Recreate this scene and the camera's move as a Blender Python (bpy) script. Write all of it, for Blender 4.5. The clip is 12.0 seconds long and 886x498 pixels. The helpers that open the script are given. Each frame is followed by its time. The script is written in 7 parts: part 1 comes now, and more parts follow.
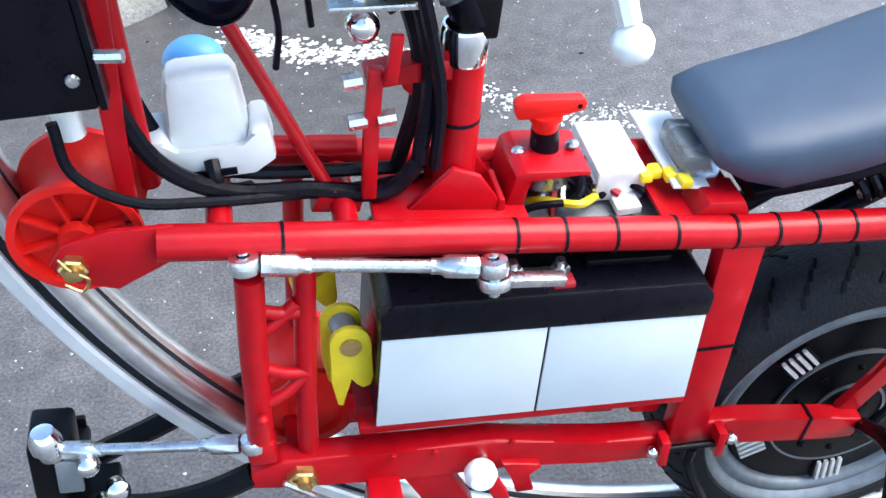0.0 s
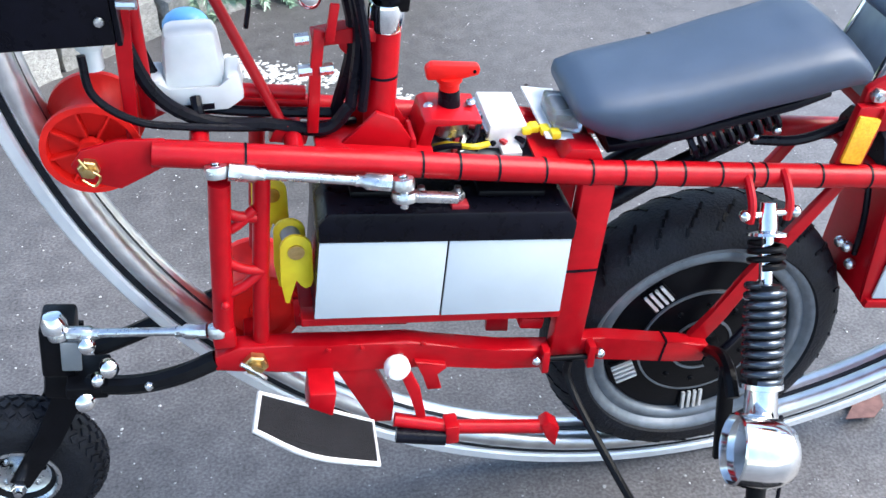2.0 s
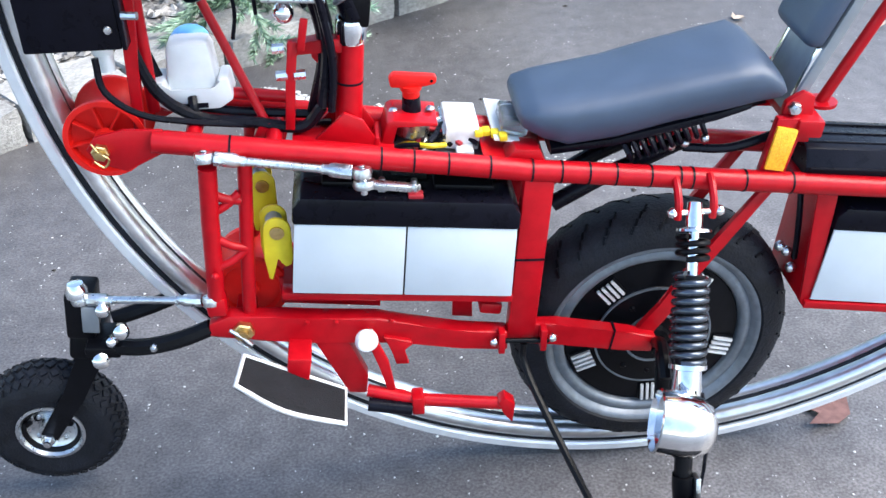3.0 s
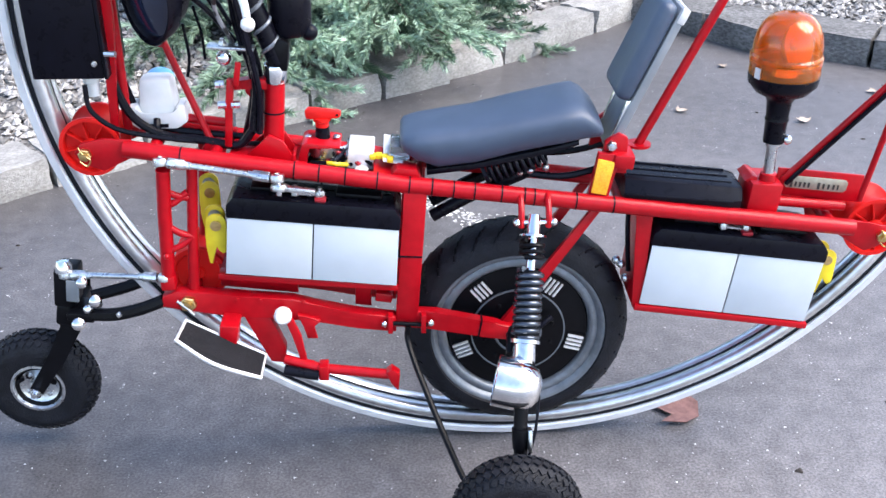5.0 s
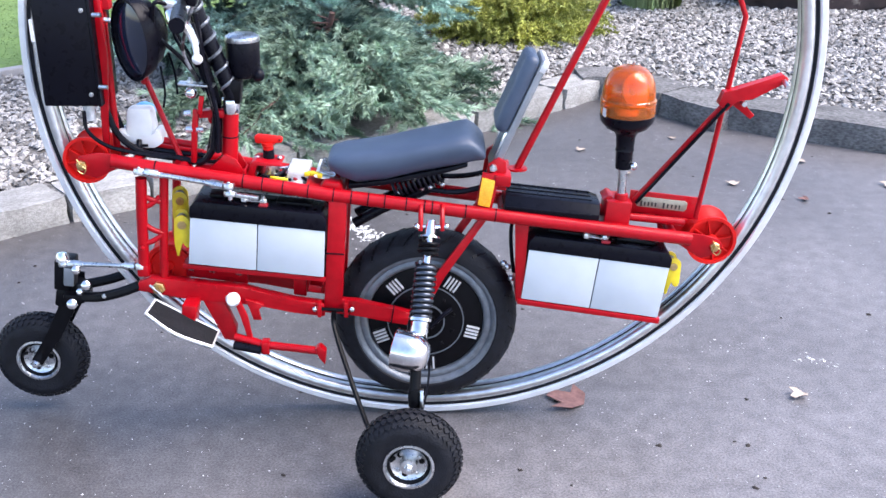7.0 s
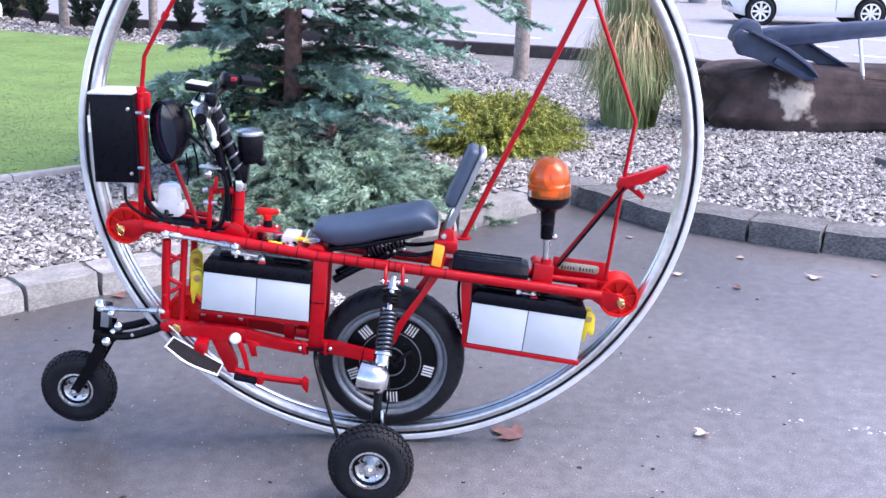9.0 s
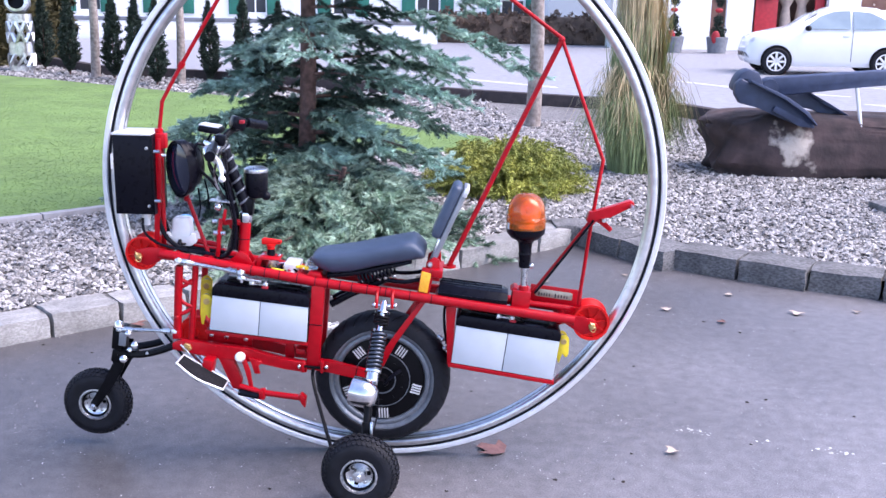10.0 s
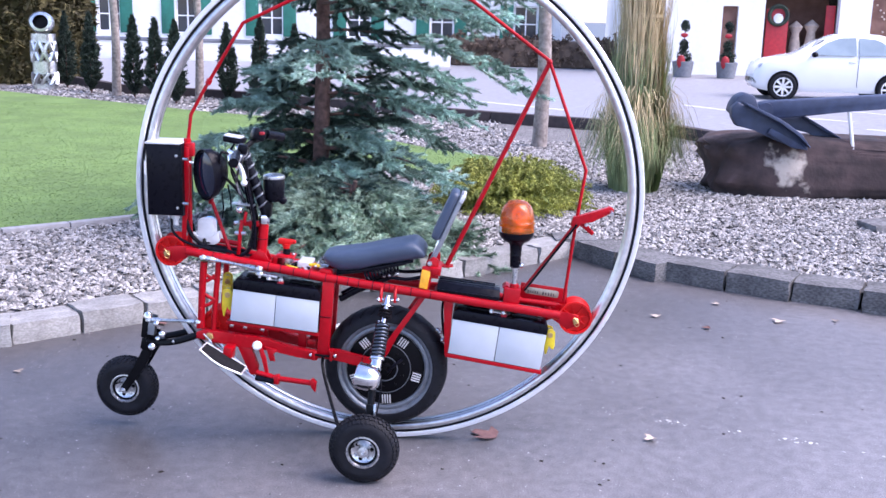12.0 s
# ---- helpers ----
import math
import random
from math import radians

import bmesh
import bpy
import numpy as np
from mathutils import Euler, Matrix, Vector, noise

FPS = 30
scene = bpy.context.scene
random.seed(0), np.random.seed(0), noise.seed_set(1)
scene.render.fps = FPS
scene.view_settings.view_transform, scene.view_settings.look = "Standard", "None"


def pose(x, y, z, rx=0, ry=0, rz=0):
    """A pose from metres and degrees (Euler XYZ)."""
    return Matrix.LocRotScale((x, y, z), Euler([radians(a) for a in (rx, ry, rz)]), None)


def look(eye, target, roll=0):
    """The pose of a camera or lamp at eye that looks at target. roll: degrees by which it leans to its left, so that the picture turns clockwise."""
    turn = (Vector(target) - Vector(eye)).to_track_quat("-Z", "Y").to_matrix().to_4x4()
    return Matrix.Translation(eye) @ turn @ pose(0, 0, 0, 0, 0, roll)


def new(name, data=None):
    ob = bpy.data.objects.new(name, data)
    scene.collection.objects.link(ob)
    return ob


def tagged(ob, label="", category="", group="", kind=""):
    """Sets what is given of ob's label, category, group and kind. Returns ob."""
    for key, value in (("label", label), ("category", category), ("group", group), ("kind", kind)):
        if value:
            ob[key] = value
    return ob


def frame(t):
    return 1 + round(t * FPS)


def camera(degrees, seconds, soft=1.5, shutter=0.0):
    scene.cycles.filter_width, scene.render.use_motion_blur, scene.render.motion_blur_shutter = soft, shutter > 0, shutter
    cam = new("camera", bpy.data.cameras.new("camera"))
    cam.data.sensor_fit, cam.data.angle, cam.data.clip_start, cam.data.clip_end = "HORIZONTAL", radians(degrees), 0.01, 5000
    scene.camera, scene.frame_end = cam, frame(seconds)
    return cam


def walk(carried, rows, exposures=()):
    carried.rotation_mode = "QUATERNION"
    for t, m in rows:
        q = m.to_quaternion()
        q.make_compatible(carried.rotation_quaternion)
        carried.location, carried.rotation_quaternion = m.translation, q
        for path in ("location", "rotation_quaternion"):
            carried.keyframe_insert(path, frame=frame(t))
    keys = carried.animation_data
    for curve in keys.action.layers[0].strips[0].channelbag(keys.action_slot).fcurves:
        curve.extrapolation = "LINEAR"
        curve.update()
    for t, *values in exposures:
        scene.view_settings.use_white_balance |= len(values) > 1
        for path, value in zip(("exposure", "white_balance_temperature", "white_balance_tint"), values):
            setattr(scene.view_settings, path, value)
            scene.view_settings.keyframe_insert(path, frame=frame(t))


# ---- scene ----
cam = camera(45.9, 12.0)
SKY, SUN = 0.135, 2.0
PATH = [
    (0, (-0.616, -0.807, 1.316), (-0.365, 0.682, 0.005), -1.98),
    (0.5, (-0.624, -0.893, 1.327), (-0.242, 0.611, 0.065), 1.90),
    (1, (-0.621, -0.982, 1.344), (-0.197, 0.531, 0.106), 2.88),
    (1.5, (-0.629, -1.069, 1.362), (-0.246, 0.464, 0.136), 2.14),
    (2, (-0.606, -1.159, 1.384), (-0.305, 0.405, 0.174), 0.70),
    (2.5, (-0.537, -1.289, 1.395), (-0.332, 0.330, 0.239), -0.65),
    (3, (-0.444, -1.404, 1.418), (-0.319, 0.249, 0.299), -1.44),
    (4.8, (-0.239, -1.863, 1.478), (-0.171, -0.105, 0.526), -0.28),
    (5, (-0.211, -1.916, 1.490), (-0.152, -0.152, 0.550), -0.18),
    (5.5, (-0.139, -2.050, 1.504), (-0.103, -0.264, 0.604), -0.06),
    (6, (-0.090, -2.183, 1.511), (-0.059, -0.377, 0.652), 0.30),
    (6.5, (-0.030, -2.328, 1.523), (-0.008, -0.504, 0.702), 0.47),
    (7, (0.052, -2.483, 1.530), (0.052, -0.641, 0.751), 0.34),
    (8.8, (0.196, -3.098, 1.574), (0.175, -1.184, 0.994), 0.88),
    (9, (0.211, -3.168, 1.589), (0.186, -1.249, 1.028), 1.03),
    (9.5, (0.281, -3.338, 1.602), (0.232, -1.404, 1.092), 1.04),
    (10, (0.346, -3.484, 1.613), (0.271, -1.542, 1.139), 1.01),
    (10.5, (0.374, -3.598, 1.619), (0.289, -1.652, 1.167), 1.15),
    (11, (0.379, -3.713, 1.624), (0.292, -1.763, 1.186), 1.33),
    (11.5, (0.379, -3.808, 1.620), (0.291, -1.857, 1.188), 1.55),
    (12, (0.414, -3.865, 1.625), (0.314, -1.915, 1.192), 1.49),
]
walk(cam, [(t, look(eye, target, roll)) for t, eye, target, roll in PATH],
     exposures=[(0.0, 2.02, 6620, 6), (3.0, 2.02, 6740, 8), (5.0, 1.99, 6780, 13), (7.0, 1.92, 6620, 17), (9.0, 1.8, 6400, 24), (12.0, 1.69, 6250, 29)])

# ---- light ----
world = bpy.data.worlds.new("sky")
world.use_nodes = True
scene.world = world
_nt = world.node_tree
_sky = _nt.nodes.new("ShaderNodeTexSky")
_sky.sky_type = "NISHITA"
_sky.sun_disc = False
_sky.sun_elevation = radians(52)
_sky.sun_rotation = radians(99)
_sky.air_density, _sky.dust_density, _sky.ozone_density = 1.0, 1.0, 2.0
_bg = _nt.nodes["Background"]
_bg.inputs["Strength"].default_value = SKY
_nt.links.new(_sky.outputs["Color"], _bg.inputs["Color"])
sun = new("overcast_sun", bpy.data.lights.new("overcast_sun", "SUN"))
sun.data.energy, sun.data.angle, sun.data.color = SUN, radians(50), (1.0, 0.97, 0.93)
sun.matrix_world = look((5.6, -0.9, 7.3), (0, 0, 0))

# ---- materials ----


def mat(name, c, c2=None, rough=0.5, metal=0.0, scale=30.0, bump=0.0, bscale=150.0, coat=0.0, rnd=0.0, island=0.0, big=0.25, spec=0.5, trans=0.0, rough2=None, stops=(0.35, 0.65)):
    """Procedural surface: two colours mixed by fine noise, a broad stain, relief and optional random shade."""
    m = bpy.data.materials.new(name)
    m.use_nodes = True
    nt = m.node_tree
    N, L = nt.nodes, nt.links
    b = N["Principled BSDF"]
    c2 = c2 or tuple(v * 0.82 for v in c)
    tc = N.new("ShaderNodeTexCoord")
    n1 = N.new("ShaderNodeTexNoise")
    n1.inputs["Scale"].default_value, n1.inputs["Detail"].default_value = scale, 6
    L.new(tc.outputs["Object"], n1.inputs["Vector"])
    ramp = N.new("ShaderNodeValToRGB")
    ramp.color_ramp.elements[0].color, ramp.color_ramp.elements[1].color = (*c2, 1), (*c, 1)
    ramp.color_ramp.elements[0].position, ramp.color_ramp.elements[1].position = stops
    L.new(n1.outputs["Fac"], ramp.inputs["Fac"])
    n2 = N.new("ShaderNodeTexNoise")
    n2.inputs["Scale"].default_value, n2.inputs["Detail"].default_value = scale * 0.11, 3
    L.new(tc.outputs["Object"], n2.inputs["Vector"])
    mr = N.new("ShaderNodeMapRange")
    mr.inputs["From Min"].default_value, mr.inputs["From Max"].default_value = 0.3, 0.7
    mr.inputs["To Min"].default_value, mr.inputs["To Max"].default_value = 1 - big, 1 + big * 0.4
    L.new(n2.outputs["Fac"], mr.inputs["Value"])
    hsv = N.new("ShaderNodeHueSaturation")
    L.new(ramp.outputs["Color"], hsv.inputs["Color"])
    last = mr.outputs["Result"]
    for amount, node, out in ((rnd, "ShaderNodeObjectInfo", "Random"), (island, "ShaderNodeNewGeometry", "Random Per Island")):
        if amount:
            src = N.new(node)
            r = N.new("ShaderNodeMapRange")
            r.inputs["To Min"].default_value, r.inputs["To Max"].default_value = 1 - amount, 1 + amount
            L.new(src.outputs[out], r.inputs["Value"])
            mul = N.new("ShaderNodeMath")
            mul.operation = "MULTIPLY"
            L.new(last, mul.inputs[0])
            L.new(r.outputs["Result"], mul.inputs[1])
            last = mul.outputs["Value"]
    L.new(last, hsv.inputs["Value"])
    L.new(hsv.outputs["Color"], b.inputs["Base Color"])
    b.inputs["Metallic"].default_value = metal
    b.inputs["Coat Weight"].default_value = coat
    b.inputs["Coat Roughness"].default_value = 0.12
    b.inputs["Specular IOR Level"].default_value = spec
    b.inputs["Transmission Weight"].default_value = trans
    rr = N.new("ShaderNodeMapRange")
    rr.inputs["To Min"].default_value, rr.inputs["To Max"].default_value = rough, rough2 if rough2 is not None else min(1.0, rough * 1.35)
    L.new(n1.outputs["Fac"], rr.inputs["Value"])
    L.new(rr.outputs["Result"], b.inputs["Roughness"])
    if bump:
        n3 = N.new("ShaderNodeTexNoise")
        n3.inputs["Scale"].default_value, n3.inputs["Detail"].default_value = bscale, 4
        L.new(tc.outputs["Object"], n3.inputs["Vector"])
        bp = N.new("ShaderNodeBump")
        bp.inputs["Strength"].default_value, bp.inputs["Distance"].default_value = bump, 0.01
        L.new(n3.outputs["Fac"], bp.inputs["Height"])
        L.new(bp.outputs["Normal"], b.inputs["Normal"])
    return m


RED = mat("red_powder_coat", (0.43, 0.003, 0.009), (0.37, 0.002, 0.007), rough=0.28, spec=0.22, coat=0.05, scale=60, bump=0.06, bscale=500, big=0.15)
ROLLER = mat("red_plastic", (0.72, 0.012, 0.009), (0.66, 0.010, 0.008), rough=0.4, spec=0.25, scale=50, bump=0.05, bscale=300)
CHROME = mat("chrome", (0.82, 0.83, 0.84), (0.7, 0.71, 0.72), rough=0.1, metal=1.0, scale=60, big=0.15)
ZINC = mat("zinc_plate", (0.75, 0.76, 0.77), (0.58, 0.6, 0.62), rough=0.24, metal=1.0, scale=120, bump=0.1, bscale=400)
STEEL = mat("brushed_ring_steel", (0.82, 0.82, 0.82), (0.66, 0.66, 0.67), rough=0.3, metal=1.0, scale=35, bump=0.05, bscale=250, big=0.25)
BRASS = mat("yellow_zinc", (0.72, 0.52, 0.24), (0.55, 0.38, 0.15), rough=0.3, metal=1.0, scale=120)
RUBBER = mat("tyre_rubber", (0.012, 0.013, 0.018), (0.007, 0.0075, 0.010), rough=0.5, spec=0.2, scale=40, bump=0.25, bscale=220, big=0.3)
BLACK = mat("black_paint", (0.0045, 0.0045, 0.006), (0.003, 0.003, 0.004), rough=0.28, spec=0.12, scale=50, bump=0.05, bscale=300)
BLACKPL = mat("black_plastic", (0.005, 0.005, 0.0095), (0.0035, 0.0035, 0.0065), rough=0.24, spec=0.12, scale=60, bump=0.08, bscale=350)
VINYL = mat("dark_grey_vinyl", (0.033, 0.056, 0.098), (0.026, 0.046, 0.082), rough=0.42, spec=0.8, scale=25, bump=0.12, bscale=900, big=0.15)
RIM = mat("grey_painted_rim", (0.19, 0.21, 0.235), (0.14, 0.158, 0.178), rough=0.35, metal=0.4, scale=60)
SILVER = mat("silver_panel", (0.53, 0.57, 0.6), (0.49, 0.53, 0.56), rough=0.5, spec=0.3, scale=14, bump=0.02, bscale=200, big=0.1)
BAND = mat("bright_ring_band", (0.86, 0.87, 0.88), (0.78, 0.79, 0.8), rough=0.3, metal=0.45, scale=30, bump=0.04, bscale=200, big=0.12)
SPRING = mat("dark_spring_steel", (0.10, 0.115, 0.14), (0.06, 0.07, 0.085), rough=0.2, metal=0.85, scale=60, big=0.2)
ALU = mat("raw_aluminium", (0.85, 0.85, 0.84), (0.76, 0.76, 0.76), rough=0.38, metal=0.45, scale=80)
YELLOW = mat("yellow_plastic", (0.78, 0.6, 0.02), (0.7, 0.5, 0.015), rough=0.4, scale=50)
WHITEPL = mat("milky_white_plastic", (0.78, 0.79, 0.78), (0.72, 0.73, 0.72), rough=0.38, scale=40)
BLUE = mat("blue_plastic", (0.13, 0.4, 0.8), (0.1, 0.34, 0.7), rough=0.3, scale=40)
GREYPL = mat("grey_backing_sheet", (0.28, 0.30, 0.32), (0.23, 0.25, 0.27), rough=0.4, metal=0.4, scale=30)
AMBER = mat("amber_lens", (1.0, 0.32, 0.012), (1.0, 0.26, 0.008), rough=0.03, rough2=0.06, trans=0.85, scale=30, coat=0.1, big=0.05)
ORANGE = mat("orange_reflector", (1.0, 0.56, 0.04), (1.0, 0.38, 0.012), rough=0.25, scale=260, bump=0.3, bscale=500)
REFYEL = mat("yellow_lamp_core", (1.0, 0.72, 0.05), rough=0.2, scale=30)
CLEAR = mat("clear_acrylic", (0.85, 0.88, 0.92), rough=0.08, trans=0.85, scale=30)
LENS = mat("dark_lamp_glass", (0.014, 0.02, 0.042), (0.009, 0.013, 0.03), rough=0.1, scale=20, coat=0.5)
TAPE = mat("black_and_silver_cable_wrap", (0.3, 0.3, 0.32), (0.02, 0.02, 0.022), rough=0.35, scale=45, stops=(0.47, 0.53))
BADGE = mat("aged_tin_badge", (0.36, 0.34, 0.27), (0.28, 0.26, 0.2), rough=0.4, metal=0.5, scale=80)
INK = mat("dark_lettering", (0.03, 0.028, 0.025), rough=0.6, scale=80)
GRIPTAPE = mat("black_grip_pad", (0.014, 0.014, 0.017), (0.008, 0.008, 0.010), rough=0.7, spec=0.25, scale=250, bump=0.6, bscale=700)

ASPHALT = mat("worn_asphalt", (0.19, 0.183, 0.186), (0.098, 0.092, 0.096), rough=0.3, rough2=0.5, spec=0.3, scale=170, bump=0.16, bscale=240, big=0.25, stops=(0.36, 0.66))
# damp, darker asphalt that dries towards the open yard
_n, _l = ASPHALT.node_tree.nodes, ASPHALT.node_tree.links
_tc = _n.new("ShaderNodeTexCoord")
_w = _n.new("ShaderNodeTexNoise")
_w.inputs["Scale"].default_value, _w.inputs["Detail"].default_value = 0.8, 8
_l.new(_tc.outputs["Object"], _w.inputs["Vector"])
_d = _n.new("ShaderNodeVectorMath")
_d.operation = "DOT_PRODUCT"
_d.inputs[1].default_value = (0.5, -0.32, 0.0)
_l.new(_tc.outputs["Object"], _d.inputs[0])
_a = _n.new("ShaderNodeMath")
_a.operation = "MULTIPLY_ADD"
_a.inputs[1].default_value = 3.0
_l.new(_w.outputs["Fac"], _a.inputs[0])
_l.new(_d.outputs["Value"], _a.inputs[2])
_m = _n.new("ShaderNodeMapRange")
_m.inputs["From Min"].default_value, _m.inputs["From Max"].default_value = 0.75, 2.75
_m.inputs["To Min"].default_value, _m.inputs["To Max"].default_value = 0.58, 1.36
_l.new(_a.outputs["Value"], _m.inputs["Value"])
_h = _n.new("ShaderNodeHueSaturation")
_b = _n["Principled BSDF"]
_l.new(_b.inputs["Base Color"].links[0].from_socket, _h.inputs["Color"])
_l.new(_m.outputs["Result"], _h.inputs["Value"])
_l.new(_h.outputs["Color"], _b.inputs["Base Color"])
ROADMAT = mat("road_asphalt", (0.3, 0.3, 0.315), (0.24, 0.24, 0.255), rough=0.5, scale=60, bump=0.2, bscale=120, big=0.2)
PAVING = mat("light_paving", (0.36, 0.35, 0.35), (0.28, 0.27, 0.27), rough=0.7, scale=20, bump=0.1)
GRANITE = mat("rough_granite", (0.35, 0.343, 0.327), (0.23, 0.224, 0.212), rough=0.8, scale=22, bump=0.45, bscale=45, rnd=0.14, big=0.3)
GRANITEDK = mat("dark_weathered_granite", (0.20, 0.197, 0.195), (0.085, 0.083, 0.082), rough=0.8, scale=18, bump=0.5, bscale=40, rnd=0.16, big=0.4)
GRAVEL = mat("pale_gravel", (0.34, 0.324, 0.305), (0.18, 0.173, 0.167), rough=0.75, scale=80, bump=0.25, bscale=120, island=0.68, big=0.1)
SOIL = mat("dark_gravel_bed", (0.27, 0.258, 0.245), (0.05, 0.047, 0.044), rough=0.9, scale=55, bump=0.8, bscale=60)
LAWN = mat("lawn_soil_green", (0.142, 0.232, 0.058), (0.112, 0.19, 0.048), rough=0.9, scale=14, bump=0.2, bscale=80, big=0.25)
BLADE = mat("grass_blade", (0.142, 0.236, 0.058), (0.108, 0.186, 0.046), rough=0.6, scale=2.5, island=0.1, big=0.25)
BARK = mat("brown_bark", (0.17, 0.10, 0.082), (0.075, 0.043, 0.036), rough=0.9, scale=25, bump=0.9, bscale=40)
PALEBARK = mat("pale_bark", (0.36, 0.31, 0.28), (0.18, 0.15, 0.13), rough=0.85, scale=18, bump=0.6, bscale=40)
NEEDLE = mat("blue_green_needles", (0.46, 0.68, 0.57), (0.14, 0.25, 0.19), rough=0.5, scale=5, island=0.28, big=0.4, stops=(0.42, 0.6))
JUNIPER = mat("pale_juniper_needles", (0.38, 0.52, 0.38), (0.085, 0.145, 0.09), rough=0.5, scale=5, island=0.25, big=0.35, stops=(0.4, 0.6))
# needles near the trunk: the crown's inner shade is put into their colour
NEEDLESHADE = mat("shade_tinted_inner_needles", (0.05, 0.10, 0.075), (0.022, 0.045, 0.033), rough=0.7, scale=5, island=0.35)
GOLDYEW = mat("golden_yew_needles", (0.4, 0.41, 0.085), (0.17, 0.21, 0.045), rough=0.6, scale=6, island=0.4, big=0.3)
THUJA = mat("dark_conifer_leaves", (0.035, 0.06, 0.04), (0.015, 0.028, 0.02), rough=0.7, scale=8, island=0.4)
BROWNHEDGE = mat("brown_beech_hedge_leaves", (0.2, 0.14, 0.1), (0.11, 0.075, 0.055), rough=0.8, scale=4, island=0.35)
HEDGE = mat("brown_green_hedge_leaves", (0.1, 0.085, 0.03), (0.045, 0.04, 0.015), rough=0.8, scale=4, island=0.4)
PAMPAS = mat("green_reed_blade", (0.27, 0.34, 0.15), (0.14, 0.2, 0.08), rough=0.6, scale=6, island=0.4)
STRAW = mat("dry_straw_reed", (0.66, 0.54, 0.33), (0.48, 0.38, 0.2), rough=0.75, scale=6, island=0.3)
ROCK = mat("brown_boulder", (0.075, 0.050, 0.049), (0.026, 0.019, 0.0195), rough=0.8, scale=5, bump=0.8, bscale=14, big=0.45)
_n, _l = ROCK.node_tree.nodes, ROCK.node_tree.links
_tc = _n.new("ShaderNodeTexCoord")
_d = _n.new("ShaderNodeVectorMath")
_d.operation = "DISTANCE"
_d.inputs[1].default_value = (3.02, 5.58, 0.38)
_l.new(_tc.outputs["Object"], _d.inputs[0])
_w = _n.new("ShaderNodeTexNoise")
_w.inputs["Scale"].default_value, _w.inputs["Detail"].default_value = 9, 6
_l.new(_tc.outputs["Object"], _w.inputs["Vector"])
_a = _n.new("ShaderNodeMath")
_a.operation = "MULTIPLY_ADD"
_a.inputs[1].default_value = 0.55
_l.new(_w.outputs["Fac"], _a.inputs[0])
_l.new(_d.outputs["Value"], _a.inputs[2])
_m = _n.new("ShaderNodeMapRange")
_m.inputs["From Min"].default_value, _m.inputs["From Max"].default_value = 0.46, 0.36
_l.new(_a.outputs["Value"], _m.inputs["Value"])
_x = _n.new("ShaderNodeMix")
_x.data_type = "RGBA"
_x.inputs["B"].default_value = (0.42, 0.37, 0.32, 1)
_old = _n["Principled BSDF"].inputs["Base Color"].links[0].from_socket
_l.new(_m.outputs["Result"], _x.inputs["Factor"])
_l.new(_old, _x.inputs["A"])
_l.new(_x.outputs["Result"], _n["Principled BSDF"].inputs["Base Color"])
ANCHOR = mat("blue_grey_anchor_paint", (0.046, 0.066, 0.125), (0.03, 0.044, 0.088), rough=0.45, scale=12, bump=0.1, bscale=60)
WALLW = mat("white_render", (0.9, 0.9, 0.89), (0.85, 0.85, 0.84), rough=0.85, scale=6, bump=0.1, bscale=90, big=0.08)
CARGLASS = mat("pale_car_glass", (0.3, 0.37, 0.4), (0.22, 0.28, 0.31), rough=0.05, scale=1.5, coat=0.5)
GLASS = mat("window_glass", (0.05, 0.06, 0.07), (0.035, 0.04, 0.05), rough=0.05, scale=1.0, coat=0.5)
GREEN = mat("green_shutter_paint", (0.02, 0.2, 0.14), (0.015, 0.16, 0.11), rough=0.5, scale=20)
DOORRED = mat("red_door_paint", (0.5, 0.025, 0.035), (0.4, 0.018, 0.028), rough=0.45, scale=10)
SHOPIN = mat("warm_brown_shop_back", (0.24, 0.13, 0.1), (0.16, 0.08, 0.06), rough=0.8, scale=3)
CREAM = mat("cream_cloth", (0.62, 0.5, 0.42), (0.5, 0.4, 0.33), rough=0.8, scale=10)
RIBBON = mat("red_ribbon", (0.4, 0.008, 0.018), (0.28, 0.006, 0.012), rough=0.5, scale=15)
POT = mat("grey_planter", (0.2, 0.21, 0.23), (0.15, 0.16, 0.18), rough=0.6, scale=12)
CARW = mat("white_car_paint", (0.82, 0.83, 0.83), (0.8, 0.81, 0.81), rough=0.18, coat=0.7, scale=4, big=0.03)
LINE = mat("white_road_paint", (0.75, 0.75, 0.75), (0.62, 0.62, 0.62), rough=0.7, scale=12)
DARKWALL = mat("dark_timber_edging", (0.06, 0.045, 0.045), (0.035, 0.028, 0.028), rough=0.85, scale=9, bump=0.5, bscale=30)
CHALK = mat("white_plaster_crumbs", (0.62, 0.62, 0.6), (0.45, 0.45, 0.43), rough=0.9, scale=60, island=0.25)
LEAFR = mat("russet_dead_leaf", (0.21, 0.105, 0.09), (0.14, 0.068, 0.058), rough=0.7, scale=70, island=0.3)
LEAFP = mat("pale_dead_leaf", (0.5, 0.41, 0.34), (0.34, 0.27, 0.21), rough=0.7, scale=60, island=0.3)
GRIT = mat("light_grit", (0.55, 0.55, 0.54), (0.3, 0.3, 0.3), rough=0.8, scale=60, island=0.5)
DARKBIT = mat("dark_litter", (0.03, 0.025, 0.022), rough=0.9, scale=60)

# ---- mesh helpers ----


def vec(p):
    return Vector(p)


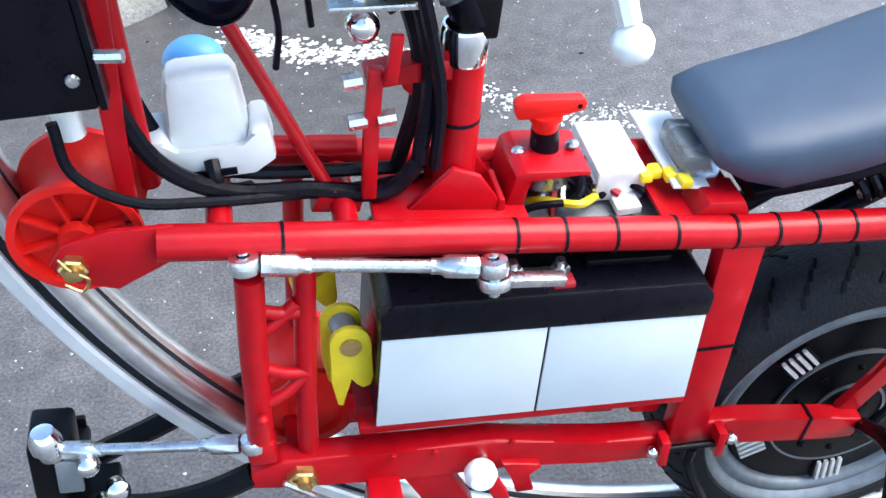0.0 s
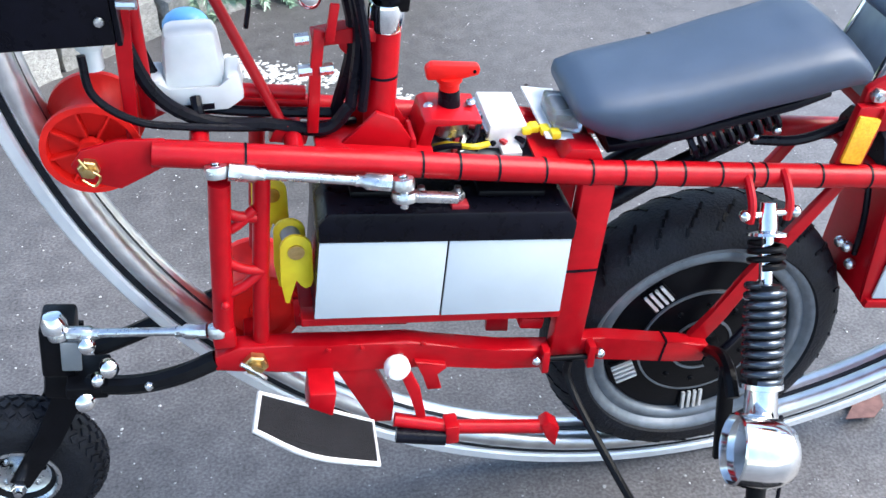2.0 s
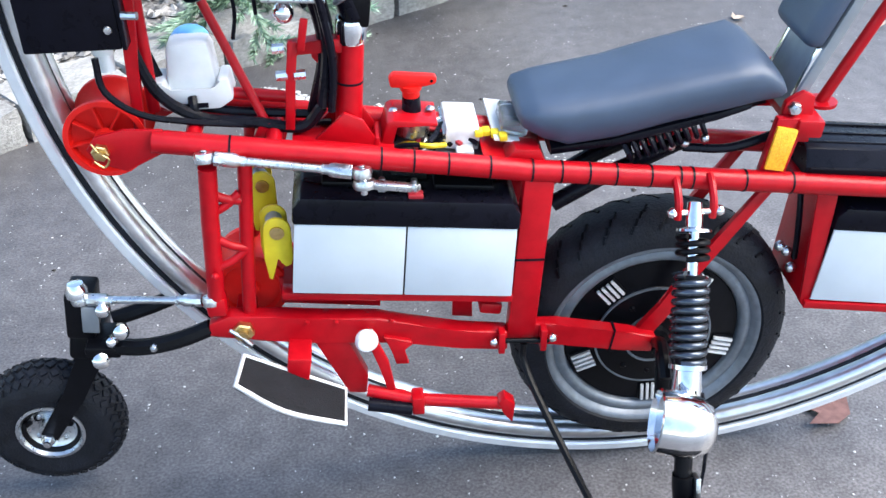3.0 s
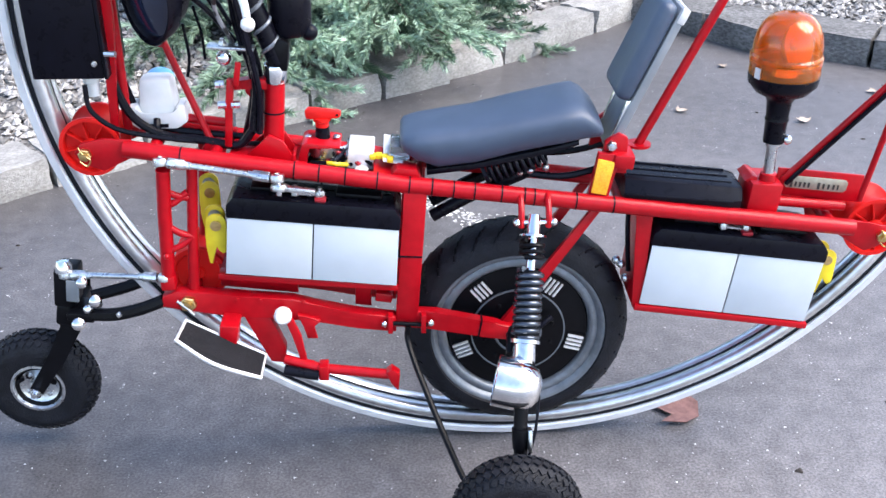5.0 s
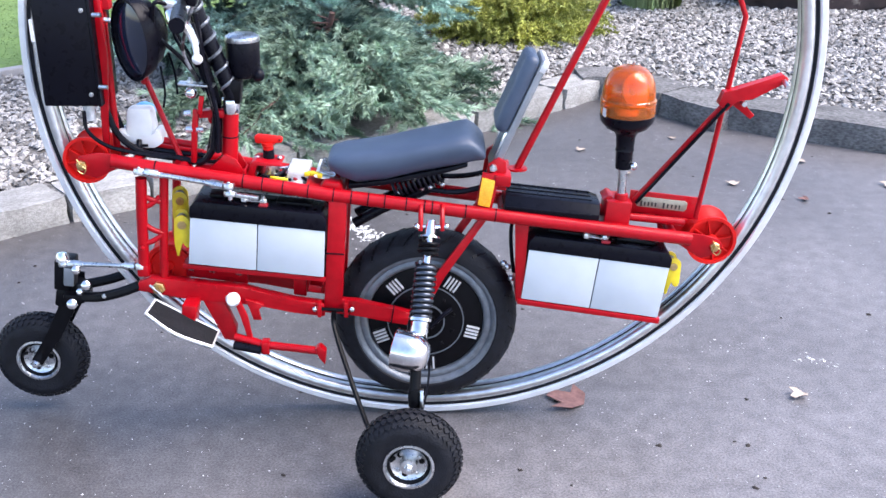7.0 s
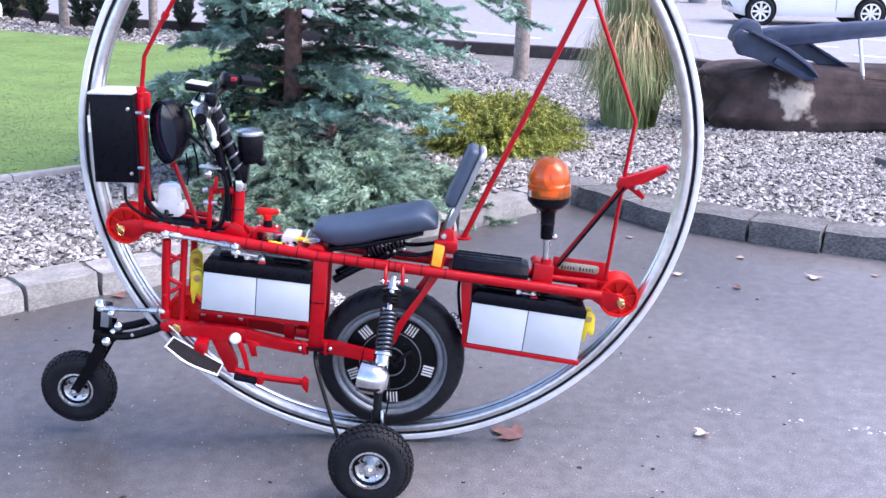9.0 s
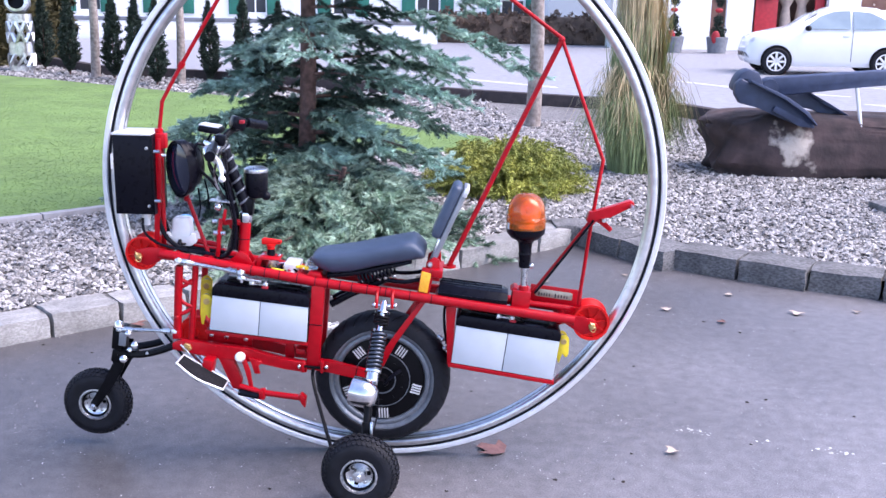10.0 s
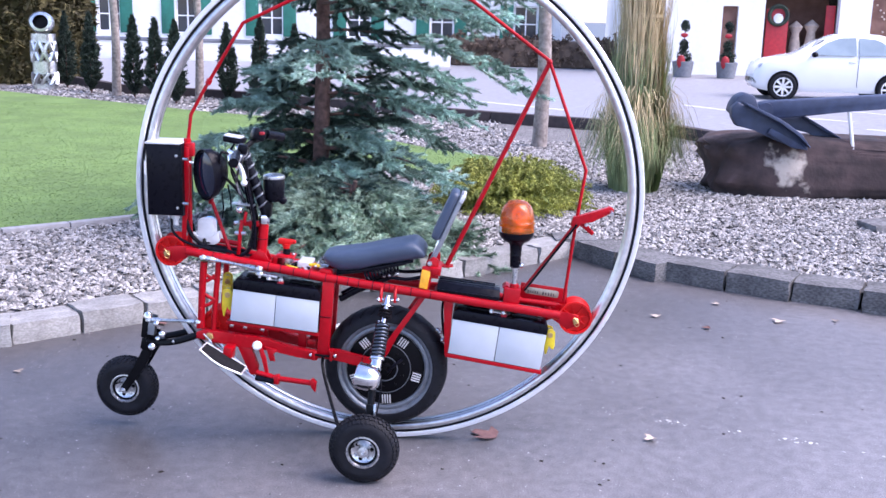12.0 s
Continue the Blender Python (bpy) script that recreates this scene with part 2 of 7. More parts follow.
def tube(bm, pts, r, seg=10, closed=False, caps=True, r2=None):
    """Round tube along a polyline; r2: radius at the far end."""
    pts = [Vector(p) for p in pts]
    n = len(pts)
    rings, prev = [], None
    for i, p in enumerate(pts):
        a = pts[i - 1] if (i or closed) else None
        b = pts[(i + 1) % n] if (i < n - 1 or closed) else None
        d1 = (p - a).normalized() if a is not None else None
        d2 = (b - p).normalized() if b is not None else None
        t = (d1 + d2).normalized() if d1 is not None and d2 is not None else (d1 or d2)
        k = 1.0
        if d1 is not None and d2 is not None:
            k = 1.0 / max(0.5, math.cos(d1.angle(d2) / 2))
        if prev is None:
            u = t.orthogonal().normalized()
        else:
            u = prev - t * prev.dot(t)
            u = u.normalized() if u.length > 1e-6 else t.orthogonal().normalized()
        prev = u
        w = t.cross(u)
        rad = r if r2 is None else r + (r2 - r) * i / max(1, n - 1)
        rings.append([bm.verts.new(p + (u * math.cos(2 * math.pi * j / seg) + w * math.sin(2 * math.pi * j / seg)) * rad) for j in range(seg)])
    for i in range(n if closed else n - 1):
        q, s = rings[i], rings[(i + 1) % n]
        for j in range(seg):
            bm.faces.new((q[j], q[(j + 1) % seg], s[(j + 1) % seg], s[j]))
    if caps and not closed:
        bm.faces.new(list(reversed(rings[0])))
        bm.faces.new(rings[-1])
    return bm


def smooth_path(pts, k=6):
    """Catmull-Rom points through pts."""
    p = [Vector(q) for q in pts]
    p = [p[0] * 2 - p[1]] + p + [p[-1] * 2 - p[-2]]
    out = []
    for i in range(1, len(p) - 2):
        for j in range(k):
            t = j / k
            out.append(0.5 * ((2 * p[i]) + (p[i + 1] - p[i - 1]) * t + (2 * p[i - 1] - 5 * p[i] + 4 * p[i + 1] - p[i + 2]) * t * t + (3 * p[i] - p[i - 1] - 3 * p[i + 1] + p[i + 2]) * t ** 3))
    out.append(p[-2])
    return out


def box(bm, c, size, rot=(0, 0, 0), bev=0.0, seg=2):
    m = Matrix.Translation(c) @ Euler([radians(a) for a in rot]).to_matrix().to_4x4() @ Matrix.Diagonal((*size, 1))
    g = bmesh.ops.create_cube(bm, size=1.0, matrix=m)
    if bev:
        es = list({e for v in g["verts"] for e in v.link_edges})
        bmesh.ops.bevel(bm, geom=es, offset=bev, segments=seg, profile=0.5, affect="EDGES")
    return bm


def lathe(bm, prof, o, axis, seg=32, closed=False, a0=0.0):
    """Revolve (radius, height) points round the axis through o."""
    ax = Vector(axis).normalized()
    u = ax.orthogonal().normalized()
    w = ax.cross(u)
    o = Vector(o)
    rows = []
    for r, h in prof:
        if r < 1e-5:
            rows.append([bm.verts.new(o + ax * h)])
        else:
            rows.append([bm.verts.new(o + ax * h + (u * math.cos(a0 + 2 * math.pi * j / seg) + w * math.sin(a0 + 2 * math.pi * j / seg)) * r) for j in range(seg)])
    n = len(rows)
    for i in range(n if closed else n - 1):
        a, b = rows[i], rows[(i + 1) % n]
        for j in range(seg):
            k = (j + 1) % seg
            if len(a) == 1 and len(b) == 1:
                continue
            if len(a) == 1:
                bm.faces.new((a[0], b[k], b[j]))
            elif len(b) == 1:
                bm.faces.new((a[j], a[k], b[0]))
            else:
                bm.faces.new((a[j], a[k], b[k], b[j]))
    return bm


def rod(bm, p0, p1, r, seg=12):
    return tube(bm, [p0, p1], r, seg)


def plate(bm, poly, y0, y1, bev=0.0):
    """Side-view polygon (x, z) extruded from y0 to y1."""
    a = [bm.verts.new((x, y0, z)) for x, z in poly]
    b = [bm.verts.new((x, y1, z)) for x, z in poly]
    n = len(poly)
    fs = [bm.faces.new(a), bm.faces.new(list(reversed(b)))]
    for i in range(n):
        fs.append(bm.faces.new((a[i], b[i], b[(i + 1) % n], a[(i + 1) % n])))
    if bev:
        es = list({e for f in fs for e in f.edges})
        bmesh.ops.bevel(bm, geom=es, offset=bev, segments=2, profile=0.5, affect="EDGES")
    return bm


def beam_poly(pts, hs):
    """Outline of a side-view bar along (x, z) points with half heights hs."""
    up, dn = [], []
    for i, (x, z) in enumerate(pts):
        a, b = pts[max(0, i - 1)], pts[min(len(pts) - 1, i + 1)]
        d = Vector((b[0] - a[0], b[1] - a[1])).normalized()
        up.append((x - d.y * hs[i], z + d.x * hs[i]))
        dn.append((x + d.y * hs[i], z - d.x * hs[i]))
    return up + dn[::-1]


def ball(bm, c, r, seg=16, scale=(1, 1, 1)):
    bmesh.ops.create_uvsphere(bm, u_segments=seg, v_segments=max(6, seg // 2), radius=1.0, matrix=Matrix.Translation(c) @ Matrix.Diagonal((r * scale[0], r * scale[1], r * scale[2], 1)))
    return bm


def top_of(ob):
    while ob.parent:
        ob = ob.parent
    return ob


def mesh_of(name, bm, material, angle=38, fix=True):
    if fix:
        bmesh.ops.recalc_face_normals(bm, faces=bm.faces)
    me = bpy.data.meshes.new(name)
    bm.to_mesh(me)
    bm.free()
    for m in material if isinstance(material, (list, tuple)) else [material]:
        me.materials.append(m)
    me.polygons.foreach_set("use_smooth", [True] * len(me.polygons))
    me.set_sharp_from_angle(angle=radians(angle))
    return me


def part(name, bm, material, parent, label="", angle=38):
    """Links a bmesh, given in world places, as one mesh under a thing or part."""
    o = top_of(parent).location
    bmesh.ops.translate(bm, verts=bm.verts, vec=-o)
    ob = new(name, mesh_of(name, bm, material, angle))
    ob.parent = parent
    if label:
        ob["label"] = label
    return ob


def thing(name, at, label, category, group="", kind=""):
    ob = new(name)
    ob.location = at
    return tagged(ob, label, category, group, kind)


def solid(name, bm, material, label, category="", group="", kind="", angle=38):
    """A thing that is one mesh."""
    ob = new(name, mesh_of(name, bm, material, angle))
    return tagged(ob, label, category, group, kind)


def quick(name, verts, faces, material, smooth=False):
    me = bpy.data.meshes.new(name)
    me.from_pydata(verts, [], faces)
    me.materials.append(material)
    if smooth:
        me.polygons.foreach_set("use_smooth", [True] * len(me.polygons))
    me.update()
    return me


def B():
    return bmesh.new()

# ---- ground, kerbs and planting bed ----
BED = 0.098


def sheet(name, poly, z, material, label, category="", kind="structure"):
    bm = B()
    f = bm.faces.new([bm.verts.new((x, y, z)) for x, y in poly])
    bmesh.ops.triangulate(bm, faces=[f])
    if f.is_valid and f.normal.z < 0:
        bmesh.ops.reverse_faces(bm, faces=bm.faces)
    me = mesh_of(name, bm, material)
    return tagged(new(name, me), label, category, "", kind)


ground = sheet("ground", [(-900, -900), (900, -900), (900, 900), (-900, 900)], 0.0, ASPHALT, "worn dark asphalt with fine light grit", "asphalt")
KL = [(-9.515, -1.372), (-5.2, -0.15), (-3.4, 0.36), (-2.5, 0.62), (-1.97, 0.87), (-1.53, 1.27), (-1.0, 1.71), (-0.5, 2.07), (-0.2, 2.28), (0.34, 2.73), (0.93, 3.33)]
KR = [(0.97, 3.33), (1.32, 2.86), (1.9, 2.50), (2.3, 2.31), (2.69, 2.10), (3.6, 1.65), (5.4, 0.85), (7.5, 0.0), (12.0, -2.0)]
EDGE = [(9.5, 5.0), (6.8, 6.3), (4.65, 7.7), (3.4, 9.6), (2.76, 10.8), (0.3, 11.9), (-4.4, 14.6), (-6.6, 15.3), (-8.3, 17.2), (-14, 20.5)]
bed = sheet("planting_bed", [(x, y + 0.1) for x, y in KL[:-1]] + [(0.95, 3.5)] + [(x, y + 0.1) for x, y in KR[1:]] + EDGE + [(-14, 2.0)], BED, SOIL, "planting bed of grey gravel", "gravel bed")
LAWNP = [(-12, 0.6), (-6.5, 1.4), (-4.2, 2.1), (-2.95, 2.93), (-2.6, 3.23), (-2.235, 3.58), (-1.9, 4.1), (-1.4, 5.2), (-0.6, 6.3), (0.53, 7.0), (0.35, 7.8), (-0.375, 8.3), (-1.6, 9.9), (-2.98, 11.5), (-4.33, 12.15), (-5.37, 12.85), (-6.6, 13.6), (-8.68, 14.8), (-13, 17.0)]
lawn = sheet("lawn", LAWNP, BED + 0.02, LAWN, "short green lawn", "lawn")


def inside(x, y, poly):
    n, c = len(poly), np.zeros(np.shape(x), bool)
    for i in range(n):
        (x1, y1), (x2, y2) = poly[i], poly[(i + 1) % n]
        cond = ((y1 > y) != (y2 > y)) & (x < (x2 - x1) * (y - y1) / (y2 - y1 + 1e-12) + x1)
        c ^= cond
    return c


def along(line, step):
    """Points at even steps along a plan line, with the direction there."""
    out, left = [], 0.0
    for (x1, y1), (x2, y2) in zip(line, line[1:]):
        d = math.hypot(x2 - x1, y2 - y1)
        t = left
        while t < d:
            out.append((x1 + (x2 - x1) * t / d, y1 + (y2 - y1) * t / d, math.atan2(y2 - y1, x2 - x1)))
            t += step
        left = t - d
    return out


# granite kerb stones, a few shapes shared between them
kerb = thing("kerb", (0, 0, 0), "row of rough grey granite kerb stones along the asphalt", "kerb", "", "structure")
STONES = []
rs = random.Random(11)
for k in range(7):
    bm = box(B(), (0, 0, 0), (1, 1, 1), bev=0.0)
    bmesh.ops.subdivide_edges(bm, edges=bm.edges, cuts=4, use_grid_fill=True)
    for v in bm.verts:
        e = sum(abs(c) > 0.45 for c in v.co)
        v.co *= 0.965 if e >= 3 else (0.985 if e == 2 else 1.0)
        v.co += Vector((rs.uniform(-1, 1) * 0.014, rs.uniform(-1, 1) * 0.03, rs.uniform(-1, 1) * (0.022 if v.co.z > 0.4 else 0.05)))
    STONES.append(mesh_of("kerb_stone", bm, GRANITE, 30))
STONESDK = [me.copy() for me in STONES]
for me in STONESDK:
    me.materials[0] = GRANITEDK
for line, L, depth, top in ((KL, 0.345, 0.235, 0.108), (KR, 0.40, 0.275, 0.128)):
    for i, (x, y, a) in enumerate(along(line, L)):
        a2 = a + rs.uniform(-0.03, 0.03)
        nx, ny = -math.sin(a), math.cos(a)
        ob = new("kerb_stone", (STONES if line is KL else STONESDK)[rs.randrange(7)])
        ob.parent = kerb
        hh = 0.20 + rs.uniform(-0.012, 0.012)
        gap = rs.uniform(0.006, 0.018)
        ob.matrix_basis = Matrix.Translation((x + math.cos(a) * L / 2 + nx * (depth / 2 + 0.005), y + math.sin(a) * L / 2 + ny * (depth / 2 + 0.005), top - hh / 2 + rs.uniform(-0.006, 0.006))) @ Matrix.Rotation(a2, 4, "Z") @ Matrix.Diagonal((L - gap, depth + rs.uniform(-0.01, 0.02), hh, 1))

corner = new("kerb_stone", STONESDK[2])
corner.parent = kerb
corner.matrix_basis = Matrix.Translation((0.97, 3.47, 0.033)) @ Matrix.Rotation(0.1, 4, "Z") @ Matrix.Diagonal((0.30, 0.24, 0.19, 1))

# gravel chips
rg = np.random.default_rng(5)


def chips(name, regions, material, label, category, avoid=()):
    """Small irregular stones scattered over plan rectangles (x0, x1, y0, y1, number, size)."""
    V, F, base = [], [], 0
    oct_v = np.array([(1, 0, 0), (-1, 0, 0), (0, 1, 0), (0, -1, 0), (0, 0, 1), (0, 0, -1)], float)
    oct_f = np.array([(0, 2, 4), (2, 1, 4), (1, 3, 4), (3, 0, 4), (2, 0, 5), (1, 2, 5), (3, 1, 5), (0, 3, 5)])
    for x0, x1, y0, y1, n, s in regions:
        x, y = rg.uniform(x0, x1, n), rg.uniform(y0, y1, n)
        ok = inside(x, y, BEDP)
        for poly in avoid:
            ok &= ~inside(x, y, poly)
        x, y = x[ok], y[ok]
        m = len(x)
        sc = s * rg.uniform(0.55, 1.3, (m, 1, 3)) * np.array([1.15, 0.9, 0.6])
        pts = oct_v[None] * sc * rg.uniform(0.75, 1.25, (m, 6, 1))
        a, b = rg.uniform(0, 6.28, m), rg.normal(0, 0.35, m)
        ca, sa, cb, sb = np.cos(a), np.sin(a), np.cos(b), np.sin(b)
        X, Y, Z = pts[..., 0], pts[..., 1], pts[..., 2]
        X, Z = X * cb[:, None] - Z * sb[:, None], X * sb[:, None] + Z * cb[:, None]
        X, Y = X * ca[:, None] - Y * sa[:, None], X * sa[:, None] + Y * ca[:, None]
        P = np.stack([X + x[:, None], Y + y[:, None], Z + BED + 0.004 + rg.uniform(0, 0.012, (m, 1))], -1).reshape(-1, 3)
        V.append(P)
        F.append((oct_f[None] + (np.arange(m) * 6)[:, None, None] + base).reshape(-1, 3))
        base += m * 6
    me = quick(name, np.concatenate(V).tolist(), np.concatenate(F).tolist(), material)
    return tagged(new(name, me), label, category, "", "stuff")


BEDP = [(x, y + 0.32) for x, y in KL[:-1]] + [(0.95, 3.72)] + [(x, y + 0.33) for x, y in KR[1:]] + EDGE + [(-14, 2.0)]
chips("gravel", [(-3.4, -0.2, 0.9, 5.0, 20000, 0.022), (-0.4, 1.2, 2.4, 6.0, 6000, 0.023), (0.8, 4.6, 1.2, 5.6, 22000, 0.024), (0.4, 5.0, 5.4, 9.5, 14000, 0.029), (-9, 0.5, 10.5, 17, 6000, 0.04), (-9, -3.2, 0.2, 4.0, 16000, 0.03), (4.4, 9, 0.2, 9.5, 16000, 0.034), (-3.4, 0.6, 4.8, 10.5, 6000, 0.035)], GRAVEL, "pale grey angular gravel chips", "gravel", avoid=(LAWNP,))

# lawn edging and grass blades
edging = thing("lawn_edging", (0, 0, 0), "thin pale concrete edging beside the lawn", "edging", "", "structure")
for (x1, y1), (x2, y2) in zip(LAWNP[1:8], LAWNP[2:9]):
    a = math.atan2(y2 - y1, x2 - x1)
    part("edging_slab", box(B(), ((x1 + x2) / 2, (y1 + y2) / 2, BED + 0.012), (math.hypot(x2 - x1, y2 - y1) - 0.006, 0.075, 0.07), (0, 0, math.degrees(a)), bev=0.006), PAVING, edging)


def blades(name, x, y, z, h, w, lean, material, label, category):
    """Grass blades: one bent strip of two triangles and a tip for each."""
    n = len(x)
    a = rg.uniform(0, 6.28, n)
    hh = h * rg.uniform(0.6, 1.3, n)
    fall = rg.normal(0, lean, n) * hh
    lx, ly = -np.sin(a) * fall, np.cos(a) * fall
    wx, wy = np.cos(a) * w / 2, np.sin(a) * w / 2
    P = np.stack([np.stack([x - wx, y - wy, np.full(n, z)], -1), np.stack([x + wx, y + wy, np.full(n, z)], -1), np.stack([x + lx, y + ly, z + hh], -1)], 1).reshape(-1, 3)
    F = np.arange(3 * n).reshape(-1, 3)
    me = quick(name, P.tolist(), F.tolist(), material)
    return tagged(new(name, me), label, category, "", "stuff")


gx, gy = rg.uniform(-7.5, 0.6, 150000), 2.2 + 10.5 * rg.uniform(0, 1, 150000) ** 1.5
ok = inside(gx, gy, LAWNP)
blades("grass", gx[ok], gy[ok], BED + 0.0195, 0.006, 0.012, 2.2, BLADE, "short mown green grass", "grass")


# ---- plants ----
def spray(segs, per_m, ln, wd, rng, forward=0.6, droop=0.0):
    """Needles round twig segments; returns vertices and faces."""
    V = []
    for p0, p1 in segs:
        p0, p1 = np.array(p0), np.array(p1)
        d = p1 - p0
        L = np.linalg.norm(d)
        n = max(2, int(per_m * L))
        d = d / (L + 1e-9)
        t = rng.uniform(0, 1, n)[:, None]
        base = p0 + (p1 - p0) * t
        r = rng.normal(0, 1, (n, 3))
        r -= (r @ d)[:, None] * d
        r /= np.linalg.norm(r, axis=1)[:, None] + 1e-9
        nd = r + d * forward + np.array([0, 0, -droop])
        nd /= np.linalg.norm(nd, axis=1)[:, None]
        l = ln * rng.uniform(0.6, 1.2, n)[:, None]
        s = np.cross(nd, rng.normal(0, 1, (n, 3)))
        s /= np.linalg.norm(s, axis=1)[:, None] + 1e-9
        V.append(np.stack([base - s * wd / 2, base + s * wd / 2, base + nd * l], 1))
    V = np.concatenate(V).reshape(-1, 3)
    return V, np.arange(len(V)).reshape(-1, 3)


def conifer_spray(name, at, height, reach, trunk_r, layers, label, needle, rng, z0=0.12, per_m=600, leaning=False):
    """Cedar-like tree: trunk, limbs in loose layers, side twigs that hang like bottle brushes."""
    root = thing(name, at, label, "tree")
    o = Vector(at)
    part("trunk", tube(B(), smooth_path([o, o + Vector((0.03, 0.02, height * 0.3)), o + Vector((0.0, 0.04, height * 0.65)), o + Vector((0.04, 0.0, height))], 5), trunk_r, 10, r2=0.015), BARK, root)
    outer, inner = [], []
    for k in range(layers):
        f = k / layers
        z = z0 + (height * 0.97 - z0) * f ** 1.25
        ln = reach * (1 - 0.72 * (z / height)) * rng.uniform(0.62, 1.05)
        az = k * 2.39996 + rng.uniform(-0.35, 0.35)
        dx, dy = math.cos(az), math.sin(az)
        if leaning:
            right, left = min(1.5, 0.7 + 0.5 * z), max(0.14, 1.16 - 0.56 * z)
            ln = ((right + left) / 2 + (right - left) / 2 * dx) * (1 - 0.23 * max(0.0, z - 2)) * rng.uniform(0.68, 1.1)
            if dx < 0.15 and z > 1.25 and rng.uniform() < 0.8:
                continue
            if dy < -0.2 and 0.55 < z < 1.3 and abs(dx) < 0.8:
                continue
            if dy < -0.45 and z < 0.9:
                ln *= 0.6
        rise, sag = rng.uniform(0.10, 0.30), rng.uniform(0.18, 0.42)
        pts = []
        for j in range(9):
            t = j / 8
            pts.append(np.array((o.x + dx * ln * t + rng.normal(0, 0.012), o.y + dy * ln * t + rng.normal(0, 0.012), o.z + z + ln * (rise * t - sag * t * t))))
        part("limb", tube(B(), pts, 0.014 * (1.25 - f), 5, r2=0.003), BARK, root)
        for j in range(2, 9):
            t = j / 8
            # twigs close to the trunk get the needles with painted-in shade
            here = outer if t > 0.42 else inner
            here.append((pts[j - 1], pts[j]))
            for s in (-1, 1):
                aa = az + s * rng.uniform(0.55, 1.15)
                tl = (0.10 + ln * rng.uniform(0.14, 0.26)) * (1.2 - 0.55 * t)
                c, sn = math.cos(aa), math.sin(aa)
                q0 = pts[j] + (pts[j - 1] - pts[j]) * rng.uniform(0, 1)
                q1 = q0 + np.array([c * tl * 0.6, sn * tl * 0.6, tl * rng.uniform(-0.02, 0.22)])
                q2 = q1 + np.array([c * tl * 0.5, sn * tl * 0.5, -tl * rng.uniform(0.1, 0.45)])
                here += [(q0, q1), (q1, q2)]
                for h in range(4):
                    b0 = q0 + (q2 - q0) * (0.18 + 0.23 * h)
                    a3 = aa + (1 if h % 2 else -1) * rng.uniform(0.35, 0.75)
                    l3 = rng.uniform(0.07, 0.15) * (1.1 - 0.3 * f)
                    here.append((b0, b0 + np.array([math.cos(a3) * l3, math.sin(a3) * l3, l3 * rng.uniform(-0.6, 0.25)])))
    for nm, group, m in (("crown", outer, needle), ("inner_crown", inner, NEEDLESHADE)):
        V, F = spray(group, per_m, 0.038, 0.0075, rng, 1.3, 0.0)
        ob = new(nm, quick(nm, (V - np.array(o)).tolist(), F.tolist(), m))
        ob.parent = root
    return root


rt = np.random.default_rng(21)
conifer_spray("blue_cedar", (-0.86, 3.45, 0.1), 4.6, 1.5, 0.065, 124, "young blue-green cedar with drooping needle sprays in the gravel bed", NEEDLE, rt, per_m=850, leaning=True)


def shrub(name, at, size, n, ln, wd, material, label, rng, category="shrub", shape=0.5):
    """Low bush of many short needled shoots that radiate from its heart, with an uneven outline."""
    root = thing(name, at, label, category)
    o = np.array(at)
    segs = []
    for k in range(n):
        az, el = rng.uniform(0, 6.283), math.asin(rng.uniform(0.02, 1))
        d = np.array([math.cos(az) * math.cos(el) * size[0], math.sin(az) * math.cos(el) * size[1], math.sin(el) * size[2]]) * rng.uniform(0.6, 1.08)
        p = o + d * rng.uniform(0.45, 0.7)
        q = o + d
        q2 = q + np.array([d[0] * 0.12, d[1] * 0.12, -0.02])
        segs += [(p, q), (q, q2)]
        if k % 60 == 0:
            part("stem", tube(B(), [o, p, q], 0.006, 4, r2=0.002), BARK, root)
    V, F = spray(segs, 300, ln, wd, rng, 0.7)
    ob = new("foliage", quick("foliage", (V - o).tolist(), F.tolist(), material))
    ob.parent = root
    return root


shrub("golden_yew", (0.52, 4.75, BED), (0.62, 0.55, 0.42), 1500, 0.03, 0.009, GOLDYEW, "low golden-green yew cushion in the gravel", rt)
conifer_spray("low_juniper", (-0.56, 2.90, BED), 0.46, 1.2, 0.025, 36, "spreading pale green juniper that hangs over the kerb", JUNIPER, rt, 0.08, 900)


def column_conifer(at, h, r, rng):
    root = thing("columnar_thuja", at, "narrow dark columnar conifer in a row along the street edge", "conifer", "row of columnar conifers")
    part("trunk", tube(B(), [at, (at[0], at[1], at[2] + h * 0.9)], 0.02, 6, r2=0.006), BARK, root)
    o = np.array(at)
    segs = []
    for k in range(420):
        t = rng.uniform(0.03, 1)
        rr = r * (min(1.0, t * 6) * (1 - t ** 2.2) + 0.06) * rng.uniform(0.6, 1.12)
        az = rng.uniform(0, 6.283)
        p = o + np.array([math.cos(az) * rr * 0.5, math.sin(az) * rr * 0.5, t * h])
        segs.append((p, p + np.array([math.cos(az) * rr * 0.6, math.sin(az) * rr * 0.6, 0.09])))
    V, F = spray(segs, 220, 0.05, 0.022, rng, 0.9)
    ob = new("foliage", quick("foliage", (V - o).tolist(), F.tolist(), THUJA))
    ob.parent = root
    return root


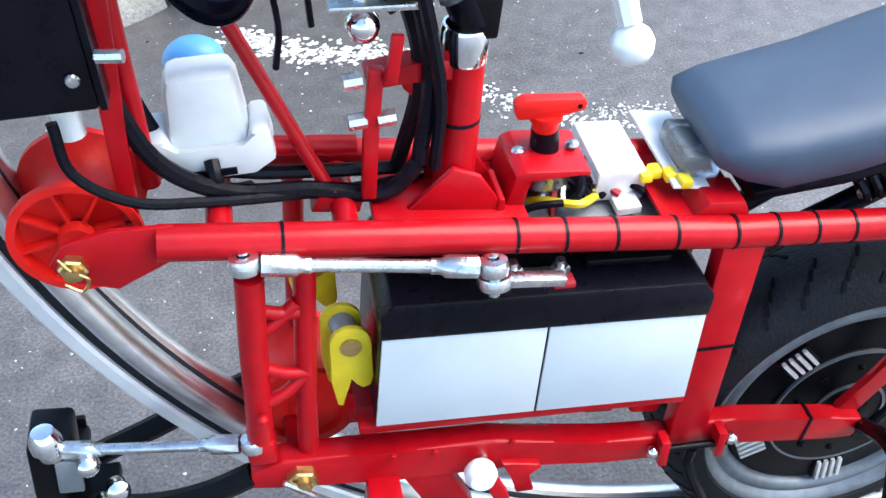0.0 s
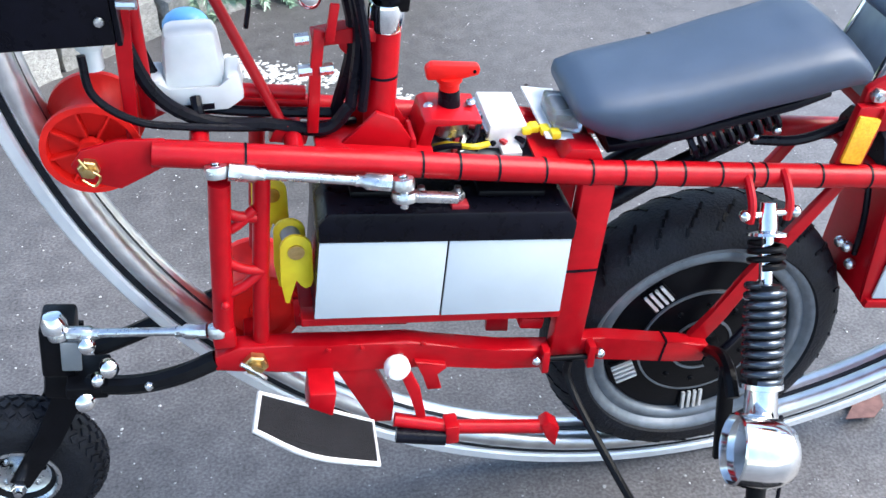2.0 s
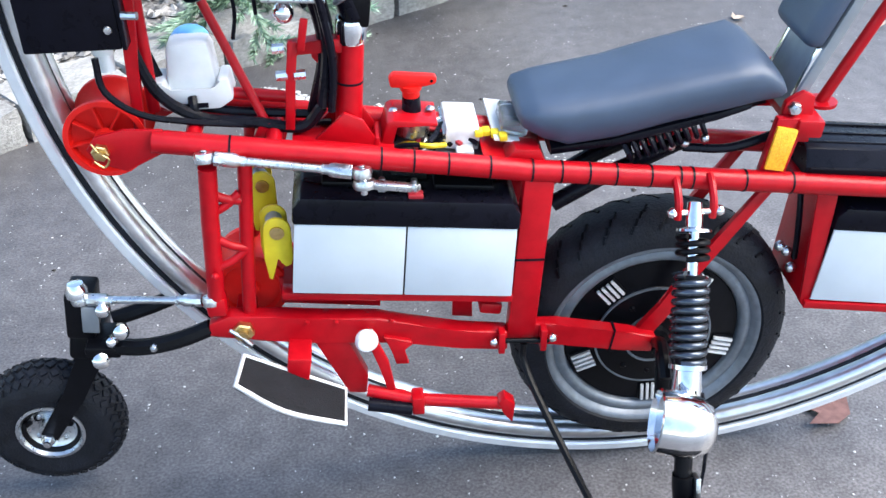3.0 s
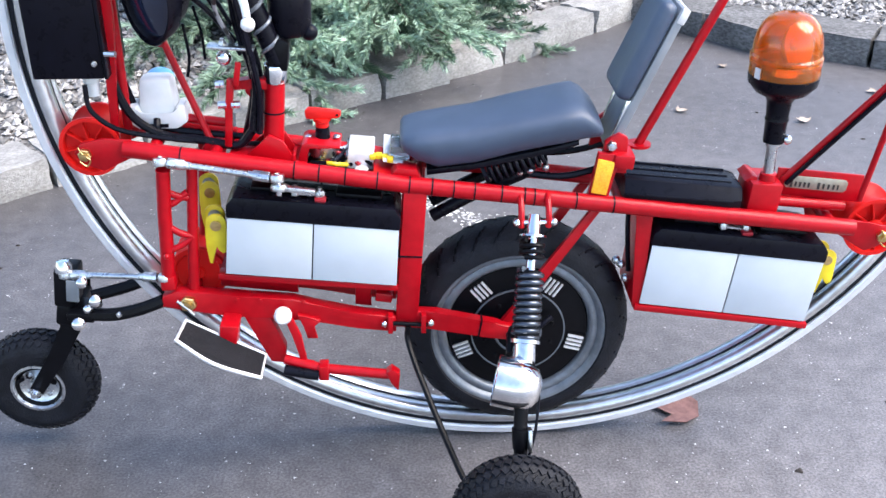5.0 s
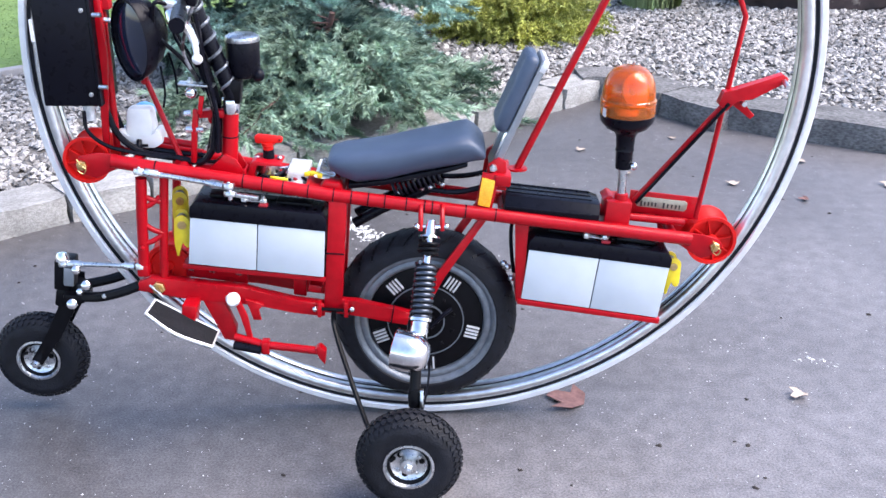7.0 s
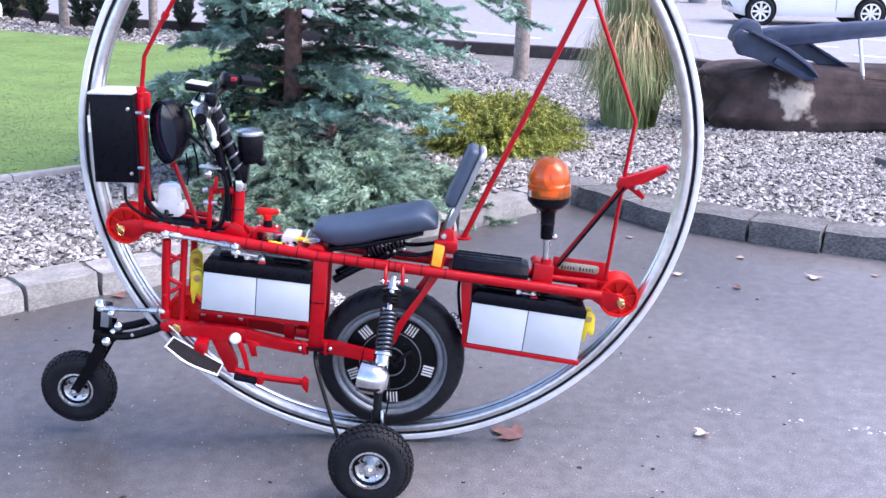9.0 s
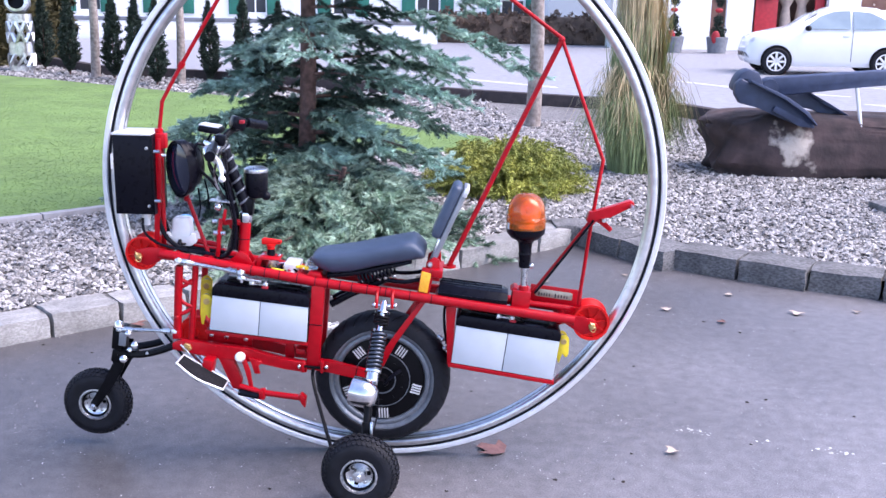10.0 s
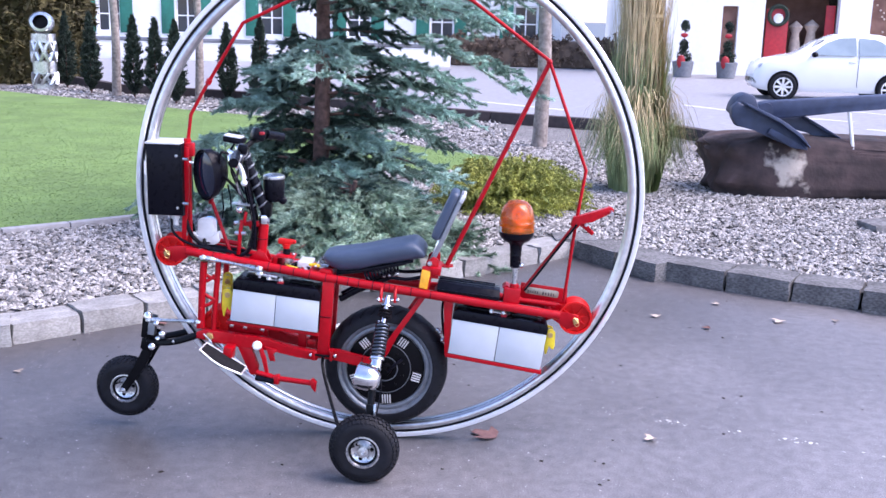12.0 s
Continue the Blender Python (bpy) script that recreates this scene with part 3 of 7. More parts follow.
for x, y in ((-7.95, 16.1), (-7.1, 15.15), (-6.0, 14.3), (-5.5, 13.95), (-4.95, 13.3), (-4.35, 14.3), (-3.7, 14.0), (-3.05, 13.7)):
    column_conifer((x, y, BED), 1.32 + rt.uniform(-0.08, 0.12), 0.17, rt)
for x, y, r in ((-6.45, 14.65, 0.085), (-4.69, 13.75, 0.075), (0.90, 8.9, 0.095)):
    tr = thing("street_tree", (x, y, BED), "slender pale-barked street tree trunk", "tree", "young street trees")
    part("trunk", tube(B(), smooth_path([(x, y, BED), (x + 0.02, y, 1.2), (x - 0.03, y, 2.6), (x + 0.05, y, 4.2)], 4), r, 10, r2=r * 0.55), PALEBARK, tr)
    for k in range(14):
        a = k * 2.4
        zz = 2.3 + k * 0.14
        part("limb", tube(B(), [(x, y, zz), (x + math.cos(a) * 0.5, y + math.sin(a) * 0.5, zz + 0.5), (x + math.cos(a) * 0.8, y + math.sin(a) * 0.8, zz + 1.2)], 0.018, 5, r2=0.004), PALEBARK, tr)

# pampas grass tied in the middle
pg = thing("pampas_grass", (1.66, 5.75, BED), "tall pampas grass, green at the foot and tied dry straw above", "ornamental grass")


def reeds(n, path, wd, rng):
    """Leaf strips that follow (radius, height) stations, each strayed a little on its own."""
    V, F = [], []
    for k in range(n):
        a, q = rng.uniform(0, 6.283), math.sqrt(rng.uniform(0.05, 1))
        sh, tw, top = rng.uniform(0.7, 1.15), rng.normal(0, 0.5), rng.uniform(0.4, 1.08)
        side = rng.normal(0, 0.07)
        i, m = len(V), len(path)
        for j, (r, z) in enumerate(path):
            b = a + tw * j / m
            rr = r * q * (1 + (sh - 1) * j / m)
            zz = path[0][1] + (z - path[0][1]) * (1 + (top - 1) * j / (m - 1))
            c = np.array([math.cos(b) * rr + side * j / m, math.sin(b) * rr, zz])
            w = np.array([-math.sin(b + 0.6), math.cos(b + 0.6), 0]) * wd * (1 - 0.85 * j / (m - 1))
            V += [c - w, c + w]
        F += [(i + 2 * j, i + 2 * j + 1, i + 2 * j + 3, i + 2 * j + 2) for j in range(m - 1)]
    return [tuple(v) for v in V], F


for nm, args, m in (("green_blades", (1300, [(0.22, 0.0), (0.26, 0.35), (0.32, 0.62), (0.42, 0.70), (0.52, 0.42)], 0.0055), PAMPAS), ("upright_blades", (1200, [(0.20, 0.0), (0.22, 0.4), (0.24, 0.8), (0.25, 1.15), (0.28, 1.3)], 0.005), PAMPAS), ("straw_plume", (1100, [(0.12, 0.2), (0.17, 0.7), (0.225, 1.15), (0.20, 1.45), (0.175, 1.58), (0.22, 1.8), (0.24, 2.3), (0.2, 2.8)], 0.0055), STRAW), ("mixed_plume", (700, [(0.12, 0.2), (0.19, 0.75), (0.24, 1.15), (0.21, 1.42), (0.16, 1.55)], 0.005), PAMPAS), ("dry_fringe", (600, [(0.15, 0.1), (0.22, 0.6), (0.32, 0.95), (0.44, 0.85), (0.54, 0.5)], 0.004), STRAW)):
    v, f = reeds(*args, rt)
    ob = new(nm, quick(nm, v, f, m))
    ob.parent = pg
    ob["kind"] = "stuff"
part("tie_band", lathe(B(), [(0.150, -0.010), (0.160, -0.010), (0.160, 0.010), (0.150, 0.010)], (1.66, 5.75, 1.68), (0, 0, 1), 24, closed=True), STRAW, pg)

# dark hedge conifer at the far side of the lawn
hg = thing("tall_hedge", (-10.2, 18.2, BED), "tall dark brown-green conifer hedge", "hedge")
segs = []
part("stem", tube(B(), [(-10.2, 18.2, BED), (-10.2, 18.2, 3.6)], 0.08, 6), BARK, hg)
for k in range(2600):
    az, t = rt.uniform(0, 6.283), rt.uniform(0, 1)
    rr = 1.75 * (1 - t ** 3 * 0.5) * rt.uniform(0.8, 1.05)
    p = np.array([-10.2 + math.cos(az) * rr, 18.2 + math.sin(az) * rr, BED + t * 4.2])
    segs.append((p, p + np.array([math.cos(az) * 0.12, math.sin(az) * 0.12, -0.1])))
V, F = spray(segs, 130, 0.16, 0.07, rt, 0.8)
ob = new("foliage", quick("foliage", (V - np.array([-10.2, 18.2, BED])).tolist(), F.tolist(), HEDGE))
ob.parent = hg
part("inner_mass", lathe(B(), [(1.5, 0), (1.55, 2.4), (1.1, 3.7), (0, 4.0)], (-10.2, 18.2, BED), (0, 0, 1), 14), HEDGE, hg)

# boulder with an old anchor
def boulder(name, c, size, seed, material, label, cuts=5, slope=0.0):
    bm = B()
    bmesh.ops.create_icosphere(bm, subdivisions=cuts, radius=1.0)
    for v in bm.verts:
        p = v.co.copy()
        p = Vector([math.copysign(abs(k) ** 0.5, k) for k in p])
        n1 = noise.noise(p * 1.1 + Vector((seed, 0, 0))) * 0.11 + noise.noise(p * 2.7 + Vector((0, seed, 0))) * 0.1 + noise.noise(p * 7) * 0.03
        v.co = Vector((p.x * size[0], p.y * size[1], p.z * size[2] * (1 - slope * p.x))) * (1 + n1) + Vector(c)
    return solid(name, bm, material, label, "boulder", angle=60)


boulder("boulder", (3.66, 6.0, 0.33), (1.30, 0.40, 0.31), 3, [ROCK], "long dark brown boulder with a pale broken patch on the gravel", 5, 0.2)
slab = box(B(), (3.62, 4.25, 0.135), (0.74, 0.30, 0.10), (0, -3, 8), bev=0.02)
for v in slab.verts:
    v.co += Vector((noise.noise(v.co * 5), noise.noise(v.co * 5 + Vector((3, 0, 0))), 0.4 * noise.noise(v.co * 6))) * 0.04
solid("flat_stone", slab, GRANITEDK, "flat dark stone slab lying on the gravel", "stone")
anchor = thing("ship_anchor", (3.3, 5.95, 0.66), "blue-grey painted ship anchor lying across the boulder", "anchor")
part("shank", plate(B(), [(2.72, 0.90), (2.77, 0.96), (4.9, 1.14), (4.9, 1.03), (3.52, 0.89), (2.85, 0.80), (2.75, 0.825)], 5.70, 5.84, 0.018), ANCHOR, anchor)
part("shank_collar", lathe(B(), [(0.0, -0.09), (0.072, -0.09), (0.078, -0.06), (0.078, 0.06), (0.072, 0.09), (0.0, 0.09)], (2.78, 5.77, 0.878), (0, 1, 0), 20), ANCHOR, anchor)
part("crown", plate(B(), [(2.46, 0.86), (2.48, 0.94), (2.52, 1.0), (2.585, 1.035), (2.67, 1.01), (2.72, 0.90), (2.66, 0.86), (2.55, 0.80)], 5.66, 5.88, 0.02), ANCHOR, anchor)
part("fluke", plate(B(), [(2.50, 0.96), (2.66, 0.89), (2.87, 0.80), (3.05, 0.68), (3.15, 0.57), (3.04, 0.56), (2.86, 0.63), (2.67, 0.725), (2.50, 0.75), (2.45, 0.83), (2.45, 0.91)], 5.54, 5.64, 0.012), ANCHOR, anchor)
part("fluke_flange", plate(B(), beam_poly([(2.56, 0.945), (2.87, 0.812), (3.05, 0.692), (3.14, 0.585)], [0.012, 0.012, 0.012, 0.006]), 5.46, 5.72, 0.006), ANCHOR, anchor)
part("fluke_palm", plate(B(), beam_poly([(2.78, 0.72), (3.0, 0.605), (3.13, 0.565)], [0.026, 0.03, 0.01]), 5.50, 5.54, 0.006), ANCHOR, anchor)
part("fluke", plate(B(), [(2.70, 0.90), (2.98, 0.78), (3.18, 0.83), (3.32, 0.735), (3.63, 0.57), (3.57, 0.55), (3.38, 0.60), (3.25, 0.68), (3.06, 0.71), (2.74, 0.80)], 5.92, 6.02, 0.012), ANCHOR, anchor)
part("fluke_flange", plate(B(), beam_poly([(3.16, 0.83), (3.33, 0.735), (3.63, 0.575)], [0.010, 0.012, 0.006]), 5.86, 6.08, 0.005), ANCHOR, anchor)
part("prop", rod(B(), (3.585, 5.66, 0.50), (3.52, 5.72, 0.91), 0.016), WHITEPL, anchor, "thin pale prop rod")

# ---- street and buildings ----
wall = thing("edging_wall", (0, 0, 0), "low dark timber edging wall between bed and street", "wall", "", "structure")
for (x1, y1), (x2, y2) in zip(EDGE, EDGE[1:]):
    a = math.atan2(y2 - y1, x2 - x1)
    part("sleeper", box(B(), ((x1 + x2) / 2, (y1 + y2) / 2, 0.10), (math.hypot(x2 - x1, y2 - y1), 0.16, 0.32), (0, 0, math.degrees(a)), bev=0.012), DARKWALL, wall)
road = sheet("road", [(x, y + 0.1) for x, y in EDGE] + [(-60, 30), (-60, 60), (60, 60), (60, -2)], 0.004, ROADMAT, "light grey street asphalt", "road")
lines = thing("road_markings", (0, 0, 0), "worn white lane lines on the street", "road marking", "", "structure")
for x1, y1, x2, y2, w_ in ((-4, 19.6, -1, 18.0, 0.12), (0.0, 17.0, 1.6, 15.6, 0.12), (4.1, 17.7, 5.0, 16.3, 0.14), (5.6, 15.6, 6.6, 14.9, 0.12), (6.2, 18.4, 8.6, 15.9, 0.12), (6.4, 13.6, 9, 11.6, 0.12), (3.0, 21.5, 4.0, 20.6, 0.12)):
    a = math.atan2(y2 - y1, x2 - x1)
    part("line", box(B(), ((x1 + x2) / 2, (y1 + y2) / 2, 0.008), (math.hypot(x2 - x1, y2 - y1), w_, 0.006), (0, 0, math.degrees(a))), LINE, lines)


def facade(name, x0, x1, y, h, openings, label, material=WALLW, depth=6.0):
    """White wall with real openings (x0, x1, z0, z1), side and back walls and a roof."""
    house = thing(name, ((x0 + x1) / 2, y, 0), label, "building")
    xs = sorted({x0, x1, *[o[0] for o in openings], *[o[1] for o in openings]})
    zs = sorted({0.0, h, *[o[2] for o in openings], *[o[3] for o in openings]})
    bm = B()
    for xa, xb in zip(xs, xs[1:]):
        for za, zb in zip(zs, zs[1:]):
            mx, mz = (xa + xb) / 2, (za + zb) / 2
            if any(o[0] < mx < o[1] and o[2] < mz < o[3] for o in openings):
                continue
            box(bm, (mx, y + 0.15, mz), (xb - xa, 0.3, zb - za))
    bmesh.ops.remove_doubles(bm, verts=bm.verts, dist=1e-4)
    part("wall", bm, material, house)
    part("side_wall", box(B(), (x0 + 0.15, y + depth / 2 + 0.15, h / 2), (0.3, depth - 0.3, h)), material, house)
    part("side_wall", box(B(), (x1 - 0.15, y + depth / 2 + 0.15, h / 2), (0.3, depth - 0.3, h)), material, house)
    part("back_wall", box(B(), ((x0 + x1) / 2, y + depth + 0.15, h / 2), (x1 - x0, 0.3, h)), material, house)
    part("roof", plate(B(), [(x0 - 0.4, h), (x1 + 0.4, h), (x1 - 1.5, h + 2.2), (x0 + 1.5, h + 2.2)], y - 0.5, y + depth + 0.5), DARKWALL, house)
    return house


def window(house, x0, x1, z0, z1, y, bars=1, frame_m=WALLW):
    w = part("window", box(B(), ((x0 + x1) / 2, y + 0.20, (z0 + z1) / 2), (x1 - x0, 0.02, z1 - z0)), GLASS, house)
    for xx in [x0 + 0.03, x1 - 0.03] + [x0 + (x1 - x0) * (k + 1) / (bars + 1) for k in range(bars)]:
        part("window_bar", box(B(), (xx, y + 0.17, (z0 + z1) / 2), (0.05, 0.05, z1 - z0)), frame_m, w)
    for zz in (z0 + 0.03, z1 - 0.03, (z0 + z1) / 2):
        part("window_bar", box(B(), ((x0 + x1) / 2, y + 0.165, zz), (x1 - x0, 0.05, 0.05)), frame_m, w)
    return w


SY = 31.0
ops = [(4.75, 5.05, 0.95, 2.15), (5.25, 5.6, 0.95, 2.15), (7.42, 7.92, 0.12, 2.2), (8.75, 11.1, 0.12, 2.75), (12.1, 15.2, 1.35, 2.9), (5.4, 6.4, 3.6, 4.9), (9.2, 10.4, 3.6, 4.9)]
shop = facade("shop_building", 4.3, 19.0, SY, 6.0, ops, "white rendered shop building with a decorated doorway")
for o in ops[:2] + ops[5:]:
    window(shop, *o, SY)
part("brown_door", box(B(), (7.67, SY + 0.2, 1.16), (0.48, 0.05, 2.08), bev=0.01), SHOPIN, shop)
part("shop_back", box(B(), (9.9, SY + 1.6, 1.45), (2.6, 0.05, 2.8)), SHOPIN, shop)
part("red_door", box(B(), (9.22, SY + 0.25, 1.15), (0.7, 0.06, 2.0), bev=0.01), DOORRED, shop, "open red shop door")
part("wreath", lathe(B(), [(0.30, -0.05), (0.36, 0.0), (0.30, 0.05), (0.22, 0.0)], (9.22, SY + 0.16, 1.95), (0, 1, 0), 20, closed=True), THUJA, shop)
part("wreath_heart", lathe(B(), [(0, 0.02), (0.15, 0.02), (0.16, 0), (0, 0)], (9.22, SY + 0.15, 1.85), (0, -1, 0), 14), WHITEPL, shop)
part("red_panel", box(B(), (10.9, SY + 0.3, 1.45), (0.3, 0.06, 1.7), bev=0.01), DOORRED, shop)
for x, z, s in ((9.95, 1.25, 0.24), (10.45, 1.3, 0.26)):
    part("cloth_ornament", lathe(B(), [(s * 0.6, -0.8), (s * 0.75, -0.3), (s * 0.5, 0.15), (s * 0.95, 0.35), (s * 0.3, 0.5), (0, 0.55)], (x, SY + 0.7, z), (0, 0, 1), 12), CREAM, shop)
part("door_step", box(B(), (9.9, SY - 0.15, 0.06), (2.8, 0.5, 0.12), bev=0.01), PAVING, shop)
win = part("display_window", box(B(), (13.65, SY + 0.2, 2.1), (3.1, 0.03, 1.5)), SHOPIN, shop)
for k in range(40):
    part("fairy_light", ball(B(), (12.3 + rt.uniform(0, 2.6), SY + 0.16, 1.5 + rt.uniform(0, 1.2)), 0.035, 6), CREAM, win)
sheet("pavement", [(3.9, SY - 2.2), (20, SY - 2.2), (20, SY), (3.9, SY)], 0.01, PAVING, "pale paved strip before the shop", "pavement")
for x in (5.95, 7.28):
    c = (x, SY - 1.9, 0.01)
    tp = thing("potted_topiary", c, "topiary in a grey planter with red ribbons", "potted plant", "topiaries before the shop")
    tp.scale = (0.78, 0.78, 0.92)
    part("planter", lathe(B(), [(0, 0), (0.34, 0), (0.42, 0.5), (0.40, 0.52), (0.36, 0.46), (0, 0.46)], c, (0, 0, 1), 20), POT, tp)
    part("stem", rod(B(), (x, SY - 1.9, 0.4), (x, SY - 1.9, 1.65), 0.025, 8), BARK, tp)
    for z, r in ((0.66, 0.33), (1.05, 0.20), (1.68, 0.19)):
        segs = []
        for k in range(90):
            v = rt.normal(0, 1, 3)
            v /= np.linalg.norm(v)
            p = np.array([x, SY - 1.9, z])
            segs.append((p + v * r * 0.4, p + v * r * rt.uniform(0.8, 1.05)))
        V, F = spray(segs, 120, 0.06, 0.04, rt, 0.5)
        ob = new("leaf_ball", quick("leaf_ball", (V - np.array(c)).tolist(), F.tolist(), THUJA))
        ob.parent = tp
    part("ribbon", ball(B(), (x - 0.14, SY - 2.22, 0.52), 0.17, 10, (1, 0.4, 1.3)), RIBBON, tp)
    part("ribbon", ball(B(), (x - 0.05, SY - 2.08, 1.38), 0.12, 10, (1.3, 0.4, 0.6)), RIBBON, tp)

HY = 37.0
hops = []
for k, x in enumerate((-18.5, -15.4, -12.3, -9.0, -5.6, -2.4, 0.8)):
    hops += [(x, x + 0.9, 0.75, 2.1), (x, x + 0.9, 3.6, 4.9)]
house = facade("town_house", -21.0, 2.6, HY, 6.2, hops, "long white house with green shutters across the street")
for o in hops:
    window(house, *o, HY)
    if o[2] < 2:
        for xs_ in (o[0] - 0.28, o[1] + 0.28):
            part("green_shutter", box(B(), (xs_, HY - 0.03, (o[2] + o[3]) / 2), (0.5, 0.05, o[3] - o[2] + 0.06), bev=0.01), GREEN, house)
far_hedge = thing("street_hedge", (2.2, 33.2, 0.0), "clipped brown hedge beside the street", "hedge")
segs = []
for k in range(1500):
    p = np.array([rt.uniform(-1.4, 5.6), 33.0 + rt.uniform(-0.3, 0.3), rt.uniform(0.05, 0.95)])
    segs.append((p, p + rt.normal(0, 0.12, 3)))
V, F = spray(segs, 60, 0.14, 0.08, rt, 0.5)
ob = new("foliage", quick("foliage", (V - np.array([2.2, 33.2, 0])).tolist(), F.tolist(), BROWNHEDGE))
ob.parent = far_hedge
part("inner_mass", box(B(), (2.1, 33.05, 0.46), (7.0, 0.6, 0.92), bev=0.1), BROWNHEDGE, far_hedge)
gwall = thing("garden_wall", (-8, 27, 0), "low white garden wall with a grey cap across the street", "wall", "", "structure")
part("wall_body", box(B(), (-9.5, 31.0, 0.3), (16.4, 0.25, 0.6), (0, 0, 3), bev=0.01), WALLW, gwall)
part("wall_cap", box(B(), (-9.5, 31.0, 0.66), (16.4, 0.34, 0.12), (0, 0, 3), bev=0.01), POT, gwall)

# cut steel sculpture
sc = thing("steel_sculpture", (-8.2, 15.7, BED), "shiny cut-out steel tube sculpture at the lawn edge", "sculpture")
for z0_, z1_ in ((0.0, 0.12), (0.32, 0.58), (0.95, 1.12)):
    part("band", lathe(B(), [(0.22, z0_), (0.22, z1_), (0.205, z1_), (0.205, z0_)], (-8.2, 15.7, BED), (0, 0, 1), 24, closed=True), ZINC, sc)
for k in range(8):
    a = k * math.pi / 4
    for za, zb, da in ((0.10, 0.34, 0.7), (0.56, 0.97, 0.8), (0.56, 0.97, -0.8)):
        part("strap", tube(B(), [(-8.2 + math.cos(a + da * t) * 0.213, 15.7 + math.sin(a + da * t) * 0.213, BED + za + (zb - za) * t) for t in (0, 0.33, 0.66, 1)], 0.04, 5), ZINC, sc)
part("hood", lathe(B(), [(0.20, -0.12), (0.22, -0.10), (0.22, 0.08), (0.19, 0.12), (0.14, 0.13), (0.14, 0.11), (0.18, 0.06), (0.18, -0.1)], (-8.2, 15.66, BED + 1.34), (0.25, -1, 0.15), 24, closed=True), ZINC, sc)
part("hood_core", lathe(B(), [(0, 0), (0.18, 0)], (-8.2, 15.7, BED + 1.34), (0.25, -1, 0.15), 20), BLACK, sc)
sc.scale = (1.0, 1.0, 0.92)


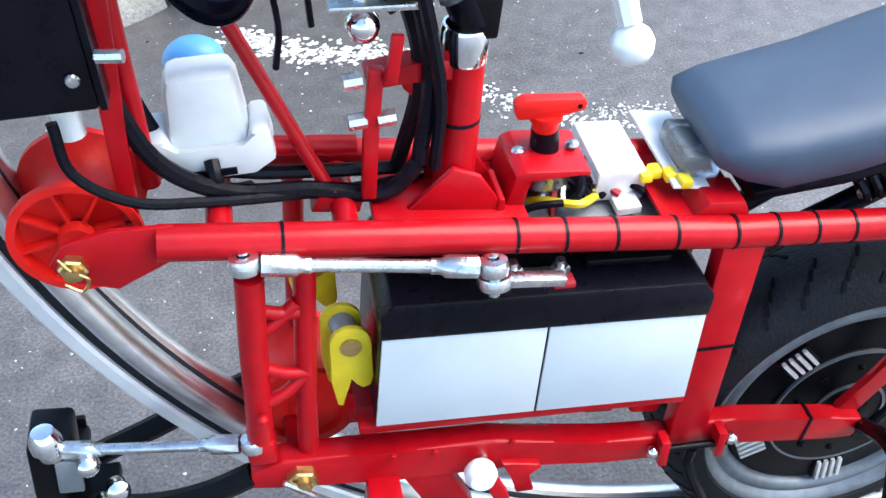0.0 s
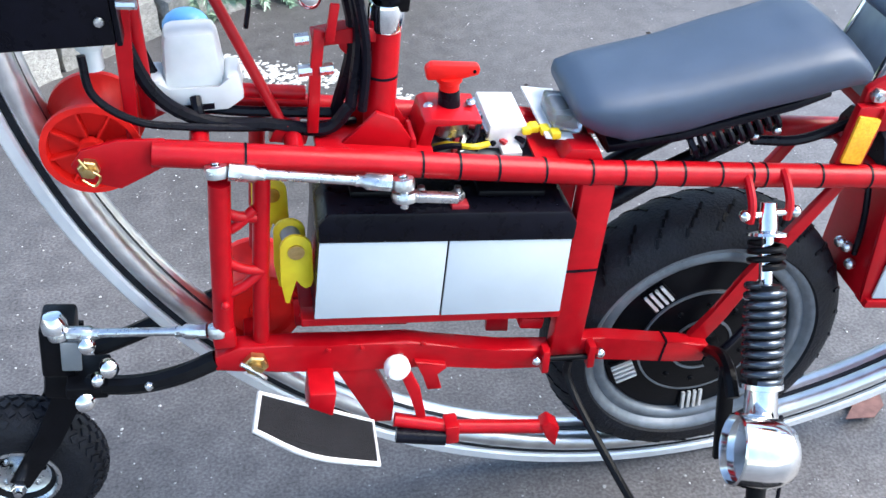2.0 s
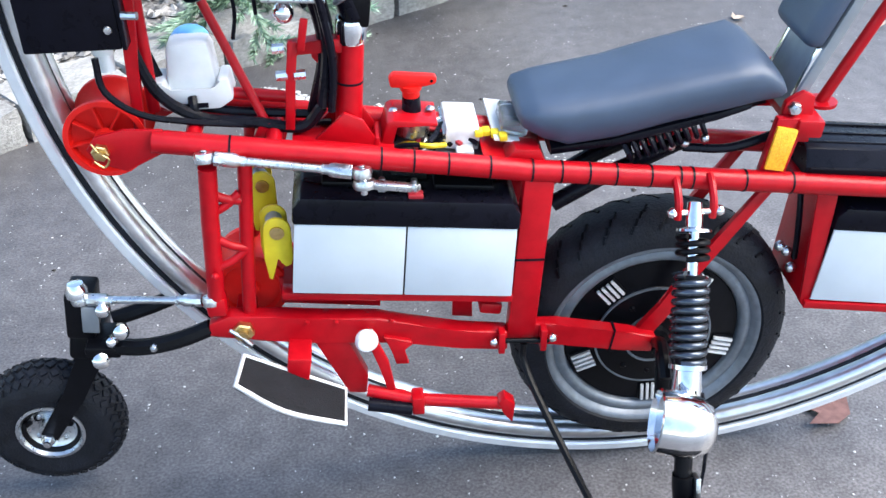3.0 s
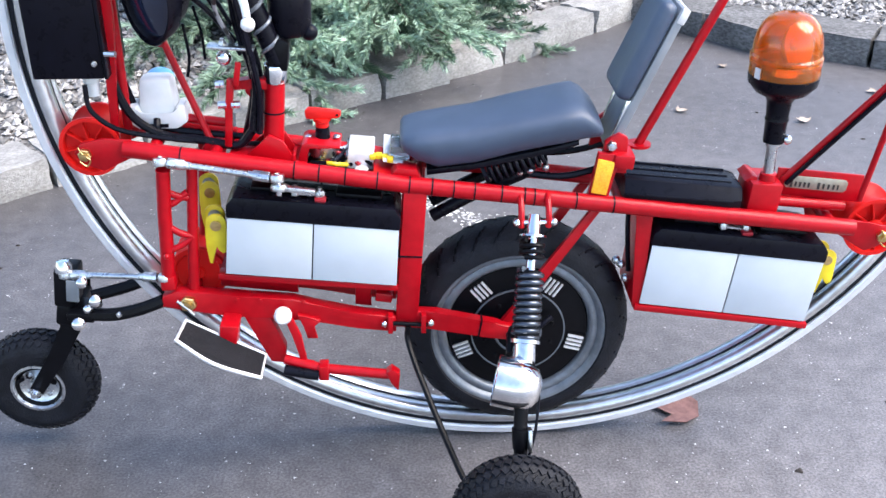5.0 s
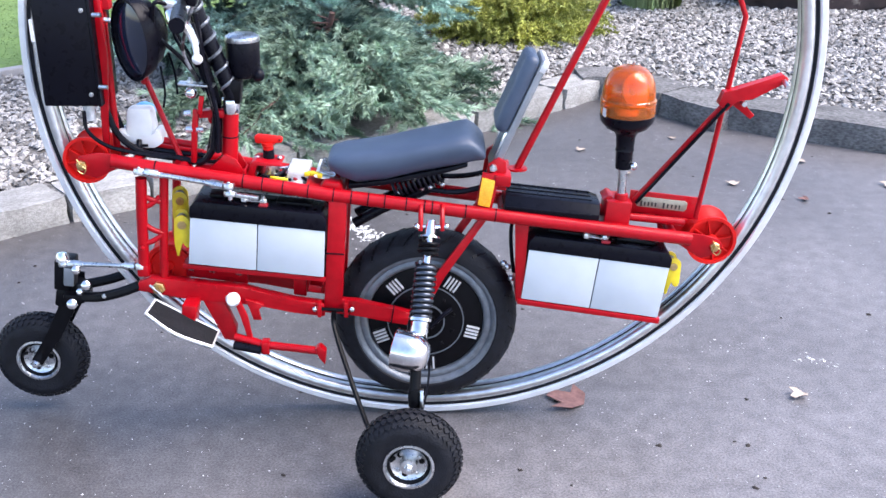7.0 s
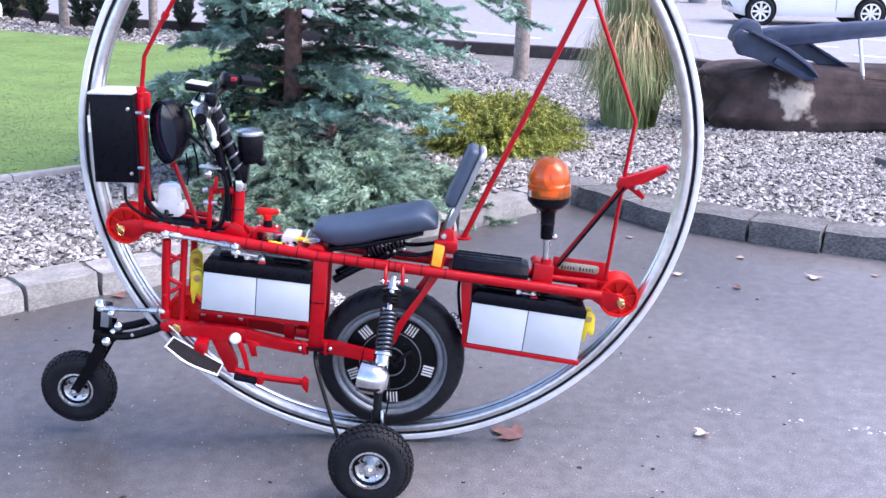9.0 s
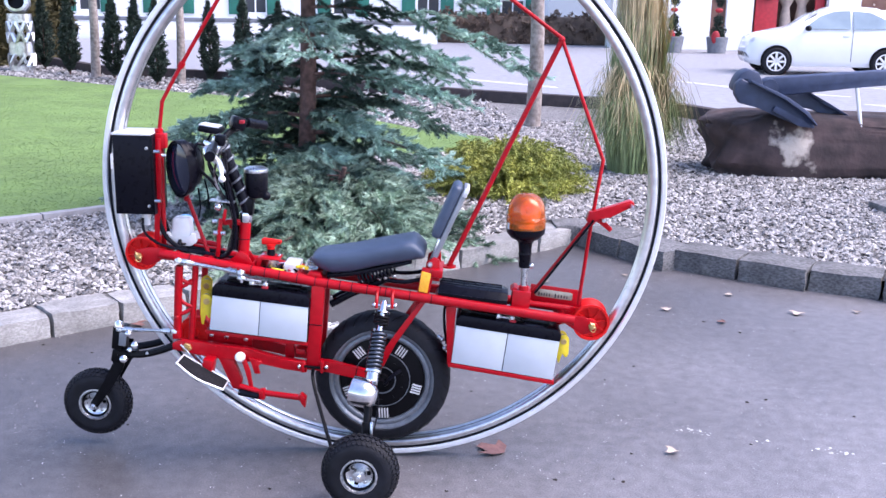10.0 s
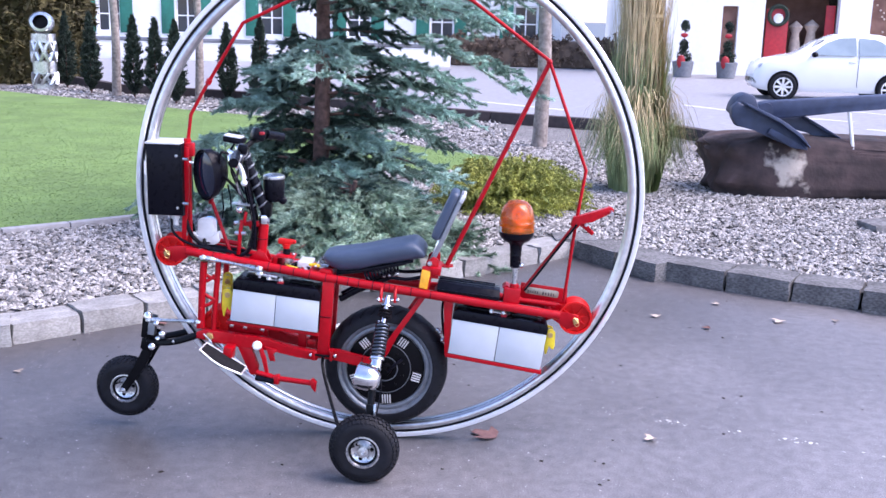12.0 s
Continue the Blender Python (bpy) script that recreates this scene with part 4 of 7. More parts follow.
# small white car
def small_car(at, yaw):
    root = thing("small_car", (0, 0, 0), "small white rounded hatchback parked across the street", "car")
    sec = [  # x, z_low, z_belt, z_top, half width, half roof width
        (-1.77, 0.35, 0.52, 0.56, 0.52, 0.45), (-1.70, 0.24, 0.66, 0.72, 0.68, 0.58), (-1.50, 0.20, 0.82, 0.86, 0.78, 0.66), (-1.05, 0.20, 0.93, 0.97, 0.81, 0.70),
        (-0.78, 0.20, 0.96, 1.02, 0.815, 0.70), (-0.35, 0.20, 0.97, 1.30, 0.815, 0.60), (0.0, 0.20, 0.97, 1.45, 0.815, 0.56), (0.45, 0.20, 0.98, 1.49, 0.815, 0.56), (0.95, 0.20, 0.99, 1.46, 0.815, 0.56),
        (1.35, 0.20, 0.99, 1.33, 0.81, 0.56), (1.60, 0.22, 0.95, 1.08, 0.78, 0.58), (1.74, 0.26, 0.80, 0.88, 0.70, 0.56), (1.78, 0.35, 0.62, 0.68, 0.56, 0.46)]
    bm = B()
    rows = []
    for x, zl, zb, zt, hw, hr in sec:
        half = [(0, zl), (hw * 0.9, zl), (hw, zl + 0.12), (hw, zb - 0.15), (hw * 0.97, zb), (hr * 1.04, zb + (zt - zb) * 0.85), (hr * 0.8, zt), (0, zt + 0.015)]
        row = [(x, -y, z) for y, z in half] + [(x, y, z) for y, z in half[-2:0:-1]]
        rows.append([bm.verts.new(p) for p in row])
    for a, b in zip(rows, rows[1:]):
        for k in range(len(a)):
            bm.faces.new((a[k], a[(k + 1) % len(a)], b[(k + 1) % len(a)], b[k]))
    bm.faces.new(rows[0])
    bm.faces.new(rows[-1])
    body = part("body", bm, CARW, root, "glossy white car body", 50)
    for s in (-1, 1):
        y = s * 0.775
        for poly in ([(-0.62, 1.01), (-0.28, 1.27), (0.02, 1.38), (0.36, 1.40), (0.36, 1.01)], [(0.42, 1.01), (0.42, 1.40), (0.80, 1.37), (1.12, 1.22), (1.22, 1.03)]):
            bm = B()
            ring_a = [bm.verts.new((x, s * (0.822 - (z - 0.98) * 0.52), z)) for x, z in poly]
            bm.faces.new(ring_a)
            g = bmesh.ops.extrude_face_region(bm, geom=list(bm.faces))
            bmesh.ops.translate(bm, verts=[v for v in g["geom"] if isinstance(v, bmesh.types.BMVert)], vec=(0, s * 0.012, 0))
            part("side_window", bm, CARGLASS, root)
        part("mirror", ball(B(), (-0.55, s * 0.92, 1.02), 0.09, 10, (0.8, 1, 0.7)), BLACKPL, root)
        part("door_gap", box(B(), (0.42, s * 0.818, 0.66), (0.008, 0.006, 0.66)), BLACK, root)
        part("door_handle", box(B(), (0.28, s * 0.825, 0.86), (0.14, 0.02, 0.03), bev=0.006), CHROME, root)
        part("headlight", ball(B(), (-1.62, s * 0.58, 0.70), 0.10, 12, (0.8, 1, 1)), CLEAR, root)
        part("tail_light", ball(B(), (1.70, s * 0.58, 0.82), 0.08, 10, (0.6, 0.8, 1.3)), RIBBON, root)
        for x in (-1.15, 1.15):
            part("wheel_arch", lathe(B(), [(0.0, 0.0), (0.335, 0.0), (0.335, s * 0.016), (0.0, s * 0.016)], (x, s * 0.808, 0.315), (0, 1, 0), 28), BLACK, root)
            tyre = part("wheel", lathe(B(), [(0.205, s * -0.08), (0.27, s * -0.09), (0.295, s * -0.07), (0.295, s * 0.06), (0.27, s * 0.085), (0.205, s * 0.08)], (x, s * 0.765, 0.295), (0, 1, 0), 30, closed=True), RUBBER, root)
            part("hub_plate", lathe(B(), [(0, s * 0.055), (0.205, s * 0.055)], (x, s * 0.765, 0.295), (0, 1, 0), 24), BLACK, tyre)
            for k in range(8):
                a = k * math.pi / 4
                part("spoke", box(B(), (x + math.cos(a) * 0.105, s * 0.765 + s * 0.068, 0.295 + math.sin(a) * 0.105), (0.2, 0.02, 0.045), (0, -math.degrees(a), 0)), ALU, tyre)
            part("rim", lathe(B(), [(0.185, s * 0.06), (0.185, s * 0.082), (0.21, s * 0.082), (0.21, s * 0.06)], (x, s * 0.765, 0.295), (0, 1, 0), 30, closed=True), ALU, tyre)
    part("windscreen", plate(B(), [(-0.76, 1.02), (-0.73, 1.03), (-0.30, 1.33), (-0.33, 1.33)], -0.54, 0.54), GLASS, root)
    part("rear_window", plate(B(), [(1.40, 1.30), (1.43, 1.29), (1.64, 1.03), (1.61, 1.03)], -0.48, 0.48), GLASS, root)
    part("bumper", box(B(), (-1.74, 0, 0.40), (0.06, 1.1, 0.14), bev=0.03), CARW, root)
    root.matrix_basis = Matrix.Translation(at) @ Matrix.Rotation(yaw, 4, "Z") @ Matrix.Scale(1.0, 4)
    return root


small_car((7.86, 20.75, 0.004), math.radians(-4))

# ---- litter on the asphalt ----
def leaf(at, size, yaw, material, label, curl=0.25):
    bm = B()
    pts = [(0, 0), (0.3, 0.12), (0.45, 0.45), (0.2, 0.38), (0.12, 0.75), (-0.12, 0.72), (-0.2, 0.36), (-0.5, 0.42), (-0.3, 0.1)]
    ctr = bm.verts.new((0, 0.3 * size, 0.004))
    vs = [bm.verts.new((x * size, y * size, 0.006 + abs(x) * size * curl)) for x, y in pts]
    for i in range(len(vs)):
        bm.faces.new((ctr, vs[i], vs[(i + 1) % len(vs)]))
    g = bmesh.ops.extrude_face_region(bm, geom=list(bm.faces))
    bmesh.ops.translate(bm, verts=[v for v in g["geom"] if isinstance(v, bmesh.types.BMVert)], vec=(0, 0, 0.0012))
    ob = new("fallen_leaf", mesh_of("fallen_leaf", bm, material, 60))
    ob.matrix_basis = Matrix.Translation(at) @ Matrix.Rotation(yaw, 4, "Z")
    return tagged(ob, label, "leaf", "fallen leaves")


leaf((0.445, 0.02, 0.0), 0.15, 1.0, LEAFR, "curled russet dead leaf lying on the asphalt", 0.15)
leaf((1.075, 0.09, 0.0), 0.066, 2.2, LEAFP, "pale curled dead leaf lying on the asphalt", 0.5)
for i, (x, y, s) in enumerate(((1.33, 1.86, 0.07), (1.60, 1.68, 0.06), (2.03, 1.9, 0.09), (-1.74, 0.55, 0.05), (0.86, 2.0, 0.06), (1.2, 2.55, 0.05), (1.75, 2.2, 0.06), (2.35, 1.95, 0.05), (-1.36, 1.38, 0.09), (0.70, 2.35, 0.06))):
    leaf((x, y, 0.0), s, i * 1.3, LEAFR if i in (1, 8) else LEAFP, "small russet dead leaf by the kerb" if i in (1, 8) else "small pale dead leaf on the asphalt", 0.3)


def crumbs(name, xs, ys, sizes, material, label, category):
    n = len(xs)
    a = rg.uniform(0, 6.28, (n, 5)).cumsum(1) * 0 + np.linspace(0, 6.28, 6)[:5][None] + rg.uniform(-0.4, 0.4, (n, 5))
    r = sizes[:, None] * rg.uniform(0.6, 1.3, (n, 5))
    P = np.stack([xs[:, None] + np.cos(a) * r, ys[:, None] + np.sin(a) * r, np.full((n, 5), 0.0015)], -1)
    T = np.stack([xs, ys, 0.002 + sizes * 0.35], -1)[:, None]
    V = np.concatenate([P, T], 1).reshape(-1, 3)
    F = (np.array([(0, 1, 5), (1, 2, 5), (2, 3, 5), (3, 4, 5), (4, 0, 5)])[None] + (np.arange(n) * 6)[:, None, None]).reshape(-1, 3)
    return tagged(new(name, quick(name, V.tolist(), F.tolist(), material)), label, category, "", "stuff")


t = rg.uniform(0, 1, 1100)
cl = np.array([(-0.74, 1.62), (-0.55, 1.47), (-0.36, 1.44), (-0.2, 1.22), (0.0, 1.06), (0.22, 1.03)])
px, py = np.interp(t, np.linspace(0, 1, 6), cl[:, 0]), np.interp(t, np.linspace(0, 1, 6), cl[:, 1])
crumbs("plaster_crumbs", px + rg.normal(0, 0.022, 1100), py + rg.normal(0, 0.028, 1100), rg.uniform(0.003, 0.010, 1100) * (1.2 - 0.7 * t), CHALK, "broken white plaster crumbs in a line on the asphalt", "crumbs")
t = rg.choice([0.12, 0.3, 0.34, 0.36, 0.52, 0.66, 0.7, 0.72, 0.84, 0.95], 60) + rg.normal(0, 0.022, 60)
crumbs("plaster_crumbs", 0.75 + t * 1.3 + rg.normal(0, 0.012, 60), 0.42 - t * 0.42 + rg.normal(0, 0.022, 60), rg.uniform(0.002, 0.008, 60) * rg.uniform(0.5, 1.4, 60), CHALK, "broken white plaster crumbs in a line on the asphalt", "crumbs")
n = 12000
crumbs("grit", rg.uniform(-2.4, 3.2, n), rg.uniform(-1.6, 3.0, n), rg.uniform(0.001, 0.0022, n) * rg.choice([1.0, 1.0, 1.0, 1.0, 1.8], n), GRIT, "fine pale grit scattered over the asphalt", "grit")
crumbs("leaf_litter", rg.uniform(-2.2, 3.0, 130), rg.uniform(-1.4, 2.6, 130), rg.uniform(0.004, 0.011, 130), DARKBIT, "dark bits of leaf litter on the asphalt", "litter")

# ---- the monowheel ----
YC = -0.03
NEAR, FAR = -0.095, 0.035
bike = thing("monowheel_motorcycle", (0.0, YC, 0.0), "red steel monowheel with a large shiny ring standing on asphalt", "monowheel")
YR, YW = 0.006, -0.010
CX, CZ = 0.003, 0.9615

ring = part("outer_ring", lathe(B(), [(0.9265, -0.020), (0.9215, -0.029), (0.911, -0.033), (0.901, -0.030), (0.896, -0.020), (0.897, -0.008), (0.901, -0.004), (0.901, 0.004), (0.897, 0.008), (0.896, 0.020), (0.901, 0.030), (0.911, 0.033), (0.9215, 0.029), (0.9265, 0.020)], (CX, YR, CZ), (0, 1, 0), 180, closed=True), STEEL, bike, "polished steel outer wheel ring", 50)
part("tread_band", lathe(B(), [(0.9345, -0.027), (0.938, -0.030), (0.950, -0.030), (0.9535, -0.026), (0.9535, 0.026), (0.950, 0.030), (0.938, 0.030), (0.9345, 0.027)], (CX, YR, CZ), (0, 1, 0), 180, closed=True), BAND, ring, "bright pale outer band", 40)
part("rubber_strip", lathe(B(), [(0.9350, -0.0225), (0.9350, 0.0225), (0.9255, 0.0225), (0.9255, -0.0225)], (CX, YR, CZ), (0, 1, 0), 160, closed=True), RUBBER, ring, "thin black rubber strip")
part("track_strip", lathe(B(), [(0.902, -0.004), (0.8995, -0.004), (0.8995, 0.004), (0.902, 0.004)], (CX, YR, CZ), (0, 1, 0), 160, closed=True), RUBBER, ring)


def nut(parent, c, axis, r=0.012, h=0.012, material=ZINC, name="nut"):
    bm = B()
    ax = Vector(axis).normalized()
    lathe(bm, [(0, 0), (r, 0), (r, h * 0.8), (r * 0.85, h), (0, h)], c, ax, 6)
    lathe(bm, [(0, h), (r * 0.5, h), (r * 0.5, h * 1.6), (0, h * 1.7)], c, ax, 10)
    return part(name, bm, material, parent)


# main side tubes
TUBE = [(-0.742, 0.745), (-0.215, 0.661), (0.662, 0.552)]


def tube_z(x):
    (a, b), i = (TUBE[:2], 0) if x < TUBE[1][0] else (TUBE[1:], 1)
    return a[1] + (b[1] - a[1]) * (x - a[0]) / (b[0] - a[0])


tubes = {}
for y in (NEAR, FAR):
    pts = [(TUBE[0][0], y, TUBE[0][1]), (-0.25, y, 0.6667), (-0.215, y, 0.6605), (-0.18, y, 0.6566), (TUBE[2][0], y, TUBE[2][1])]
    tubes[y] = part("main_tube", tube(B(), pts, 0.0165, 16), RED, bike)
for x in (-0.638, -0.43, -0.384, -0.335, -0.275, -0.214, -0.171, -0.130, -0.090, -0.038, 0.006, 0.025, 0.106, 0.179):
    part("cable_tie", lathe(B(), [(0.0166, -0.0014), (0.0175, -0.0014), (0.0175, 0.0014), (0.0166, 0.0014)], (x, NEAR, tube_z(x)), (1, 0, -0.12), 16, closed=True), BLACKPL, tubes[NEAR])

# guide rollers at both tube ends
for (x, z, r, s) in ((-0.813, 0.735, 0.058, -1), (0.722, 0.534, 0.063, 1)):
    prof = [(0.012, -0.030), (r * 0.55, -0.030), (r * 0.84, -0.031), (r * 0.87, -0.045), (r, -0.045), (r, -0.037), (r * 0.93, -0.034), (r * 0.72, -0.018), (r * 0.66, 0.0), (r * 0.72, 0.018), (r * 0.93, 0.034), (r, 0.037), (r, 0.045), (r * 0.83, 0.045), (r * 0.8, 0.040), (0.012, 0.043)]
    roller = part("guide_roller", lathe(B(), prof, (x, YC + 0.012, z), (0, 1, 0), 40), ROLLER, bike, "bright red plastic spool roller")
    for k in range(8):
        a = k * math.pi / 4 + 0.2
        part("rib", box(B(), (x + math.cos(a) * r * 0.56, YC - 0.024, z + math.sin(a) * r * 0.56), (r * 0.58, 0.012, 0.0028), (0, -math.degrees(a), 0)), ROLLER, roller)
    part("hub", lathe(B(), [(0, -0.049), (0.014, -0.049), (0.016, -0.044), (0.016, -0.038)], (x, YC + 0.012, z), (0, 1, 0), 20), ROLLER, roller)
    for y, sg in ((NEAR, -1), (FAR, 1)):
        xt = x - s * 0.075
        zt = tube_z(max(-0.742, min(0.655, xt)))
        poly = [(xt - s * 0.012, zt + 0.017), (x - s * 0.035, z + 0.030), (x + s * 0.006, z + 0.021), (x + s * 0.020, z + 0.002), (x + s * 0.010, z - 0.018), (x - s * 0.03, z - 0.034), (xt - s * 0.012, zt - 0.017)]
        y0 = (NEAR + 0.004) if sg < 0 else (FAR - 0.004)
        br = part("roller_bracket", plate(B(), poly, y0, y0 + sg * 0.006, 0.0015), RED, bike)
        nut(br, (x, y0 + sg * 0.006, z), (0, sg, 0), 0.0125, 0.010, BRASS)
        if sg < 0:
            part("split_pin", tube(B(), smooth_path([(x - 0.008, y0 - 0.018, z + 0.018), (x, y0 - 0.02, z + 0.005), (x + 0.012, y0 - 0.02, z - 0.006), (x + 0.004, y0 - 0.02, z - 0.018), (x - 0.008, y0 - 0.02, z - 0.008)], 4), 0.0016, 6), BRASS, br)

# cross members of the deck
for x in (-0.69, -0.58, -0.20, 0.20, 0.47, 0.62):
    part("cross_tube", rod(B(), (x, NEAR, tube_z(x)), (x, FAR, tube_z(x)), 0.012), RED, bike)

# uprights and lower beams
for y in (NEAR, FAR):
    part("upright", plate(B(), [(-0.2235, 0.672), (-0.179, 0.665), (-0.203, 0.352), (-0.248, 0.356)], y - 0.012, y + 0.012, 0.003), RED, bike)
    beam = part("lower_beam", plate(B(), [(-0.709, 0.432), (-0.676, 0.445), (-0.605, 0.437), (-0.535, 0.428), (-0.452, 0.422), (-0.381, 0.400), (-0.322, 0.385), (-0.246, 0.376), (-0.246, 0.338), (-0.324, 0.350), (-0.395, 0.365), (-0.437, 0.376), (-0.503, 0.378), (-0.563, 0.383), (-0.634, 0.392), (-0.680, 0.408), (-0.711, 0.407)], y - 0.014, y + 0.014, 0.004), RED, bike)
    arm = part("swing_arm", plate(B(), beam_poly([(-0.246, 0.370), (-0.17, 0.362), (-0.05, 0.336), (-0.005, 0.326)], [0.021, 0.020, 0.018, 0.016]), y - 0.0115, y + 0.0115, 0.004), RED, bike)
    part("axle_stay", plate(B(), beam_poly([(0.158, 0.612), (0.10, 0.526), (0.046, 0.449), (0.015, 0.385), (-0.02, 0.340)], [0.0095, 0.0095, 0.0095, 0.012, 0.016]), y + 0.004, y + 0.014, 0.003), RED, bike)
    if y == NEAR:
        part("cable_tie", box(B(), (-0.216, y, 0.512), (0.048, 0.028, 0.003), (0, 3, 0)), BLACKPL, bike)
        part("cable_tie", box(B(), (-0.075, y, 0.342), (0.003, 0.026, 0.040), (0, 10, 0)), BLACKPL, arm)
        nut(beam, (-0.657, y - 0.014, 0.419), (0, -1, 0), 0.017, 0.012, BRASS, "pivot_nut")
        part("split_pin", tube(B(), [(-0.676, y - 0.03, 0.432), (-0.657, y - 0.032, 0.416), (-0.646, y - 0.03, 0.400)], 0.0034, 6), ZINC, beam)
        for bx in (-0.56, -0.515, -0.43):
            nut(beam, (bx, y - 0.014, 0.424 - (bx + 0.56) * 0.06), (0, -1, 0), 0.004, 0.003, RED, "screw")
part("cross_beam", box(B(), (-0.655, YC, 0.42), (0.03, 0.11, 0.03), bev=0.004), RED, bike)
part("cross_beam", box(B(), (-0.27, YC, 0.405), (0.035, 0.11, 0.02), (0, 10, 0), bev=0.004), RED, bike)
part("tray_web", plate(B(), [(-0.60, 0.472), (-0.445, 0.458), (-0.445, 0.405), (-0.60, 0.425)], -0.055, -0.049, 0.001), RED, bike)
for bx in (-0.585, -0.533, -0.466):
    part("web_hole", box(B(), (bx, -0.0565, 0.448 - (bx + 0.585) * 0.1), (0.014, 0.004, 0.013), (0, 20, 0), bev=0.001), ZINC, bike)
part("tray_post", plate(B(), [(-0.327, 0.446), (-0.297, 0.443), (-0.297, 0.37), (-0.330, 0.375)], -0.055, -0.045, 0.001), RED, bike)
part("lower_guide_roller", lathe(B(), [(0, -0.045), (0.012, -0.045), (0.014, -0.038), (0.044, -0.038), (0.048, -0.045), (0.058, -0.045), (0.060, -0.040), (0.044, -0.02), (0.042, 0.0), (0.044, 0.02), (0.060, 0.04), (0.060, 0.05), (0.012, 0.05)], (-0.646, 0.0, 0.448), (0, 1, 0), 36), ROLLER, bike, "red spool roller behind the front posts")
part("clamp_bolt", rod(B(), (-0.262, NEAR - 0.022, 0.366), (-0.182, NEAR - 0.022, 0.360), 0.0045, 10), BLACK, bike)
for bx in (-0.257, -0.19):
    lug = part("clamp_lug", plate(B(), beam_poly([(bx, 0.385), (bx - 0.001, 0.345)], [0.005, 0.005]), NEAR - 0.030, NEAR - 0.010, 0.001), RED, bike)
    ball_c = (bx + (-0.012 if bx < -0.22 else 0.014), NEAR - 0.022, 0.365)
    part("bolt_head", ball(B(), ball_c, 0.008, 10), CHROME, lug)

# front posts and steering lever
for y in (NEAR, FAR):
    part("front_post", tube(B(), [(-0.619, y + 0.004, 0.730), (-0.634, y + 0.004, 0.58), (-0.648, y + 0.004, 0.425)], 0.0108, 14), RED, bike)
lever = part("steering_lever", tube(B(), [(-0.671, -0.112, 0.708), (-0.680, -0.108, 0.62), (-0.687, -0.102, 0.53), (-0.692, -0.098, 0.478)], 0.0135, 14), RED, bike, "vertical red steering lever with braces")
for za, zb in ((0.668, 0.642), (0.628, 0.655), (0.590, 0.560), (0.535, 0.560)):
    part("brace", tube(B(), smooth_path([(-0.681, -0.105, za), (-0.658, -0.102, (za + zb) / 2 - 0.004), (-0.635, -0.096, zb)], 4), 0.0068, 10), RED, lever)
part("foot_block", box(B(), (-0.693, -0.096, 0.462), (0.030, 0.030, 0.032), bev=0.005), RED, lever)
part("bolt_head", ball(B(), (-0.684, -0.122, 0.530), 0.006, 8), RED, lever)


def tie_rod(name, p0, p1, r, label):
    """Threaded steering rod with clevis ends and ball joints."""
    p0, p1 = Vector(p0), Vector(p1)
    d = (p1 - p0).normalized()
    ln = (p1 - p0).length
    root = part(name, tube(B(), [p0 + d * 0.02, p1 - d * 0.02], r, 14), ZINC, bike, label)
    for e, s in ((p0, 1), (p1, -1)):
        bm = B()
        lathe(bm, [(0, 0.014), (r * 1.7, 0.014), (r * 1.7, ln * 0.2), (r * 1.2, ln * 0.22), (r * 1.2, ln * 0.26), (0, ln * 0.26)], e, d * s, 8)
        part("rod_end", bm, ZINC, root)
        bm = B()
        lathe(bm, [(r * 0.9, -0.008), (r * 2.1, -0.007), (r * 2.4, 0), (r * 2.1, 0.007), (r * 0.9, 0.008)], e, (0, 0.25, 1), 18, closed=True)
        part("eye", bm, ZINC, root)
        nut(root, e + Vector((0, 0.0, -0.008)), (0, 0.25, 1), r * 1.5, 0.0115, CHROME, "ball_stud")
    return root


tie_rod("upper_tie_rod", (-0.672, -0.118, 0.727), (-0.458, -0.133, 0.696), 0.0062, "zinc-plated upper tie rod with ball ends")
lug = part("drag_eye", lathe(B(), [(0.005, -0.006), (0.015, -0.006), (0.017, 0.0), (0.015, 0.006), (0.005, 0.006)], (-0.456, -0.130, 0.676), (0, 0.25, 1), 18, closed=True), ZINC, bike, "zinc drag link eye")
part("drag_link", plate(B(), beam_poly([(-0.445, 0.674), (-0.39, 0.665)], [0.005, 0.005]), -0.136, -0.122, 0.002), ZINC, lug)
part("eye_stud", rod(B(), (-0.457, -0.132, 0.662), (-0.457, -0.132, 0.694), 0.006, 10), CHROME, lug)
tie_rod("lower_tie_rod", (-0.908, -0.055, 0.458), (-0.700, -0.100, 0.472), 0.0060, "zinc-plated lower tie rod with ball ends")

# front castor carried by two black arms
for s in (-1, 1):
    y1 = YC + s * 0.066
    arm = part("castor_arm", tube(B(), smooth_path([(-0.708, y1, 0.418), (-0.76, y1, 0.398), (-0.82, YC + s * 0.055, 0.380), (-0.885, YC + s * 0.035, 0.372)], 4), 0.0135, 8), BLACK, bike, "black steel castor arm")
    nut(arm, (-0.80, YC + s * 0.07, 0.390), (0, s, 0), 0.006, 0.006)
head = part("castor_head", box(B(), (-0.915, YC, 0.425), (0.045, 0.06, 0.085), (0, 8, 0), bev=0.006), BLACK, bike, "black castor head with zinc bolts")
part("head_plate", box(B(), (-0.897, YC - 0.034, 0.425), (0.026, 0.006, 0.05), (0, 8, 0), bev=0.002), GREYPL, head)
